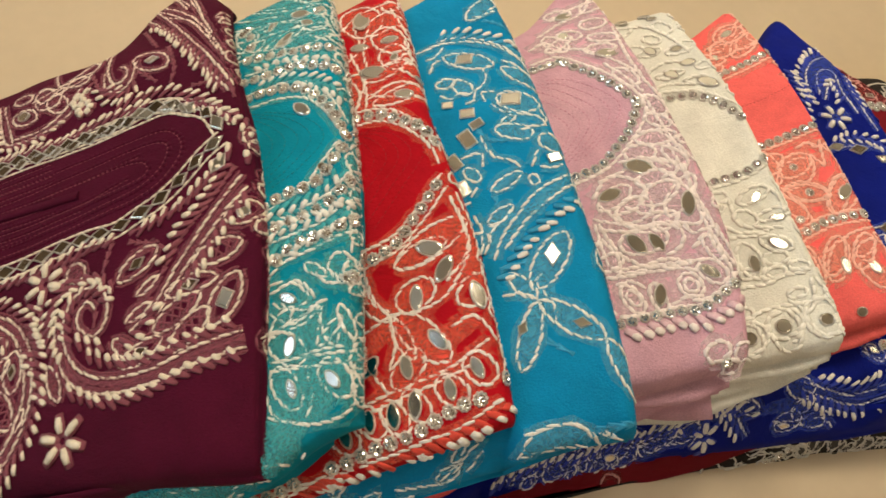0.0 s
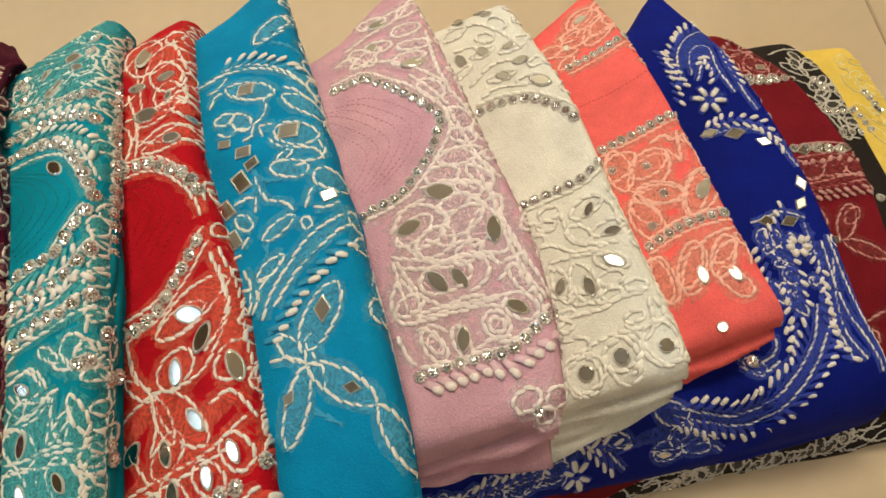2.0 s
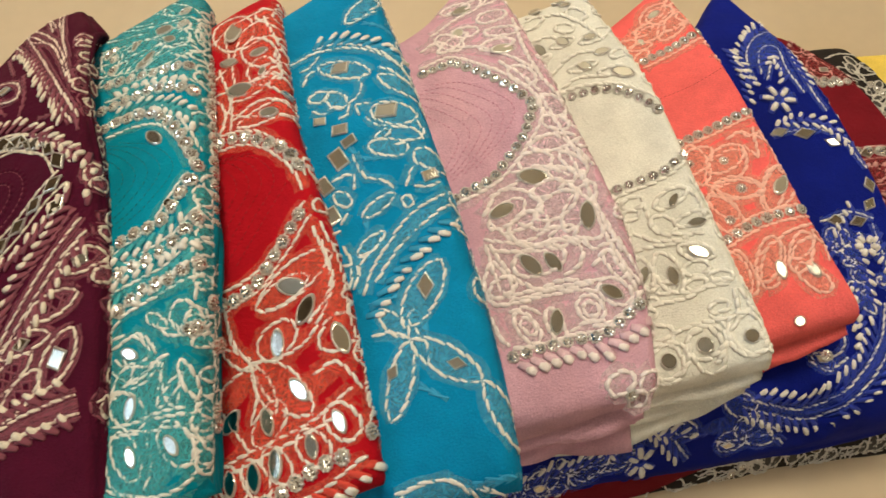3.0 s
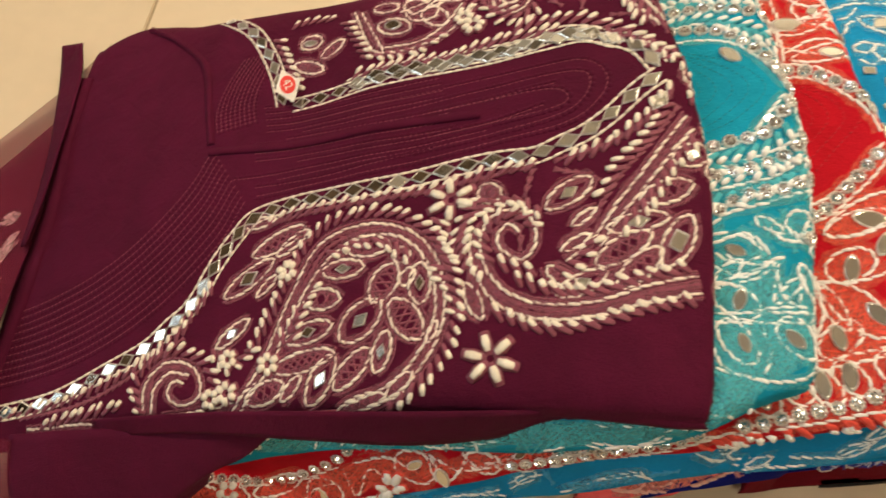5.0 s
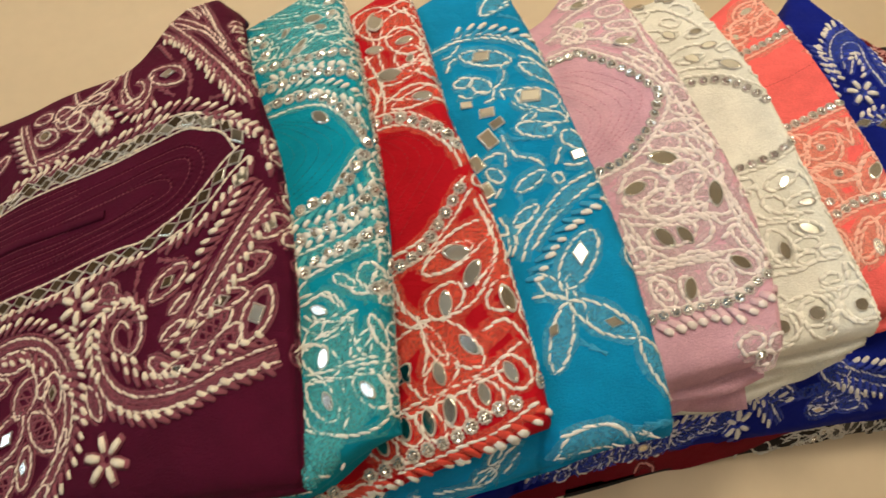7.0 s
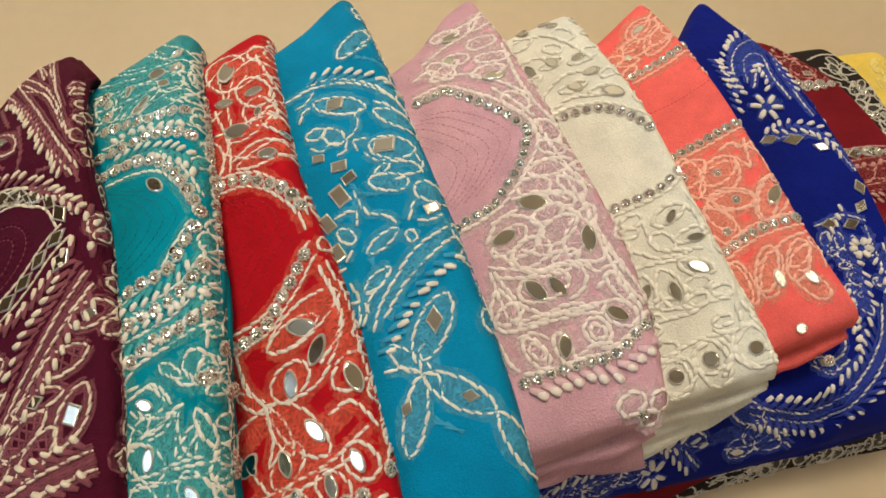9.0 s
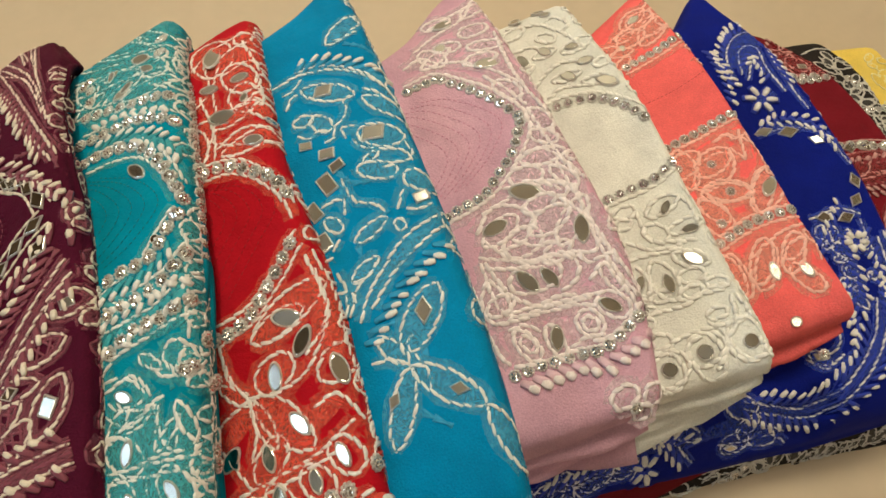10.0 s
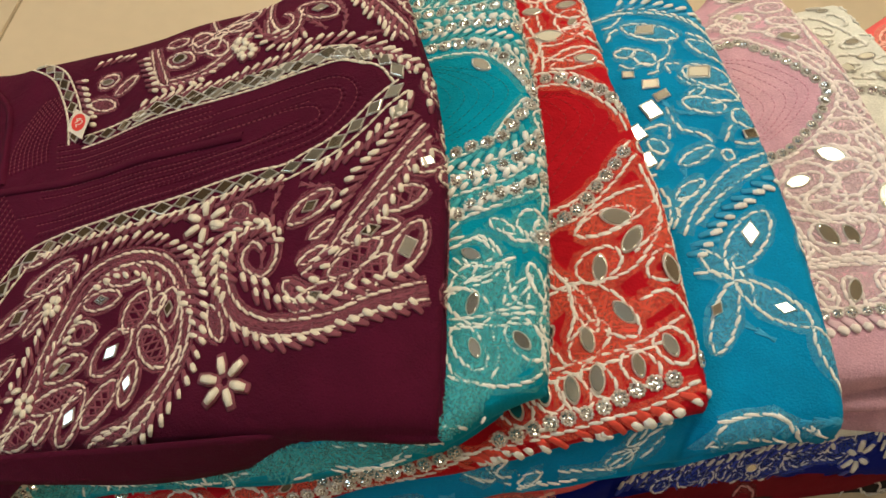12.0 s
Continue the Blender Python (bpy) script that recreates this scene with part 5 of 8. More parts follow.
needle.blot((-0.3475, -0.0148), (-0.2862, 0.0031), 0.2)
needle.tucks((-0.0900, 0.2640), (-0.0640, 0.2540), (-0.0460, 0.2335), (-0.0600, 0.2120), (-0.0780, 0.2000), count=6, shift=(-0.0085, 0.0))
needle.finish()

needle = Needle(red, SNOW, SALMON, FINE_RED, gauge=0.0023, seed=3, net=NET_SALMON)
needle.stones((-0.0286, 0.2627), (-0.0131, 0.2627), (0.0023, 0.2555), (0.0154, 0.2472), (0.0238, 0.2358))
needle.stones((0.0257, 0.2042), (0.0183, 0.1923), (0.0099, 0.1807), (0.0015, 0.1691), (-0.0123, 0.1611), (-0.0202, 0.1601))
needle.chain((-0.0309, 0.268), (-0.0133, 0.2674), (0.004, 0.2595), (0.0209, 0.2429), (0.0282, 0.2295))
needle.chain((-0.0302, 0.2573), (-0.0129, 0.2573), (0.0043, 0.2495), (0.0192, 0.2348), (0.0276, 0.219))
needle.chain((0.0284, 0.2113), (0.0199, 0.1977), (0.0081, 0.1829), (-0.0022, 0.1732), (-0.0198, 0.1666))
needle.chain((0.032, 0.2031), (0.0236, 0.1888), (0.0135, 0.1764), (0.0034, 0.1652), (-0.0174, 0.1554))
needle.mirror("almond", (-0.0179, 0.3005), (-0.0067, 0.2988))
needle.mirror("almond", (-0.0078, 0.329), (-0.0005, 0.3291))
needle.mirror("almond", (-0.03, 0.3568), (-0.0279, 0.343))
needle.mirror("almond", (-0.0295, 0.3271), (-0.022, 0.3262))
needle.mirror("round", (-0.004, 0.3112), (-0.0008, 0.3101))
needle.mirror("almond", (0.0036, 0.2756), (0.0112, 0.2737))
needle.mirror("almond", (0.0129, 0.2898), (0.0179, 0.2882))
needle.mirror("almond", (0.023, 0.1633), (0.0331, 0.1612))
needle.mirror("almond", (0.0312, 0.1495), (0.0358, 0.1581))
needle.mirror("almond", (0.0153, 0.1338), (0.0155, 0.125))
needle.mirror("almond", (0.0283, 0.1083), (0.0342, 0.1019))
needle.mirror("almond", (0.0107, 0.0936), (0.0132, 0.0859))
needle.mirror("almond", (0.0505, 0.132), (0.0542, 0.1233))
needle.mirror("almond", (0.0505, 0.0903), (0.0538, 0.0838))
needle.mirror("almond", (-0.0111, 0.0957), (-0.0056, 0.1025))
needle.mirror("almond", (-0.0097, 0.0642), (-0.0077, 0.0566))
needle.mirror("almond", (0.0041, 0.0665), (0.0063, 0.058))
needle.mirror("almond", (0.0162, 0.0723), (0.0174, 0.0636))
needle.mirror("almond", (0.0357, 0.0796), (0.0376, 0.0726))
needle.mirror("almond", (-0.0237, 0.0564), (-0.02, 0.0492))
needle.mirror("almond", (-0.0094, 0.0945), (-0.0065, 0.0899))
needle.stones((-0.0307, 0.0396), (-0.0205, 0.0429), (-0.0073, 0.0483), (0.0056, 0.0528), (0.0167, 0.0562), (0.0275, 0.0625), (0.0398, 0.0694), (0.052, 0.0729))
needle.stones((0.066, 0.0847))
needle.chain((-0.0178, 0.0721), (0.0046, 0.0802), (0.0302, 0.0894), (0.0458, 0.0977), (0.0566, 0.1061))
needle.chain((-0.0148, 0.0671), (0.0048, 0.0747), (0.0303, 0.0846), (0.052, 0.0939))
needle.blot((-0.0149, 0.0687), (0.0551, 0.1031), 0.12)
needle.chain((-0.0341, 0.0344), (-0.0072, 0.0423), (0.0187, 0.0508), (0.0433, 0.0597), (0.064, 0.073))
needle.chain((-0.0359, 0.038), (-0.0073, 0.0461))
needle.grains((-0.0355, 0.0287), (-0.007, 0.0382), (0.0189, 0.0481), (0.0439, 0.0558), (0.0671, 0.0701), side=-1)
needle.oval((-0.0316, 0.0616), (-0.0156, 0.0485), 0.7)
needle.oval((-0.0168, 0.072), (-0.001, 0.0554), 0.6)
needle.oval((-0.0018, 0.0743), (0.0119, 0.0564), 0.6)
needle.oval((0.0095, 0.0798), (0.0243, 0.0632), 0.6)
needle.oval((0.0287, 0.0863), (0.0444, 0.0713), 0.7)
needle.oval((0.0443, 0.0978), (0.0596, 0.0824), 0.7)
needle.chain((-0.0004, 0.1248), (-0.0172, 0.1138), (-0.0191, 0.097))
needle.chain((-0.0004, 0.1248), (0.0036, 0.1083), (0.0009, 0.0919))
needle.chain((-0.0004, 0.1248), (-0.0113, 0.1371), (-0.0194, 0.1593))
needle.chain((-0.0174, 0.1554), (-0.013, 0.1373), (-0.0005, 0.1272))
needle.leaf((0.0003, 0.1247), (0.0156, 0.0971), 0.3, "blot")
needle.oval((0.0046, 0.1283), (0.0244, 0.1428), 0.75, "blot")
needle.leaf((0.003, 0.1251), (0.0358, 0.0953), 0.42, "blot")
needle.oval((0.0045, 0.0818), (0.0187, 0.1034), 0.6, "blot")
needle.leaf((0.002, 0.1536), (0.0441, 0.1803), 0.38, "blot")
needle.leaf((0.002, 0.1546), (0.0323, 0.1681), 0.4)
needle.chain((-0.0004, 0.1248), (0.023, 0.1278), (0.036, 0.138), (0.0456, 0.1608), (0.0389, 0.1871))
needle.chain((0.0371, 0.1986), (0.0478, 0.1769), (0.0542, 0.1475), (0.0626, 0.1145), (0.0665, 0.0908))
needle.chain((0.0337, 0.1953), (0.0423, 0.1756), (0.044, 0.1576), (0.0327, 0.1418))
needle.oval((0.0409, 0.1274), (0.0581, 0.1438), 0.7)
needle.chain((0.0363, 0.1147), (0.0489, 0.1199), (0.0616, 0.1064))
needle.chain((-0.0165, 0.1002), (0.0013, 0.0788))
needle.leaf((-0.0182, 0.1345), (-0.0003, 0.1221), 0.3, "blot")
needle.chain((-0.04, 0.3139), (-0.0282, 0.3267), (-0.0213, 0.3547), (-0.0047, 0.3622))
needle.chain((-0.0446, 0.3498), (-0.0306, 0.366), (-0.005, 0.3752))
needle.chain((-0.0363, 0.3535), (-0.0229, 0.3036), (-0.029, 0.2699))
needle.chain((-0.0351, 0.3021), (-0.007, 0.3052), (0.015, 0.3044))
needle.chain((-0.0215, 0.2763), (-0.0025, 0.2872), (0.0231, 0.2784))
needle.chain((-0.0364, 0.3235), (-0.0244, 0.2935), (-0.0212, 0.27))
needle.chain((-0.0301, 0.2876), (-0.0098, 0.2766), (0.0212, 0.2716))
needle.chain((-0.009, 0.3639), (0.0042, 0.3355), (0.0149, 0.3231))
needle.chain((-0.0204, 0.336), (-0.0041, 0.3423), (0.0127, 0.3422))
needle.chain((-0.003, 0.3056), (0.0128, 0.3229))
needle.oval((-0.04, 0.3748), (-0.0206, 0.339), 0.7, "blot")
needle.oval((-0.0186, 0.3414), (0.0026, 0.3169), 0.6, "blot")
needle.leaf((-0.0244, 0.2935), (0.0048, 0.3056), 0.4, "blot")
needle.leaf((-0.0173, 0.2713), (0.025, 0.2822), 0.3, "blot")
needle.leaf((-0.0031, 0.3082), (0.0211, 0.2896), 0.4, "blot")
needle.oval((-0.0116, 0.3219), (0.0049, 0.3004), 0.7)
needle.leaf((-0.0368, 0.2975), (-0.029, 0.2699), 0.4, "blot")
needle.oval((-0.0136, 0.3743), (0.0041, 0.3554), 0.6, "blot")
needle.blot((0.0007, 0.0952), (0.0568, 0.1193), 0.28)
needle.blot((-0.0164, 0.0985), (0.0031, 0.1234), 0.35)
needle.blot((-0.0413, 0.3628), (0.0148, 0.3425), 0.3)
needle.blot((-0.033, 0.3015), (0.025, 0.2981), 0.22)
needle.blot((0.0356, 0.1839), (0.0521, 0.1261), 0.25)
needle.stones((-0.3675, -0.0386), (-0.3304, -0.0362), (-0.2981, -0.0281), (-0.2686, -0.0138), (-0.2591, -0.005))
needle.chain((-0.3626, -0.0408), (-0.3297, -0.0389), (-0.2974, -0.0317), (-0.264, -0.0165))
needle.chain((-0.3989, -0.0686), (-0.353, -0.0586), (-0.3103, -0.048))
needle.oval((-0.3934, -0.0609), (-0.3768, -0.0614), 0.6)
needle.oval((-0.3759, -0.0515), (-0.3463, -0.0533), 0.6)
needle.oval((-0.3452, -0.0432), (-0.3261, -0.0512), 0.6, "blot")
needle.leaf((-0.3238, -0.0448), (-0.29, -0.0266), 0.35, "blot")
needle.mirror("almond", (-0.2732, -0.0366), (-0.2686, -0.0436))
needle.oval((-0.2849, -0.0313), (-0.2579, -0.0394), 0.7)
needle.flower((-0.2248, -0.0236), (-0.2136, -0.0233))
needle.chain((-0.2598, -0.0175), (-0.2472, -0.0335), (-0.2413, -0.0142), (-0.2189, -0.0243))
needle.chain((-0.2532, -0.0129), (-0.2326, -0.0058), (-0.2087, -0.0119))
needle.mirror("almond", (-0.2122, -0.0075), (-0.2063, -0.0029))
needle.oval((-0.2256, -0.0046), (-0.1974, -0.0133), 0.6, "blot")
needle.mirror("almond", (-0.1924, -0.0123), (-0.1863, -0.0198))
needle.chain((-0.2049, -0.0009), (-0.1815, -0.0068), (-0.156, 0.0014))
needle.oval((-0.1811, 0.0016), (-0.1582, -0.0024), 0.5, "blot")
needle.chain((-0.1697, -0.0013), (-0.1388, -0.0004), (-0.1092, 0.0101), (-0.0663, 0.0212), (-0.0346, 0.0365))
needle.grains((-0.1385, -0.0028), (-0.1087, 0.0062), (-0.066, 0.0181), (-0.0269, 0.0378), side=-1)
needle.stones((-0.152, 0.0005), (-0.1243, 0.0084), (-0.095, 0.0177), (-0.0668, 0.026), (-0.0534, 0.0316))
needle.mirror("almond", (-0.1484, 0.0077), (-0.1444, 0.0107))
needle.blot((-0.396, -0.0653), (-0.3193, -0.0459), 0.2)
needle.blot((-0.282, -0.0252), (-0.1898, -0.0051), 0.2)
needle.blot((-0.1898, -0.0051), (-0.0664, 0.0219), 0.12)
needle.edge_work(0.07, 0.17, 12)
needle.edge_work(0.26, 0.40, 16)
needle.edge_work(0.17, 0.26, 14, 0.005)
needle.grains((-0.1241, 0.0075), (-0.0952, 0.016), (-0.0679, 0.0233), (-0.0417, 0.0301), (-0.0084, 0.0417), side=-1, wide=1.9)
needle.chain((-0.1374, 0.0066), (-0.111, 0.0136), (-0.0743, 0.0234), (-0.0433, 0.0328))
needle.stones((-0.1264, 0.0128), (-0.115, 0.0161), (-0.1033, 0.0188), (-0.0915, 0.021))
needle.chain((-0.3979, -0.0666), (-0.3626, -0.0616), (-0.3162, -0.0504), (-0.2752, -0.047))
needle.flower((-0.3425, -0.0458), (-0.3335, -0.048), 5)
needle.oval((-0.3926, -0.0578), (-0.3688, -0.055), 0.5, 'blot')
needle.flower((-0.225, -0.0231), (-0.2167, -0.0251), 5)
needle.chain((-0.2883, -0.0449), (-0.2784, -0.0332), (-0.2634, -0.0266))
needle.chain((-0.2558, -0.0404), (-0.2375, -0.0329), (-0.2167, -0.0251))
needle.blot((-0.3958, -0.0604), (-0.3256, -0.0464), 0.25)
needle.blot((-0.3098, -0.0432), (-0.2328, -0.0227), 0.3)
needle.chain((-0.2069, -0.0009), (-0.1945, -0.0157), (-0.1852, -0.0122), (-0.1802, 0.0038))
needle.chain((-0.1836, 0.0032), (-0.1757, -0.0022), (-0.1686, -0.0025))
needle.chain((-0.1692, -0.001), (-0.1566, 0.003), (-0.145, 0.0101))
needle.blot((-0.1971, -0.0093), (-0.1699, 0.0023), 0.4)
needle.grains((-0.0541, 0.0268), (-0.0248, 0.0342), (0.0031, 0.0426), (0.0295, 0.052), (0.0549, 0.061), side=-1, wide=2.3, long=0.01)
needle.tucks((-0.0200, 0.2520), (0.0040, 0.2465), (0.0175, 0.2290), (0.0060, 0.2085), (-0.0130, 0.1800), count=6, shift=(-0.0080, 0.0))
needle.finish()

needle = Needle(blue, SNOW, PALE_BLUE, None, gauge=0.0021, seed=4, net=NET_BLUE)
needle.grains((0.0647, 0.1414), (0.0751, 0.16), (0.0899, 0.178), (0.1096, 0.1943), side=-1)
needle.leaf((0.0847, 0.1371), (0.1043, 0.1716), 0.45, "blot")
needle.mirror("diamond", (0.0961, 0.1581), (0.0963, 0.1667))
needle.leaf((0.0704, 0.1473), (0.0863, 0.1318), 0.4, "blot")
needle.chain((0.0673, 0.1335), (0.0769, 0.1352), (0.0863, 0.1318))
needle.leaf((0.0878, 0.1299), (0.1234, 0.1062), 0.33, "blot")
needle.mirror("diamond", (0.111, 0.1156), (0.1169, 0.114))
needle.leaf((0.1242, 0.1052), (0.1421, 0.0721), 0.3, "blot")
needle.chain((0.0878, 0.1299), (0.0955, 0.1283), (0.0968, 0.1166))
needle.leaf((0.0863, 0.1295), (0.0768, 0.0894), 0.3, "blot")
needle.mirror("diamond", (0.0775, 0.1137), (0.08, 0.1186))
needle.chain((0.1251, 0.1514), (0.1318, 0.1401), (0.1383, 0.1217), (0.1416, 0.1014), (0.144, 0.0848))
needle.chain((0.1238, 0.1651), (0.1306, 0.1462), (0.1357, 0.1278))
needle.chain((0.0572, 0.161), (0.0602, 0.1734), (0.0634, 0.1795))
needle.chain((0.0925, 0.1316), (0.0863, 0.1414), (0.0896, 0.147))
needle.stem((0.0927, 0.1435), (0.0971, 0.131))
needle.stem((0.0671, 0.1502), (0.0864, 0.1567))
needle.stem((0.0921, 0.1058), (0.104, 0.0988))
needle.chain((0.0755, 0.0431), (0.0829, 0.0551), (0.1026, 0.0605), (0.1138, 0.0547), (0.1206, 0.0504))
needle.chain((0.0767, 0.0437), (0.089, 0.047), (0.1013, 0.0497), (0.1229, 0.0494))
needle.blot((0.0779, 0.0447), (0.12, 0.051), 0.25)
needle.chain((0.1203, 0.0573), (0.1262, 0.0541), (0.1318, 0.0527))
needle.stem((0.121, 0.0568), (0.1396, 0.0602))
needle.chain((0.0408, 0.0377), (0.0491, 0.0488), (0.0574, 0.0566))
needle.chain((0.049, 0.0391), (0.0557, 0.0487))
needle.oval((0.0311, 0.0334), (0.0438, 0.0405), 0.5)
needle.chain((0.0071, 0.0291), (0.0278, 0.032), (0.0412, 0.0348))
needle.chain((-0.1122, -0.0102), (-0.0926, 0.0007), (-0.0708, 0.0067), (-0.0546, 0.0048))
needle.chain((-0.0449, 0.0231), (-0.0296, 0.0212), (-0.027, 0.0295))
needle.chain((-0.1453, -0.0133), (-0.1385, -0.0049), (-0.1293, -0.0014))
needle.chain((-0.1935, -0.0284), (-0.1732, -0.0207), (-0.147, -0.0172))
needle.oval((-0.1445, -0.0078), (-0.1332, -0.0011), 0.5)
needle.leaf((-0.0145, 0.0193), (-0.0027, 0.0279), 0.4)
needle.stem((-0.0794, 0.0033), (-0.05, 0.0124))
needle.edge_work(0.27, 0.42, 9, 0.008)
needle.edge_work(0.13, 0.27, 8, 0.008)
needle.chain((0.0109, 0.3218), (0.0282, 0.3293), (0.0463, 0.3293), (0.0664, 0.3205), (0.0816, 0.3082), (0.0931, 0.2952), (0.1004, 0.2743))
needle.chain((0.0267, 0.3322), (0.0377, 0.3344), (0.0522, 0.3311), (0.0703, 0.3204), (0.085, 0.3051), (0.095, 0.2904))
needle.grains((0.0249, 0.335), (0.0416, 0.3364), (0.0622, 0.3287), (0.0813, 0.3146), (0.0947, 0.3038), side=1, long=0.0105, wide=1.9)
needle.chain((0.019, 0.3146), (0.0254, 0.3178), (0.0305, 0.3261))
needle.chain((0.0217, 0.3025), (0.024, 0.3111), (0.0286, 0.3134))
needle.leaf((0.0305, 0.3165), (0.0653, 0.3034), 0.36, 'blot')
needle.mirror('square', (0.0455, 0.3118), (0.0534, 0.3108))
needle.oval((0.0259, 0.2902), (0.0392, 0.2923), 0.6, 'blot')
needle.oval((0.038, 0.2927), (0.0502, 0.2808), 0.6, 'blot')
needle.chain((0.0287, 0.2807), (0.0364, 0.2777), (0.041, 0.2817), (0.0495, 0.2797))
needle.chain((0.0592, 0.2728), (0.0563, 0.2799), (0.0662, 0.2796))
needle.chain((0.0463, 0.272), (0.0517, 0.2748), (0.0524, 0.2818), (0.0573, 0.2862), (0.06, 0.294), (0.0579, 0.3002), (0.0634, 0.3031))
needle.leaf((0.0703, 0.2997), (0.1004, 0.2787), 0.28, 'blot')
needle.chain((0.0708, 0.3062), (0.0784, 0.3021), (0.0872, 0.2942), (0.0957, 0.2881), (0.1022, 0.272))
needle.oval((0.0664, 0.2751), (0.0932, 0.2632), 0.5, 'blot')
needle.mirror('square', (0.0755, 0.2719), (0.0845, 0.2708))
needle.chain((0.063, 0.2697), (0.0685, 0.2638), (0.0794, 0.2598), (0.0918, 0.2553), (0.0974, 0.2484))
needle.oval((0.069, 0.2523), (0.0776, 0.2584), 0.5, 'blot')
needle.chain((0.0797, 0.246), (0.0884, 0.2477), (0.0953, 0.2481), (0.0973, 0.2548), (0.0933, 0.2621))
needle.mirror('square', (0.0468, 0.2636), (0.0535, 0.2638))
needle.mirror('square', (0.0528, 0.2541), (0.0581, 0.2569))
needle.mirror('square', (0.0466, 0.2432), (0.0509, 0.2358))
needle.mirror('square', (0.0383, 0.2265), (0.0423, 0.2204))
needle.mirror('square', (0.044, 0.2066), (0.0472, 0.2006))
needle.mirror('square', (0.0337, 0.2725), (0.0387, 0.2728))
needle.leaf((0.0485, 0.351), (0.0697, 0.3748), 0.45, 'blot')
needle.chain((0.0524, 0.3534), (0.0597, 0.3539), (0.068, 0.3583))
needle.chain((0.0723, 0.3812), (0.0731, 0.3926), (0.0763, 0.3805))
needle.stem((0.0609, 0.348), (0.0764, 0.339), (0.0886, 0.3279), (0.093, 0.3147))
needle.chain((-0.0131, 0.438), (-0.0188, 0.4195), (-0.0258, 0.4086))
needle.oval((0.0648, 0.2496), (0.0885, 0.2418), 0.45, 'blot')
needle.chain((0.055, 0.2442), (0.0597, 0.2336), (0.0643, 0.2274), (0.0732, 0.2245), (0.0801, 0.2182))
needle.oval((0.0919, 0.2392), (0.1095, 0.2285), 0.6, 'blot')
needle.mirror('square', (0.1003, 0.2229), (0.1055, 0.225))
needle.chain((0.087, 0.2184), (0.0887, 0.225), (0.091, 0.23))
needle.chain((0.092, 0.2165), (0.1002, 0.2159), (0.1064, 0.2189))
needle.leaf((0.0614, 0.2032), (0.0802, 0.2146), 0.36, 'blot')
needle.leaf((0.0588, 0.1799), (0.0736, 0.1923), 0.4, 'blot')
needle.oval((0.0853, 0.2118), (0.0896, 0.2047), 0.7)
needle.chain((0.043, 0.2283), (0.0482, 0.231), (0.0555, 0.2309), (0.0565, 0.2217))
needle.oval((0.0444, 0.2207), (0.0543, 0.2116), 0.6, 'blot')
needle.chain((0.0495, 0.2003), (0.0521, 0.2066))
needle.chain((0.0423, 0.1938), (0.048, 0.197))
needle.chain((0.0589, 0.1783), (0.0638, 0.1792), (0.0703, 0.1846), (0.072, 0.1908))
needle.stem((0.0801, 0.2182), (0.0734, 0.211), (0.0632, 0.2029))
needle.stem((0.051, 0.2527), (0.0623, 0.2405), (0.0867, 0.2405))
needle.stem((0.0633, 0.1993), (0.0671, 0.1818), (0.0622, 0.1777))
needle.chain((0.0626, 0.157), (0.0657, 0.1691), (0.0754, 0.1837), (0.0837, 0.1951), (0.0936, 0.2033), (0.1065, 0.21), (0.1159, 0.218))
needle.chain((0.069, 0.1638), (0.077, 0.1754), (0.0869, 0.1864), (0.0984, 0.1957), (0.1094, 0.2033), (0.1183, 0.2106))
needle.chain((0.0504, 0.175), (0.0555, 0.1757), (0.0537, 0.1808), (0.0501, 0.1866))
needle.chain((0.0544, 0.1613), (0.0552, 0.1691), (0.054, 0.1742))
needle.chain((0.058, 0.1735), (0.0608, 0.1682))
needle.blot((0.0673, 0.172), (0.1094, 0.2089), 0.14)
needle.chain((0.0738, 0.0446), (0.0739, 0.0521), (0.0828, 0.0561), (0.0983, 0.0605), (0.1095, 0.0579), (0.1192, 0.0518))
needle.chain((0.0344, 0.0338), (0.0405, 0.0407), (0.0454, 0.0436))
needle.oval((0.0394, 0.0431), (0.0456, 0.052), 0.4)
needle.chain((-0.0337, 0.0267), (-0.0231, 0.0236), (-0.014, 0.0257))
needle.oval((-0.0302, 0.0257), (-0.0235, 0.0354), 0.4)
needle.blot((0.0737, 0.0464), (0.1126, 0.0556), 0.3)
needle.chain((-0.0094, 0.0221), (0.0064, 0.0235), (0.0184, 0.0264))
needle.stem((0.0447, 0.0507), (0.0514, 0.0561))
needle.chain((0.1185, 0.0549), (0.1285, 0.054))
needle.stem((0.1177, 0.0573), (0.1436, 0.0619))
needle.chain((-0.0945, 0.0004), (-0.084, 0.0058), (-0.0721, 0.0087), (-0.0652, 0.0061))
needle.blot((-0.1187, -0.0078), (-0.0647, 0.0078), 0.2)
needle.stem((-0.1326, 0.0031), (-0.1205, -0.0047))
needle.chain((-0.1473, -0.0099), (-0.1404, -0.0024))
needle.chain((-0.0474, 0.0237), (-0.0351, 0.0214), (-0.0292, 0.0225))
needle.chain((-0.0214, 0.0209), (-0.0078, 0.021), (-0.0009, 0.0242))
needle.chain((-0.214, -0.0302), (-0.1949, -0.0301))
needle.chain((-0.1724, -0.0219), (-0.1526, -0.0144))
needle.stem((-0.2214, -0.0316), (-0.1948, -0.0209))
needle.finish()

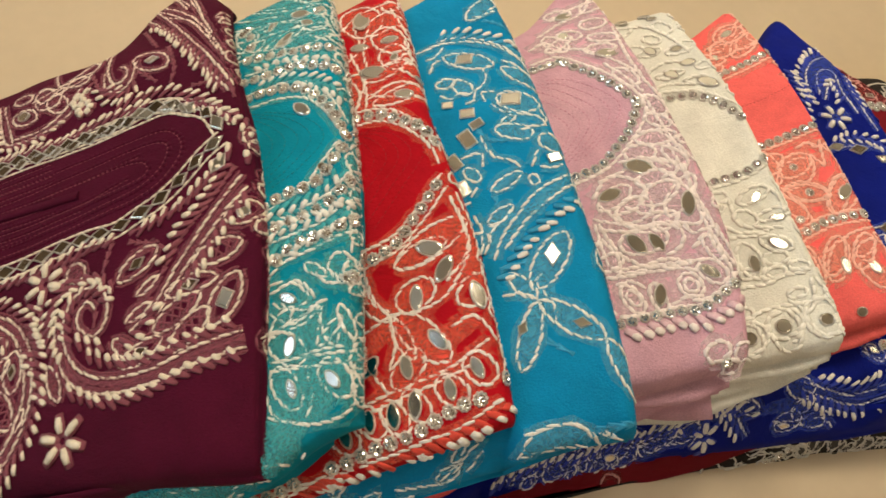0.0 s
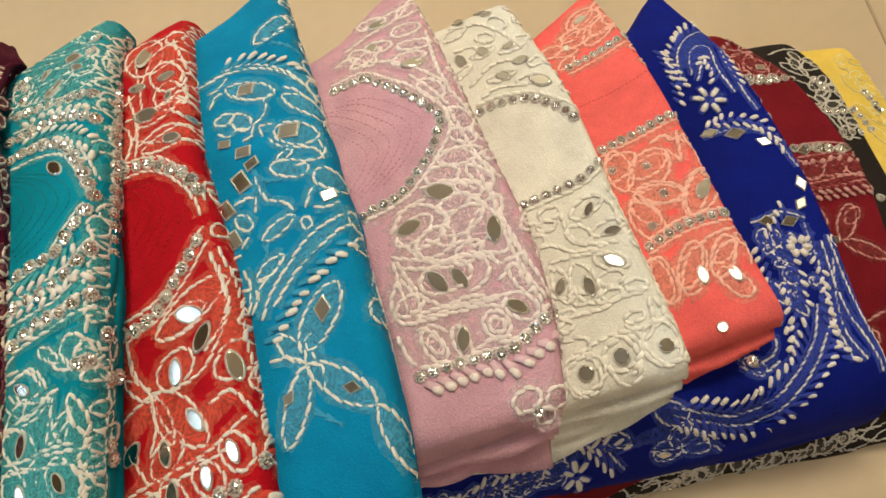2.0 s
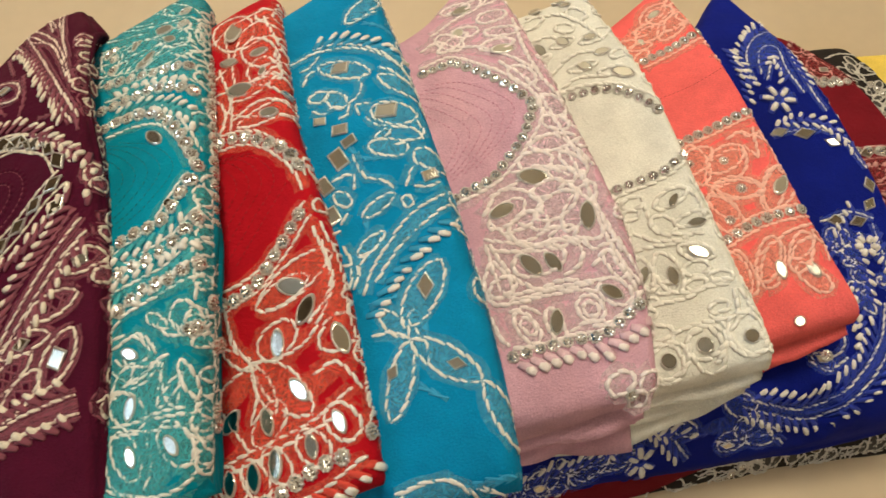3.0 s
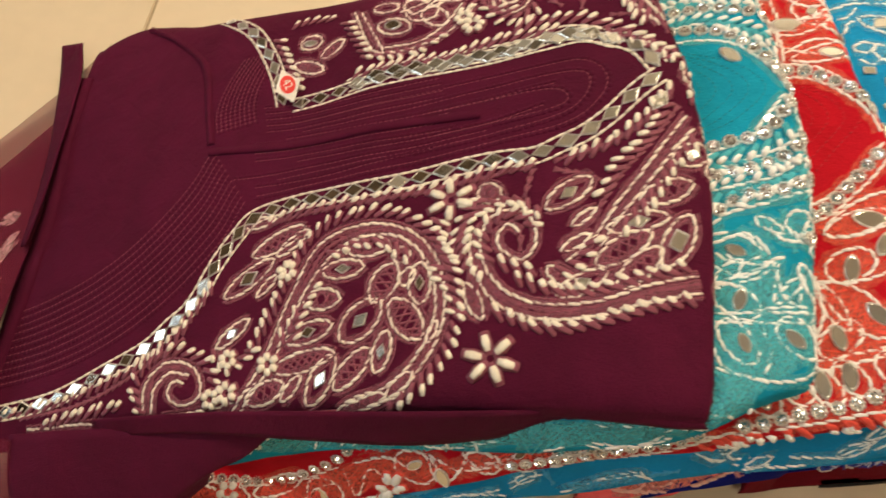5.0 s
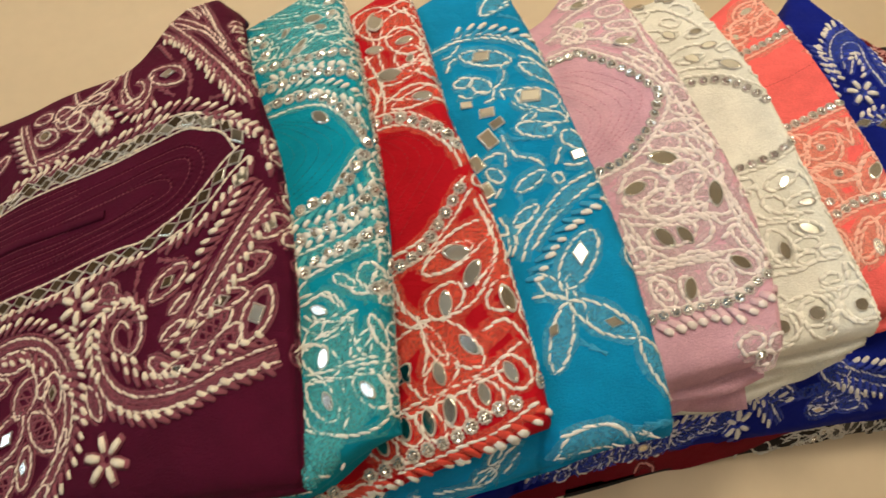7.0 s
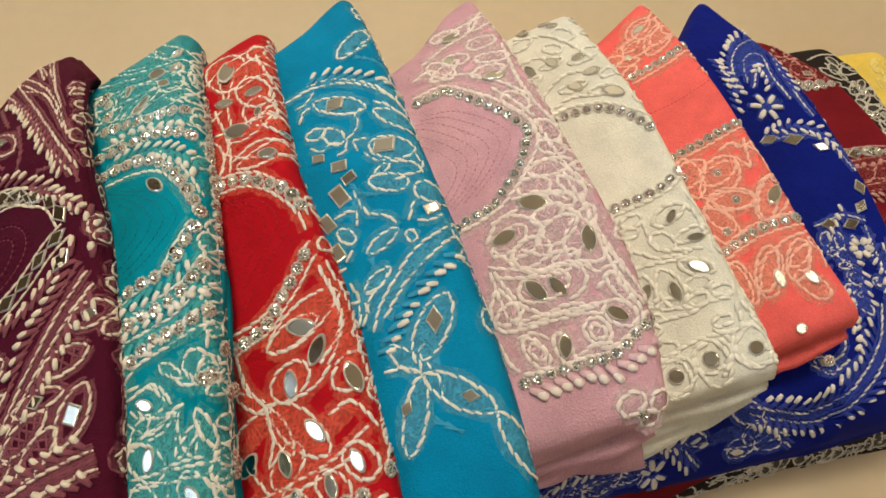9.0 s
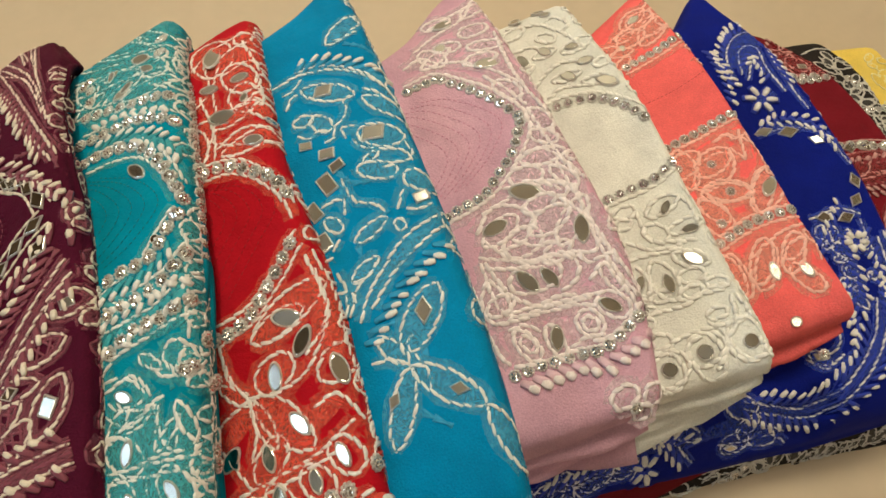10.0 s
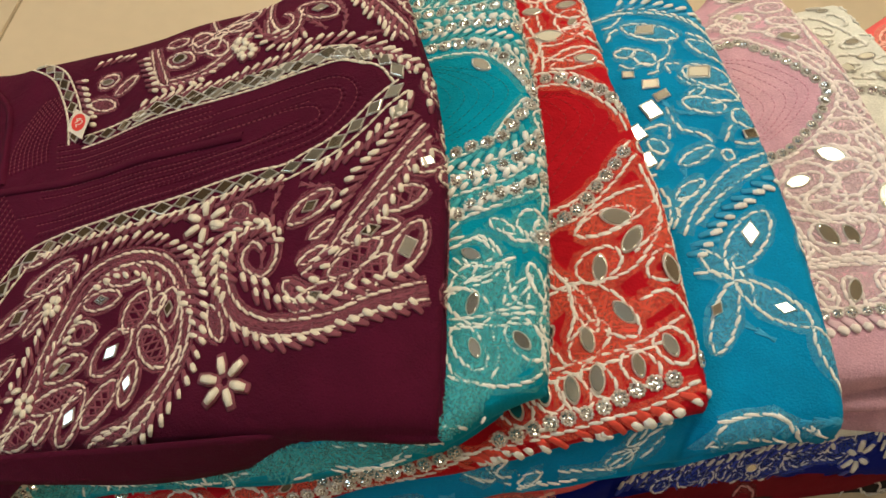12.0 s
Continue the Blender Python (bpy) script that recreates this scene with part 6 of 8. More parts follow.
needle = Needle(lilac, BLUSH, PINK, FINE_PINK, gauge=0.0029, pitch=0.0060, seed=5, net=NET_PINK)
needle.stones((0.0994, 0.3196), (0.1189, 0.3265), size=0.0031, step=0.0075)
needle.stones((0.1228, 0.3244), (0.138, 0.3128), (0.1559, 0.2967), (0.1668, 0.2843), size=0.0031, step=0.0075)
needle.stones((0.1675, 0.2791), (0.1597, 0.2589), (0.1455, 0.2405), (0.138, 0.2324), (0.1237, 0.2269), (0.1165, 0.2224), size=0.0031, step=0.0075)
needle.stones((0.1452, 0.1255), (0.1583, 0.1288), (0.1695, 0.1302), (0.1806, 0.1322), (0.1932, 0.1331), (0.2031, 0.1388), (0.2117, 0.1457), (0.2222, 0.1537), size=0.0031, step=0.0075)
needle.chain((0.0973, 0.3247), (0.119, 0.3322), (0.1382, 0.3196), (0.1582, 0.3034), (0.1715, 0.2855), (0.1722, 0.2708), (0.1621, 0.2525), (0.1469, 0.2347), (0.1342, 0.2266), (0.1164, 0.2188))
needle.grains((0.1464, 0.1185), (0.1642, 0.1231), (0.1801, 0.1261), (0.1956, 0.1263), (0.212, 0.1347), (0.2209, 0.1414), side=-1)
needle.chain((0.1455, 0.1296), (0.1648, 0.1317), (0.1809, 0.1353), (0.1966, 0.1364), (0.2169, 0.1505))
needle.mirror("almond", (0.1295, 0.3818), (0.1371, 0.3867))
needle.mirror("round", (0.1251, 0.3559), (0.1292, 0.3545))
needle.mirror("almond", (0.1541, 0.3321), (0.1638, 0.334))
needle.mirror("almond", (0.164, 0.2313), (0.1745, 0.229))
needle.mirror("almond", (0.1439, 0.2121), (0.1523, 0.2153))
needle.mirror("almond", (0.193, 0.2033), (0.1927, 0.1937))
needle.mirror("almond", (0.1585, 0.1771), (0.1646, 0.1702))
needle.mirror("almond", (0.171, 0.1775), (0.1757, 0.1712))
needle.mirror("almond", (0.2018, 0.1569), (0.2084, 0.153))
needle.mirror("almond", (0.1705, 0.1429), (0.1698, 0.1348))
needle.chain((0.1374, 0.2214), (0.1517, 0.2282), (0.1729, 0.2353), (0.1897, 0.2323))
needle.chain((0.1366, 0.2053), (0.1559, 0.1883), (0.1794, 0.1915), (0.1949, 0.1825))
needle.chain((0.1325, 0.1919), (0.1441, 0.1601), (0.1737, 0.1623), (0.1995, 0.1652))
needle.chain((0.193, 0.2317), (0.1972, 0.2062), (0.2071, 0.1773), (0.2183, 0.1604))
needle.chain((0.1843, 0.2486), (0.2029, 0.1982), (0.2221, 0.1586))
needle.edge_work(0.13, 0.42, 34)
needle.leaf((0.1361, 0.2018), (0.1575, 0.2177), 0.5, 'blot')
needle.chain((0.1331, 0.2092), (0.1424, 0.2242), (0.1595, 0.2228), (0.1672, 0.2123), (0.1597, 0.2014), (0.1443, 0.197))
needle.leaf((0.1633, 0.2043), (0.1878, 0.2181), 0.5, 'blot')
needle.leaf((0.161, 0.2189), (0.1818, 0.2262), 0.45, 'blot')
needle.oval((0.1477, 0.1965), (0.17, 0.2049), 0.7, 'blot')
needle.leaf((0.1791, 0.1951), (0.1982, 0.2234), 0.42, 'blot')
needle.chain((0.1834, 0.2257), (0.1939, 0.2134), (0.2034, 0.1946), (0.2098, 0.1801))
needle.chain((0.1786, 0.2285), (0.1909, 0.2168), (0.1998, 0.2057))
needle.chain((0.1837, 0.191), (0.198, 0.1887), (0.2021, 0.1967))
needle.chain((0.1323, 0.1955), (0.149, 0.1913), (0.1654, 0.1885), (0.1787, 0.19), (0.1879, 0.1837), (0.1854, 0.174), (0.1769, 0.1686))
needle.chain((0.1353, 0.1882), (0.1503, 0.1859), (0.1684, 0.1847))
needle.oval((0.148, 0.1762), (0.178, 0.1817), 0.55, 'blot')
needle.chain((0.1493, 0.1695), (0.1603, 0.1628), (0.1734, 0.1658), (0.1846, 0.1658))
needle.chain((0.135, 0.1814), (0.131, 0.1685), (0.1353, 0.1565), (0.1468, 0.1567), (0.146, 0.1699), (0.1366, 0.1813))
needle.oval((0.1339, 0.1615), (0.1493, 0.1695), 0.6, 'blot')
needle.chain((0.147, 0.16), (0.1635, 0.1624), (0.1762, 0.1607), (0.1924, 0.1633))
needle.chain((0.1451, 0.1554), (0.1631, 0.1577), (0.1825, 0.1597), (0.195, 0.158))
needle.oval((0.148, 0.1501), (0.1597, 0.1327), 0.5, 'blot')
needle.oval((0.151, 0.1467), (0.1584, 0.1368), 0.5)
needle.oval((0.1658, 0.1508), (0.1737, 0.131), 0.4)
needle.oval((0.1836, 0.1548), (0.195, 0.1423), 0.8, 'blot')
needle.oval((0.1865, 0.1518), (0.193, 0.1446), 0.8)
needle.oval((0.1955, 0.1628), (0.2115, 0.1513), 0.7, 'blot')
needle.chain((0.1933, 0.1728), (0.2021, 0.1814), (0.2061, 0.1742), (0.2141, 0.1604), (0.2162, 0.1508))
needle.chain((0.1332, 0.1487), (0.1376, 0.1387), (0.1436, 0.1318))
needle.chain((0.1624, 0.1483), (0.1531, 0.1528), (0.1448, 0.1505))
needle.chain((0.1899, 0.1382), (0.1994, 0.1401), (0.2111, 0.1481), (0.2188, 0.1575))
needle.chain((0.1773, 0.1366), (0.1871, 0.1415), (0.1964, 0.141))
needle.leaf((0.1686, 0.1863), (0.1859, 0.1973), 0.5, 'blot')
needle.chain((0.1885, 0.1903), (0.1942, 0.1826), (0.2008, 0.1848), (0.209, 0.1868))
needle.chain((0.1355, 0.1916), (0.1416, 0.1805), (0.1462, 0.1732))
needle.chain((0.1531, 0.2027), (0.1661, 0.1969), (0.1761, 0.1987))
needle.oval((0.2005, 0.1815), (0.2097, 0.164), 0.4, 'blot')
needle.oval((0.1145, 0.3813), (0.1355, 0.3886), 0.5, 'blot')
needle.oval((0.1392, 0.3656), (0.1597, 0.3724), 0.6, 'blot')
needle.oval((0.1107, 0.3556), (0.1267, 0.339), 0.6, 'blot')
needle.leaf((0.1384, 0.3353), (0.1618, 0.3402), 0.5, 'blot')
needle.oval((0.1209, 0.3555), (0.139, 0.356), 0.6)
needle.chain((0.0987, 0.3413), (0.1107, 0.3496), (0.1228, 0.3414), (0.1385, 0.3378), (0.1571, 0.3244), (0.1711, 0.3099))
needle.chain((0.1066, 0.3571), (0.1229, 0.371), (0.1438, 0.3853), (0.1529, 0.4052))
needle.chain((0.1187, 0.3797), (0.1399, 0.3947), (0.1612, 0.404))
needle.leaf((0.1438, 0.3853), (0.1635, 0.4082), 0.4, 'blot')
needle.chain((0.1633, 0.3646), (0.1671, 0.3326), (0.1743, 0.304), (0.1867, 0.2811))
needle.chain((0.1494, 0.3205), (0.1617, 0.3075), (0.1732, 0.2909))
needle.oval((0.1565, 0.3135), (0.1702, 0.2981), 0.6, 'blot')
needle.oval((0.1428, 0.3514), (0.1664, 0.3509), 0.4, 'blot')
needle.leaf((0.1108, 0.3378), (0.131, 0.3553), 0.35, 'blot')
needle.oval((0.1729, 0.2867), (0.1858, 0.2717), 0.6, 'blot')
needle.oval((0.1717, 0.2703), (0.1885, 0.2629), 0.5, 'blot')
needle.leaf((0.1633, 0.2518), (0.1912, 0.2547), 0.4, 'blot')
needle.chain((0.167, 0.2552), (0.1778, 0.2591), (0.1904, 0.2468), (0.1993, 0.2342))
needle.oval((0.1557, 0.2419), (0.1763, 0.2418), 0.6, 'blot')
needle.leaf((0.18, 0.2451), (0.1956, 0.231), 0.4, 'blot')
needle.chain((0.1518, 0.2353), (0.1692, 0.2377), (0.1854, 0.2291))
needle.chain((0.1731, 0.2886), (0.1803, 0.2688), (0.1874, 0.2514), (0.1959, 0.2345))
needle.oval((0.1724, 0.235), (0.1885, 0.2267), 0.5, 'blot')
needle.oval((0.1945, 0.1035), (0.2085, 0.1100), 0.7)
needle.oval((0.2125, 0.1035), (0.2235, 0.1110), 0.7)
needle.oval((0.2060, 0.0985), (0.2170, 0.1000), 0.6)
needle.stones((0.2075, 0.1010), size=0.0031)
needle.tucks((0.1074, 0.3080), (0.1264, 0.3060), (0.1553, 0.2840), (0.1480, 0.2620), (0.1290, 0.2410), count=6, shift=(-0.0072, -0.0034))
needle.finish()

needle = Needle(white, CREAM, WHITE, None, gauge=0.0030, pitch=0.0062, seed=6)
needle.stones((0.1989, 0.3162), (0.213, 0.3184), (0.2321, 0.3162), (0.2492, 0.3032), (0.2579, 0.2921), size=0.0031, step=0.0075)
needle.stones((0.2118, 0.2352), (0.2341, 0.2409), (0.2558, 0.2462), (0.2677, 0.2555), size=0.0031, step=0.0075)
needle.chain((0.1967, 0.3219), (0.2136, 0.3241), (0.2345, 0.3201), (0.2533, 0.3063), (0.2631, 0.2999))
needle.chain((0.2131, 0.2308), (0.2354, 0.2366), (0.2569, 0.2419), (0.2687, 0.2502))
needle.mirror("almond", (0.2118, 0.4038), (0.2164, 0.4033))
needle.mirror("almond", (0.1905, 0.408), (0.1942, 0.4009))
needle.mirror("almond", (0.206, 0.3681), (0.2104, 0.3627))
needle.mirror("almond", (0.2242, 0.3656), (0.2295, 0.3656))
needle.mirror("almond", (0.1898, 0.3652), (0.1934, 0.358))
needle.mirror("almond", (0.2303, 0.3495), (0.2369, 0.3489))
needle.mirror("almond", (0.2174, 0.3408), (0.2228, 0.3356))
needle.mirror("almond", (0.2411, 0.3274), (0.2488, 0.3225))
needle.mirror("almond", (0.2581, 0.2247), (0.261, 0.2296))
needle.mirror("almond", (0.2689, 0.2077), (0.2748, 0.2077))
needle.mirror("almond", (0.2673, 0.1889), (0.2737, 0.1845))
needle.mirror("almond", (0.2519, 0.1764), (0.2533, 0.1691))
needle.mirror("almond", (0.2356, 0.1798), (0.238, 0.1857))
needle.mirror("round", (0.2643, 0.1323), (0.2697, 0.1313))
needle.mirror("round", (0.2442, 0.1259), (0.2495, 0.125))
needle.mirror("round", (0.2881, 0.1344), (0.2927, 0.1336))
needle.mirror("almond", (0.2955, 0.2043), (0.3002, 0.2097))
needle.oval((0.2555, 0.1279), (0.2738, 0.1394), 0.8)
needle.oval((0.2353, 0.118), (0.253, 0.1333), 0.8)
needle.oval((0.2796, 0.1269), (0.3003, 0.1457), 0.8)
needle.chain((0.2355, 0.1346), (0.2559, 0.1445), (0.2778, 0.1469), (0.3, 0.1526))
needle.chain((0.2307, 0.1354), (0.2321, 0.1185), (0.2278, 0.1092))
needle.chain((0.2151, 0.1985), (0.23, 0.2066), (0.2464, 0.1993), (0.2629, 0.199))
needle.chain((0.2685, 0.2394), (0.2842, 0.1975), (0.2986, 0.1458))
needle.leaf((0.2334, 0.191), (0.2394, 0.1684), 0.4)
needle.edge_work(0.125, 0.24, 14)
needle.edge_work(0.31, 0.41, 12)
needle.oval((0.228, 0.2262), (0.2406, 0.2289), 0.7)
needle.oval((0.2254, 0.219), (0.2378, 0.2202), 0.6)
needle.oval((0.219, 0.209), (0.2299, 0.2123), 0.7)
needle.chain((0.2113, 0.2203), (0.2206, 0.2238), (0.2291, 0.2202))
needle.leaf((0.2466, 0.2217), (0.2663, 0.2316), 0.5)
needle.oval((0.2441, 0.2148), (0.2561, 0.2043), 0.7)
needle.chain((0.2403, 0.2271), (0.2464, 0.2066), (0.2591, 0.2019), (0.2716, 0.2001))
needle.chain((0.2663, 0.2316), (0.2716, 0.2226), (0.2731, 0.2108))
needle.leaf((0.2566, 0.2079), (0.2774, 0.213), 0.4)
needle.leaf((0.2564, 0.1934), (0.276, 0.1851), 0.45)
needle.leaf((0.2276, 0.1922), (0.2389, 0.172), 0.6)
needle.leaf((0.2446, 0.1922), (0.2544, 0.1655), 0.5)
needle.chain((0.2289, 0.1882), (0.2313, 0.195), (0.2417, 0.1964), (0.2518, 0.1963), (0.2617, 0.1974))
needle.oval((0.2417, 0.168), (0.252, 0.1712), 0.6)
needle.oval((0.2577, 0.1787), (0.2721, 0.179), 0.6)
needle.chain((0.2544, 0.1655), (0.264, 0.1652), (0.2738, 0.1698), (0.283, 0.1695))
needle.chain((0.2326, 0.1594), (0.2442, 0.1607), (0.2571, 0.1614), (0.2671, 0.1661), (0.2796, 0.1669))
needle.oval((0.2579, 0.1681), (0.2693, 0.1709), 0.6)
needle.oval((0.271, 0.1722), (0.2832, 0.1712), 0.6)
needle.oval((0.2328, 0.1612), (0.2427, 0.1626), 0.6)
needle.oval((0.2685, 0.1524), (0.2796, 0.1552), 0.6)
needle.oval((0.2382, 0.1378), (0.2465, 0.1134), 0.7)
needle.oval((0.2612, 0.1438), (0.2683, 0.1164), 0.6)
needle.oval((0.2814, 0.148), (0.2915, 0.1252), 0.7)
needle.chain((0.2327, 0.1456), (0.2425, 0.1471), (0.2484, 0.1427), (0.2458, 0.1333))
needle.chain((0.268, 0.1491), (0.2759, 0.1408), (0.2742, 0.1281), (0.2689, 0.1211))
needle.chain((0.2821, 0.163), (0.2833, 0.1495), (0.2803, 0.14))
needle.chain((0.2851, 0.1624), (0.2916, 0.1517), (0.299, 0.1389))
needle.chain((0.2333, 0.122), (0.2358, 0.1151), (0.2419, 0.1126))
needle.oval((0.2318, 0.1527), (0.2404, 0.1562), 0.7)
needle.leaf((0.1774, 0.3908), (0.1955, 0.3977), 0.5)
needle.leaf((0.1968, 0.3654), (0.2137, 0.3689), 0.5)
needle.leaf((0.217, 0.3619), (0.2382, 0.3703), 0.5)
needle.leaf((0.2066, 0.3398), (0.2266, 0.3418), 0.4)
needle.leaf((0.1828, 0.3488), (0.1962, 0.3597), 0.4)
needle.oval((0.2126, 0.3981), (0.2236, 0.3846), 0.6)
needle.oval((0.2028, 0.3852), (0.2145, 0.3767), 0.6)
needle.chain((0.1827, 0.4013), (0.2039, 0.3964), (0.2193, 0.3833), (0.2328, 0.3604))
needle.chain((0.1943, 0.3392), (0.212, 0.3533), (0.2315, 0.3502))
needle.chain((0.2013, 0.3267), (0.2137, 0.3318), (0.2326, 0.3272))
needle.leaf((0.2255, 0.3322), (0.2444, 0.3299), 0.4)
needle.chain((0.185, 0.3762), (0.1978, 0.3764), (0.2091, 0.365))
needle.oval((0.2347, 0.3438), (0.2468, 0.3458), 0.6)
needle.mirror('almond', (0.2074, 0.4089), (0.2128, 0.4078))
needle.mirror('almond', (0.1686, 0.4129), (0.1699, 0.3964))
needle.mirror('almond', (0.187, 0.4147), (0.1916, 0.4032))
needle.finish()

needle = Needle(coral, PEACH, PALE_CORAL, CREASE_SHADE, gauge=0.0026, seed=7, net=NET_CORAL)
needle.stones((0.2734, 0.3645), (0.3019, 0.3782), (0.3324, 0.3977), size=0.0031, step=0.0075)
needle.stones((0.2841, 0.2855), (0.3107, 0.2963), (0.3488, 0.3129), size=0.0031, step=0.0075)
needle.stones((0.3007, 0.2072), (0.3249, 0.2193), (0.3478, 0.2238), (0.3667, 0.2268), size=0.0031, step=0.0075)
needle.chain((0.2722, 0.3575), (0.3006, 0.3712), (0.3317, 0.3892))
needle.chain((0.2819, 0.2797), (0.3096, 0.2906), (0.3496, 0.3076))
needle.chain((0.3016, 0.212), (0.3261, 0.2243), (0.3507, 0.2282))
needle.chain((0.2995, 0.2013), (0.3276, 0.2147), (0.3649, 0.2205))
needle.leaf((0.2966, 0.2486), (0.3256, 0.274), 0.55, "blot")
needle.leaf((0.2972, 0.244), (0.3304, 0.2434), 0.45, "blot")
needle.leaf((0.2957, 0.2398), (0.3102, 0.2098), 0.55, "blot")
needle.leaf((0.2937, 0.2492), (0.2904, 0.2829), 0.5, "blot")
needle.leaf((0.3318, 0.2255), (0.3542, 0.2619), 0.45, mirror="almond")
needle.stones((0.3107, 0.2671), size=0.0031, step=0.0075)
needle.stones((0.3173, 0.244), size=0.0031, step=0.0075)
needle.stones((0.2876, 0.2676), size=0.0031, step=0.0075)
needle.stones((0.3051, 0.221), size=0.0031, step=0.0075)
needle.oval((0.3186, 0.1713), (0.3314, 0.2026), 0.4, "blot")
needle.oval((0.3398, 0.1857), (0.3554, 0.1664), 0.5, "blot")
needle.oval((0.3026, 0.1987), (0.3093, 0.1671), 0.4, "blot")
needle.mirror("almond", (0.329, 0.1831), (0.3299, 0.1761))
needle.mirror("almond", (0.3486, 0.1817), (0.3511, 0.1751))
needle.mirror("round", (0.3353, 0.1498), (0.339, 0.1493))
needle.chain((0.3462, 0.3026), (0.3501, 0.2695), (0.3566, 0.2408), (0.3628, 0.2271))
needle.chain((0.3484, 0.2947), (0.3318, 0.2849), (0.3273, 0.2907))
needle.chain((0.3361, 0.2865), (0.3442, 0.2767), (0.346, 0.2616))
needle.chain((0.3266, 0.2786), (0.3338, 0.2678))
needle.chain((0.3605, 0.2186), (0.3602, 0.1867))
needle.chain((0.3157, 0.1927), (0.3408, 0.2094), (0.3676, 0.216))
needle.leaf((0.3382, 0.1898), (0.3538, 0.2035), 0.4, "blot")
needle.oval((0.2851, 0.4057), (0.3059, 0.4206), 0.6, "blot")
needle.leaf((0.29, 0.3842), (0.3166, 0.4195), 0.4, "blot")
needle.leaf((0.2647, 0.3777), (0.2832, 0.3827), 0.4, "blot")
needle.oval((0.3073, 0.4058), (0.3283, 0.4188), 0.5, "blot")
needle.oval((0.2737, 0.3918), (0.2872, 0.405), 0.5)
needle.chain((0.27, 0.396), (0.2905, 0.4109), (0.3172, 0.4431), (0.327, 0.4038))
needle.chain((0.3016, 0.4218), (0.3225, 0.4345), (0.3316, 0.4036))
needle.mirror("almond", (0.2912, 0.4143), (0.2963, 0.4176))
needle.mirror("almond", (0.3227, 0.4154), (0.3247, 0.41))
needle.mirror("round", (0.2748, 0.3849), (0.2781, 0.3841))
needle.stones((0.3541, 0.1295), size=0.0031, step=0.0075)
# no sewn rows here: dark dashes draw the shade along the pleat folds
needle.tucks((0.2712, 0.3246), (0.3021, 0.3356), (0.3352, 0.3537))
needle.tucks((0.2789, 0.2732), (0.2835, 0.2445), (0.29, 0.2088))
needle.oval((-0.0571, 0.0009), (-0.0389, 0.0085), 0.5, "blot")
needle.oval((-0.035, 0.0073), (-0.0173, 0.0167), 0.5, "blot")
needle.chain((-0.0606, -0.0018), (-0.0158, 0.0053), (0.0267, 0.0274))
needle.blot((-0.0571, 0.0009), (0.0197, 0.0248), 0.2)
needle.edge_work(0.19, 0.29, 11)
needle.edge_work(0.36, 0.45, 8)
needle.blot((0.2945, 0.2599), (0.3095, 0.2764), 0.5)
needle.leaf((0.2773, 0.2588), (0.3042, 0.2796), 0.5, 'blot')
needle.leaf((0.2983, 0.2594), (0.3252, 0.2781), 0.55, 'blot')
needle.leaf((0.2998, 0.2477), (0.3325, 0.2426), 0.5, 'blot')
needle.leaf((0.2948, 0.2417), (0.3112, 0.2217), 0.5, 'blot')
needle.oval((0.3305, 0.2254), (0.3454, 0.2584), 0.4, 'blot')
needle.chain((0.3168, 0.2843), (0.3257, 0.29), (0.3328, 0.2864))
needle.chain((0.3361, 0.293), (0.3349, 0.2787), (0.3341, 0.267))
needle.leaf((0.2996, 0.199), (0.3063, 0.1675), 0.4, 'blot')
needle.oval((0.3164, 0.1754), (0.3297, 0.2066), 0.4, 'blot')
needle.oval((0.3382, 0.1801), (0.3499, 0.208), 0.45, 'blot')
needle.leaf((0.2718, 0.3869), (0.2962, 0.4003), 0.5, 'blot')
needle.leaf((0.2795, 0.4054), (0.3013, 0.4266), 0.45, 'blot')
needle.leaf((0.2529, 0.3787), (0.2718, 0.3869), 0.5, 'blot')
needle.chain((0.3057, 0.4255), (0.3099, 0.4029), (0.3244, 0.4004))
needle.leaf((0.295, 0.3939), (0.3188, 0.4158), 0.4, 'blot')
needle.leaf((0.2658, 0.3636), (0.2787, 0.3759), 0.4, 'blot')
needle.chain((0.2896, 0.3886), (0.3044, 0.3976), (0.3217, 0.4081))
needle.blot((0.258, 0.3836), (0.3211, 0.4154), 0.4)
needle.finish()

needle = Needle(royal, SNOW, MID_BLUE, None, gauge=0.0019, pitch=0.0055, halo=True, seed=8, net=NET_ROYAL)
needle.mirror("diamond", (0.3772, 0.3094), (0.385, 0.3111))
needle.mirror("diamond", (0.3966, 0.3075), (0.4057, 0.3083))
needle.mirror("diamond", (0.4164, 0.2986), (0.4225, 0.2955))
needle.mirror("diamond", (0.4015, 0.2335), (0.4094, 0.2337))
needle.mirror("diamond", (0.4176, 0.2319), (0.4251, 0.2339))
needle.mirror("diamond", (0.4339, 0.2609), (0.4348, 0.2537))
needle.mirror("diamond", (0.4294, 0.2449), (0.4339, 0.2505))
needle.chain((0.3722, 0.3064), (0.3976, 0.3116), (0.4222, 0.3042), (0.4361, 0.2754))
needle.chain((0.3908, 0.2326), (0.4135, 0.2396), (0.4291, 0.2335))
needle.flower((0.3842, 0.3392), (0.3983, 0.3362))
needle.flower((0.4187, 0.2125), (0.4285, 0.2115))
needle.chain((0.3667, 0.361), (0.3722, 0.3919), (0.3899, 0.4116), (0.4102, 0.4132), (0.4064, 0.3807), (0.4118, 0.3502), (0.4197, 0.3279))
needle.chain((0.3768, 0.3654), (0.3803, 0.3873), (0.3902, 0.3967), (0.3984, 0.3923), (0.3984, 0.3689), (0.406, 0.3453))
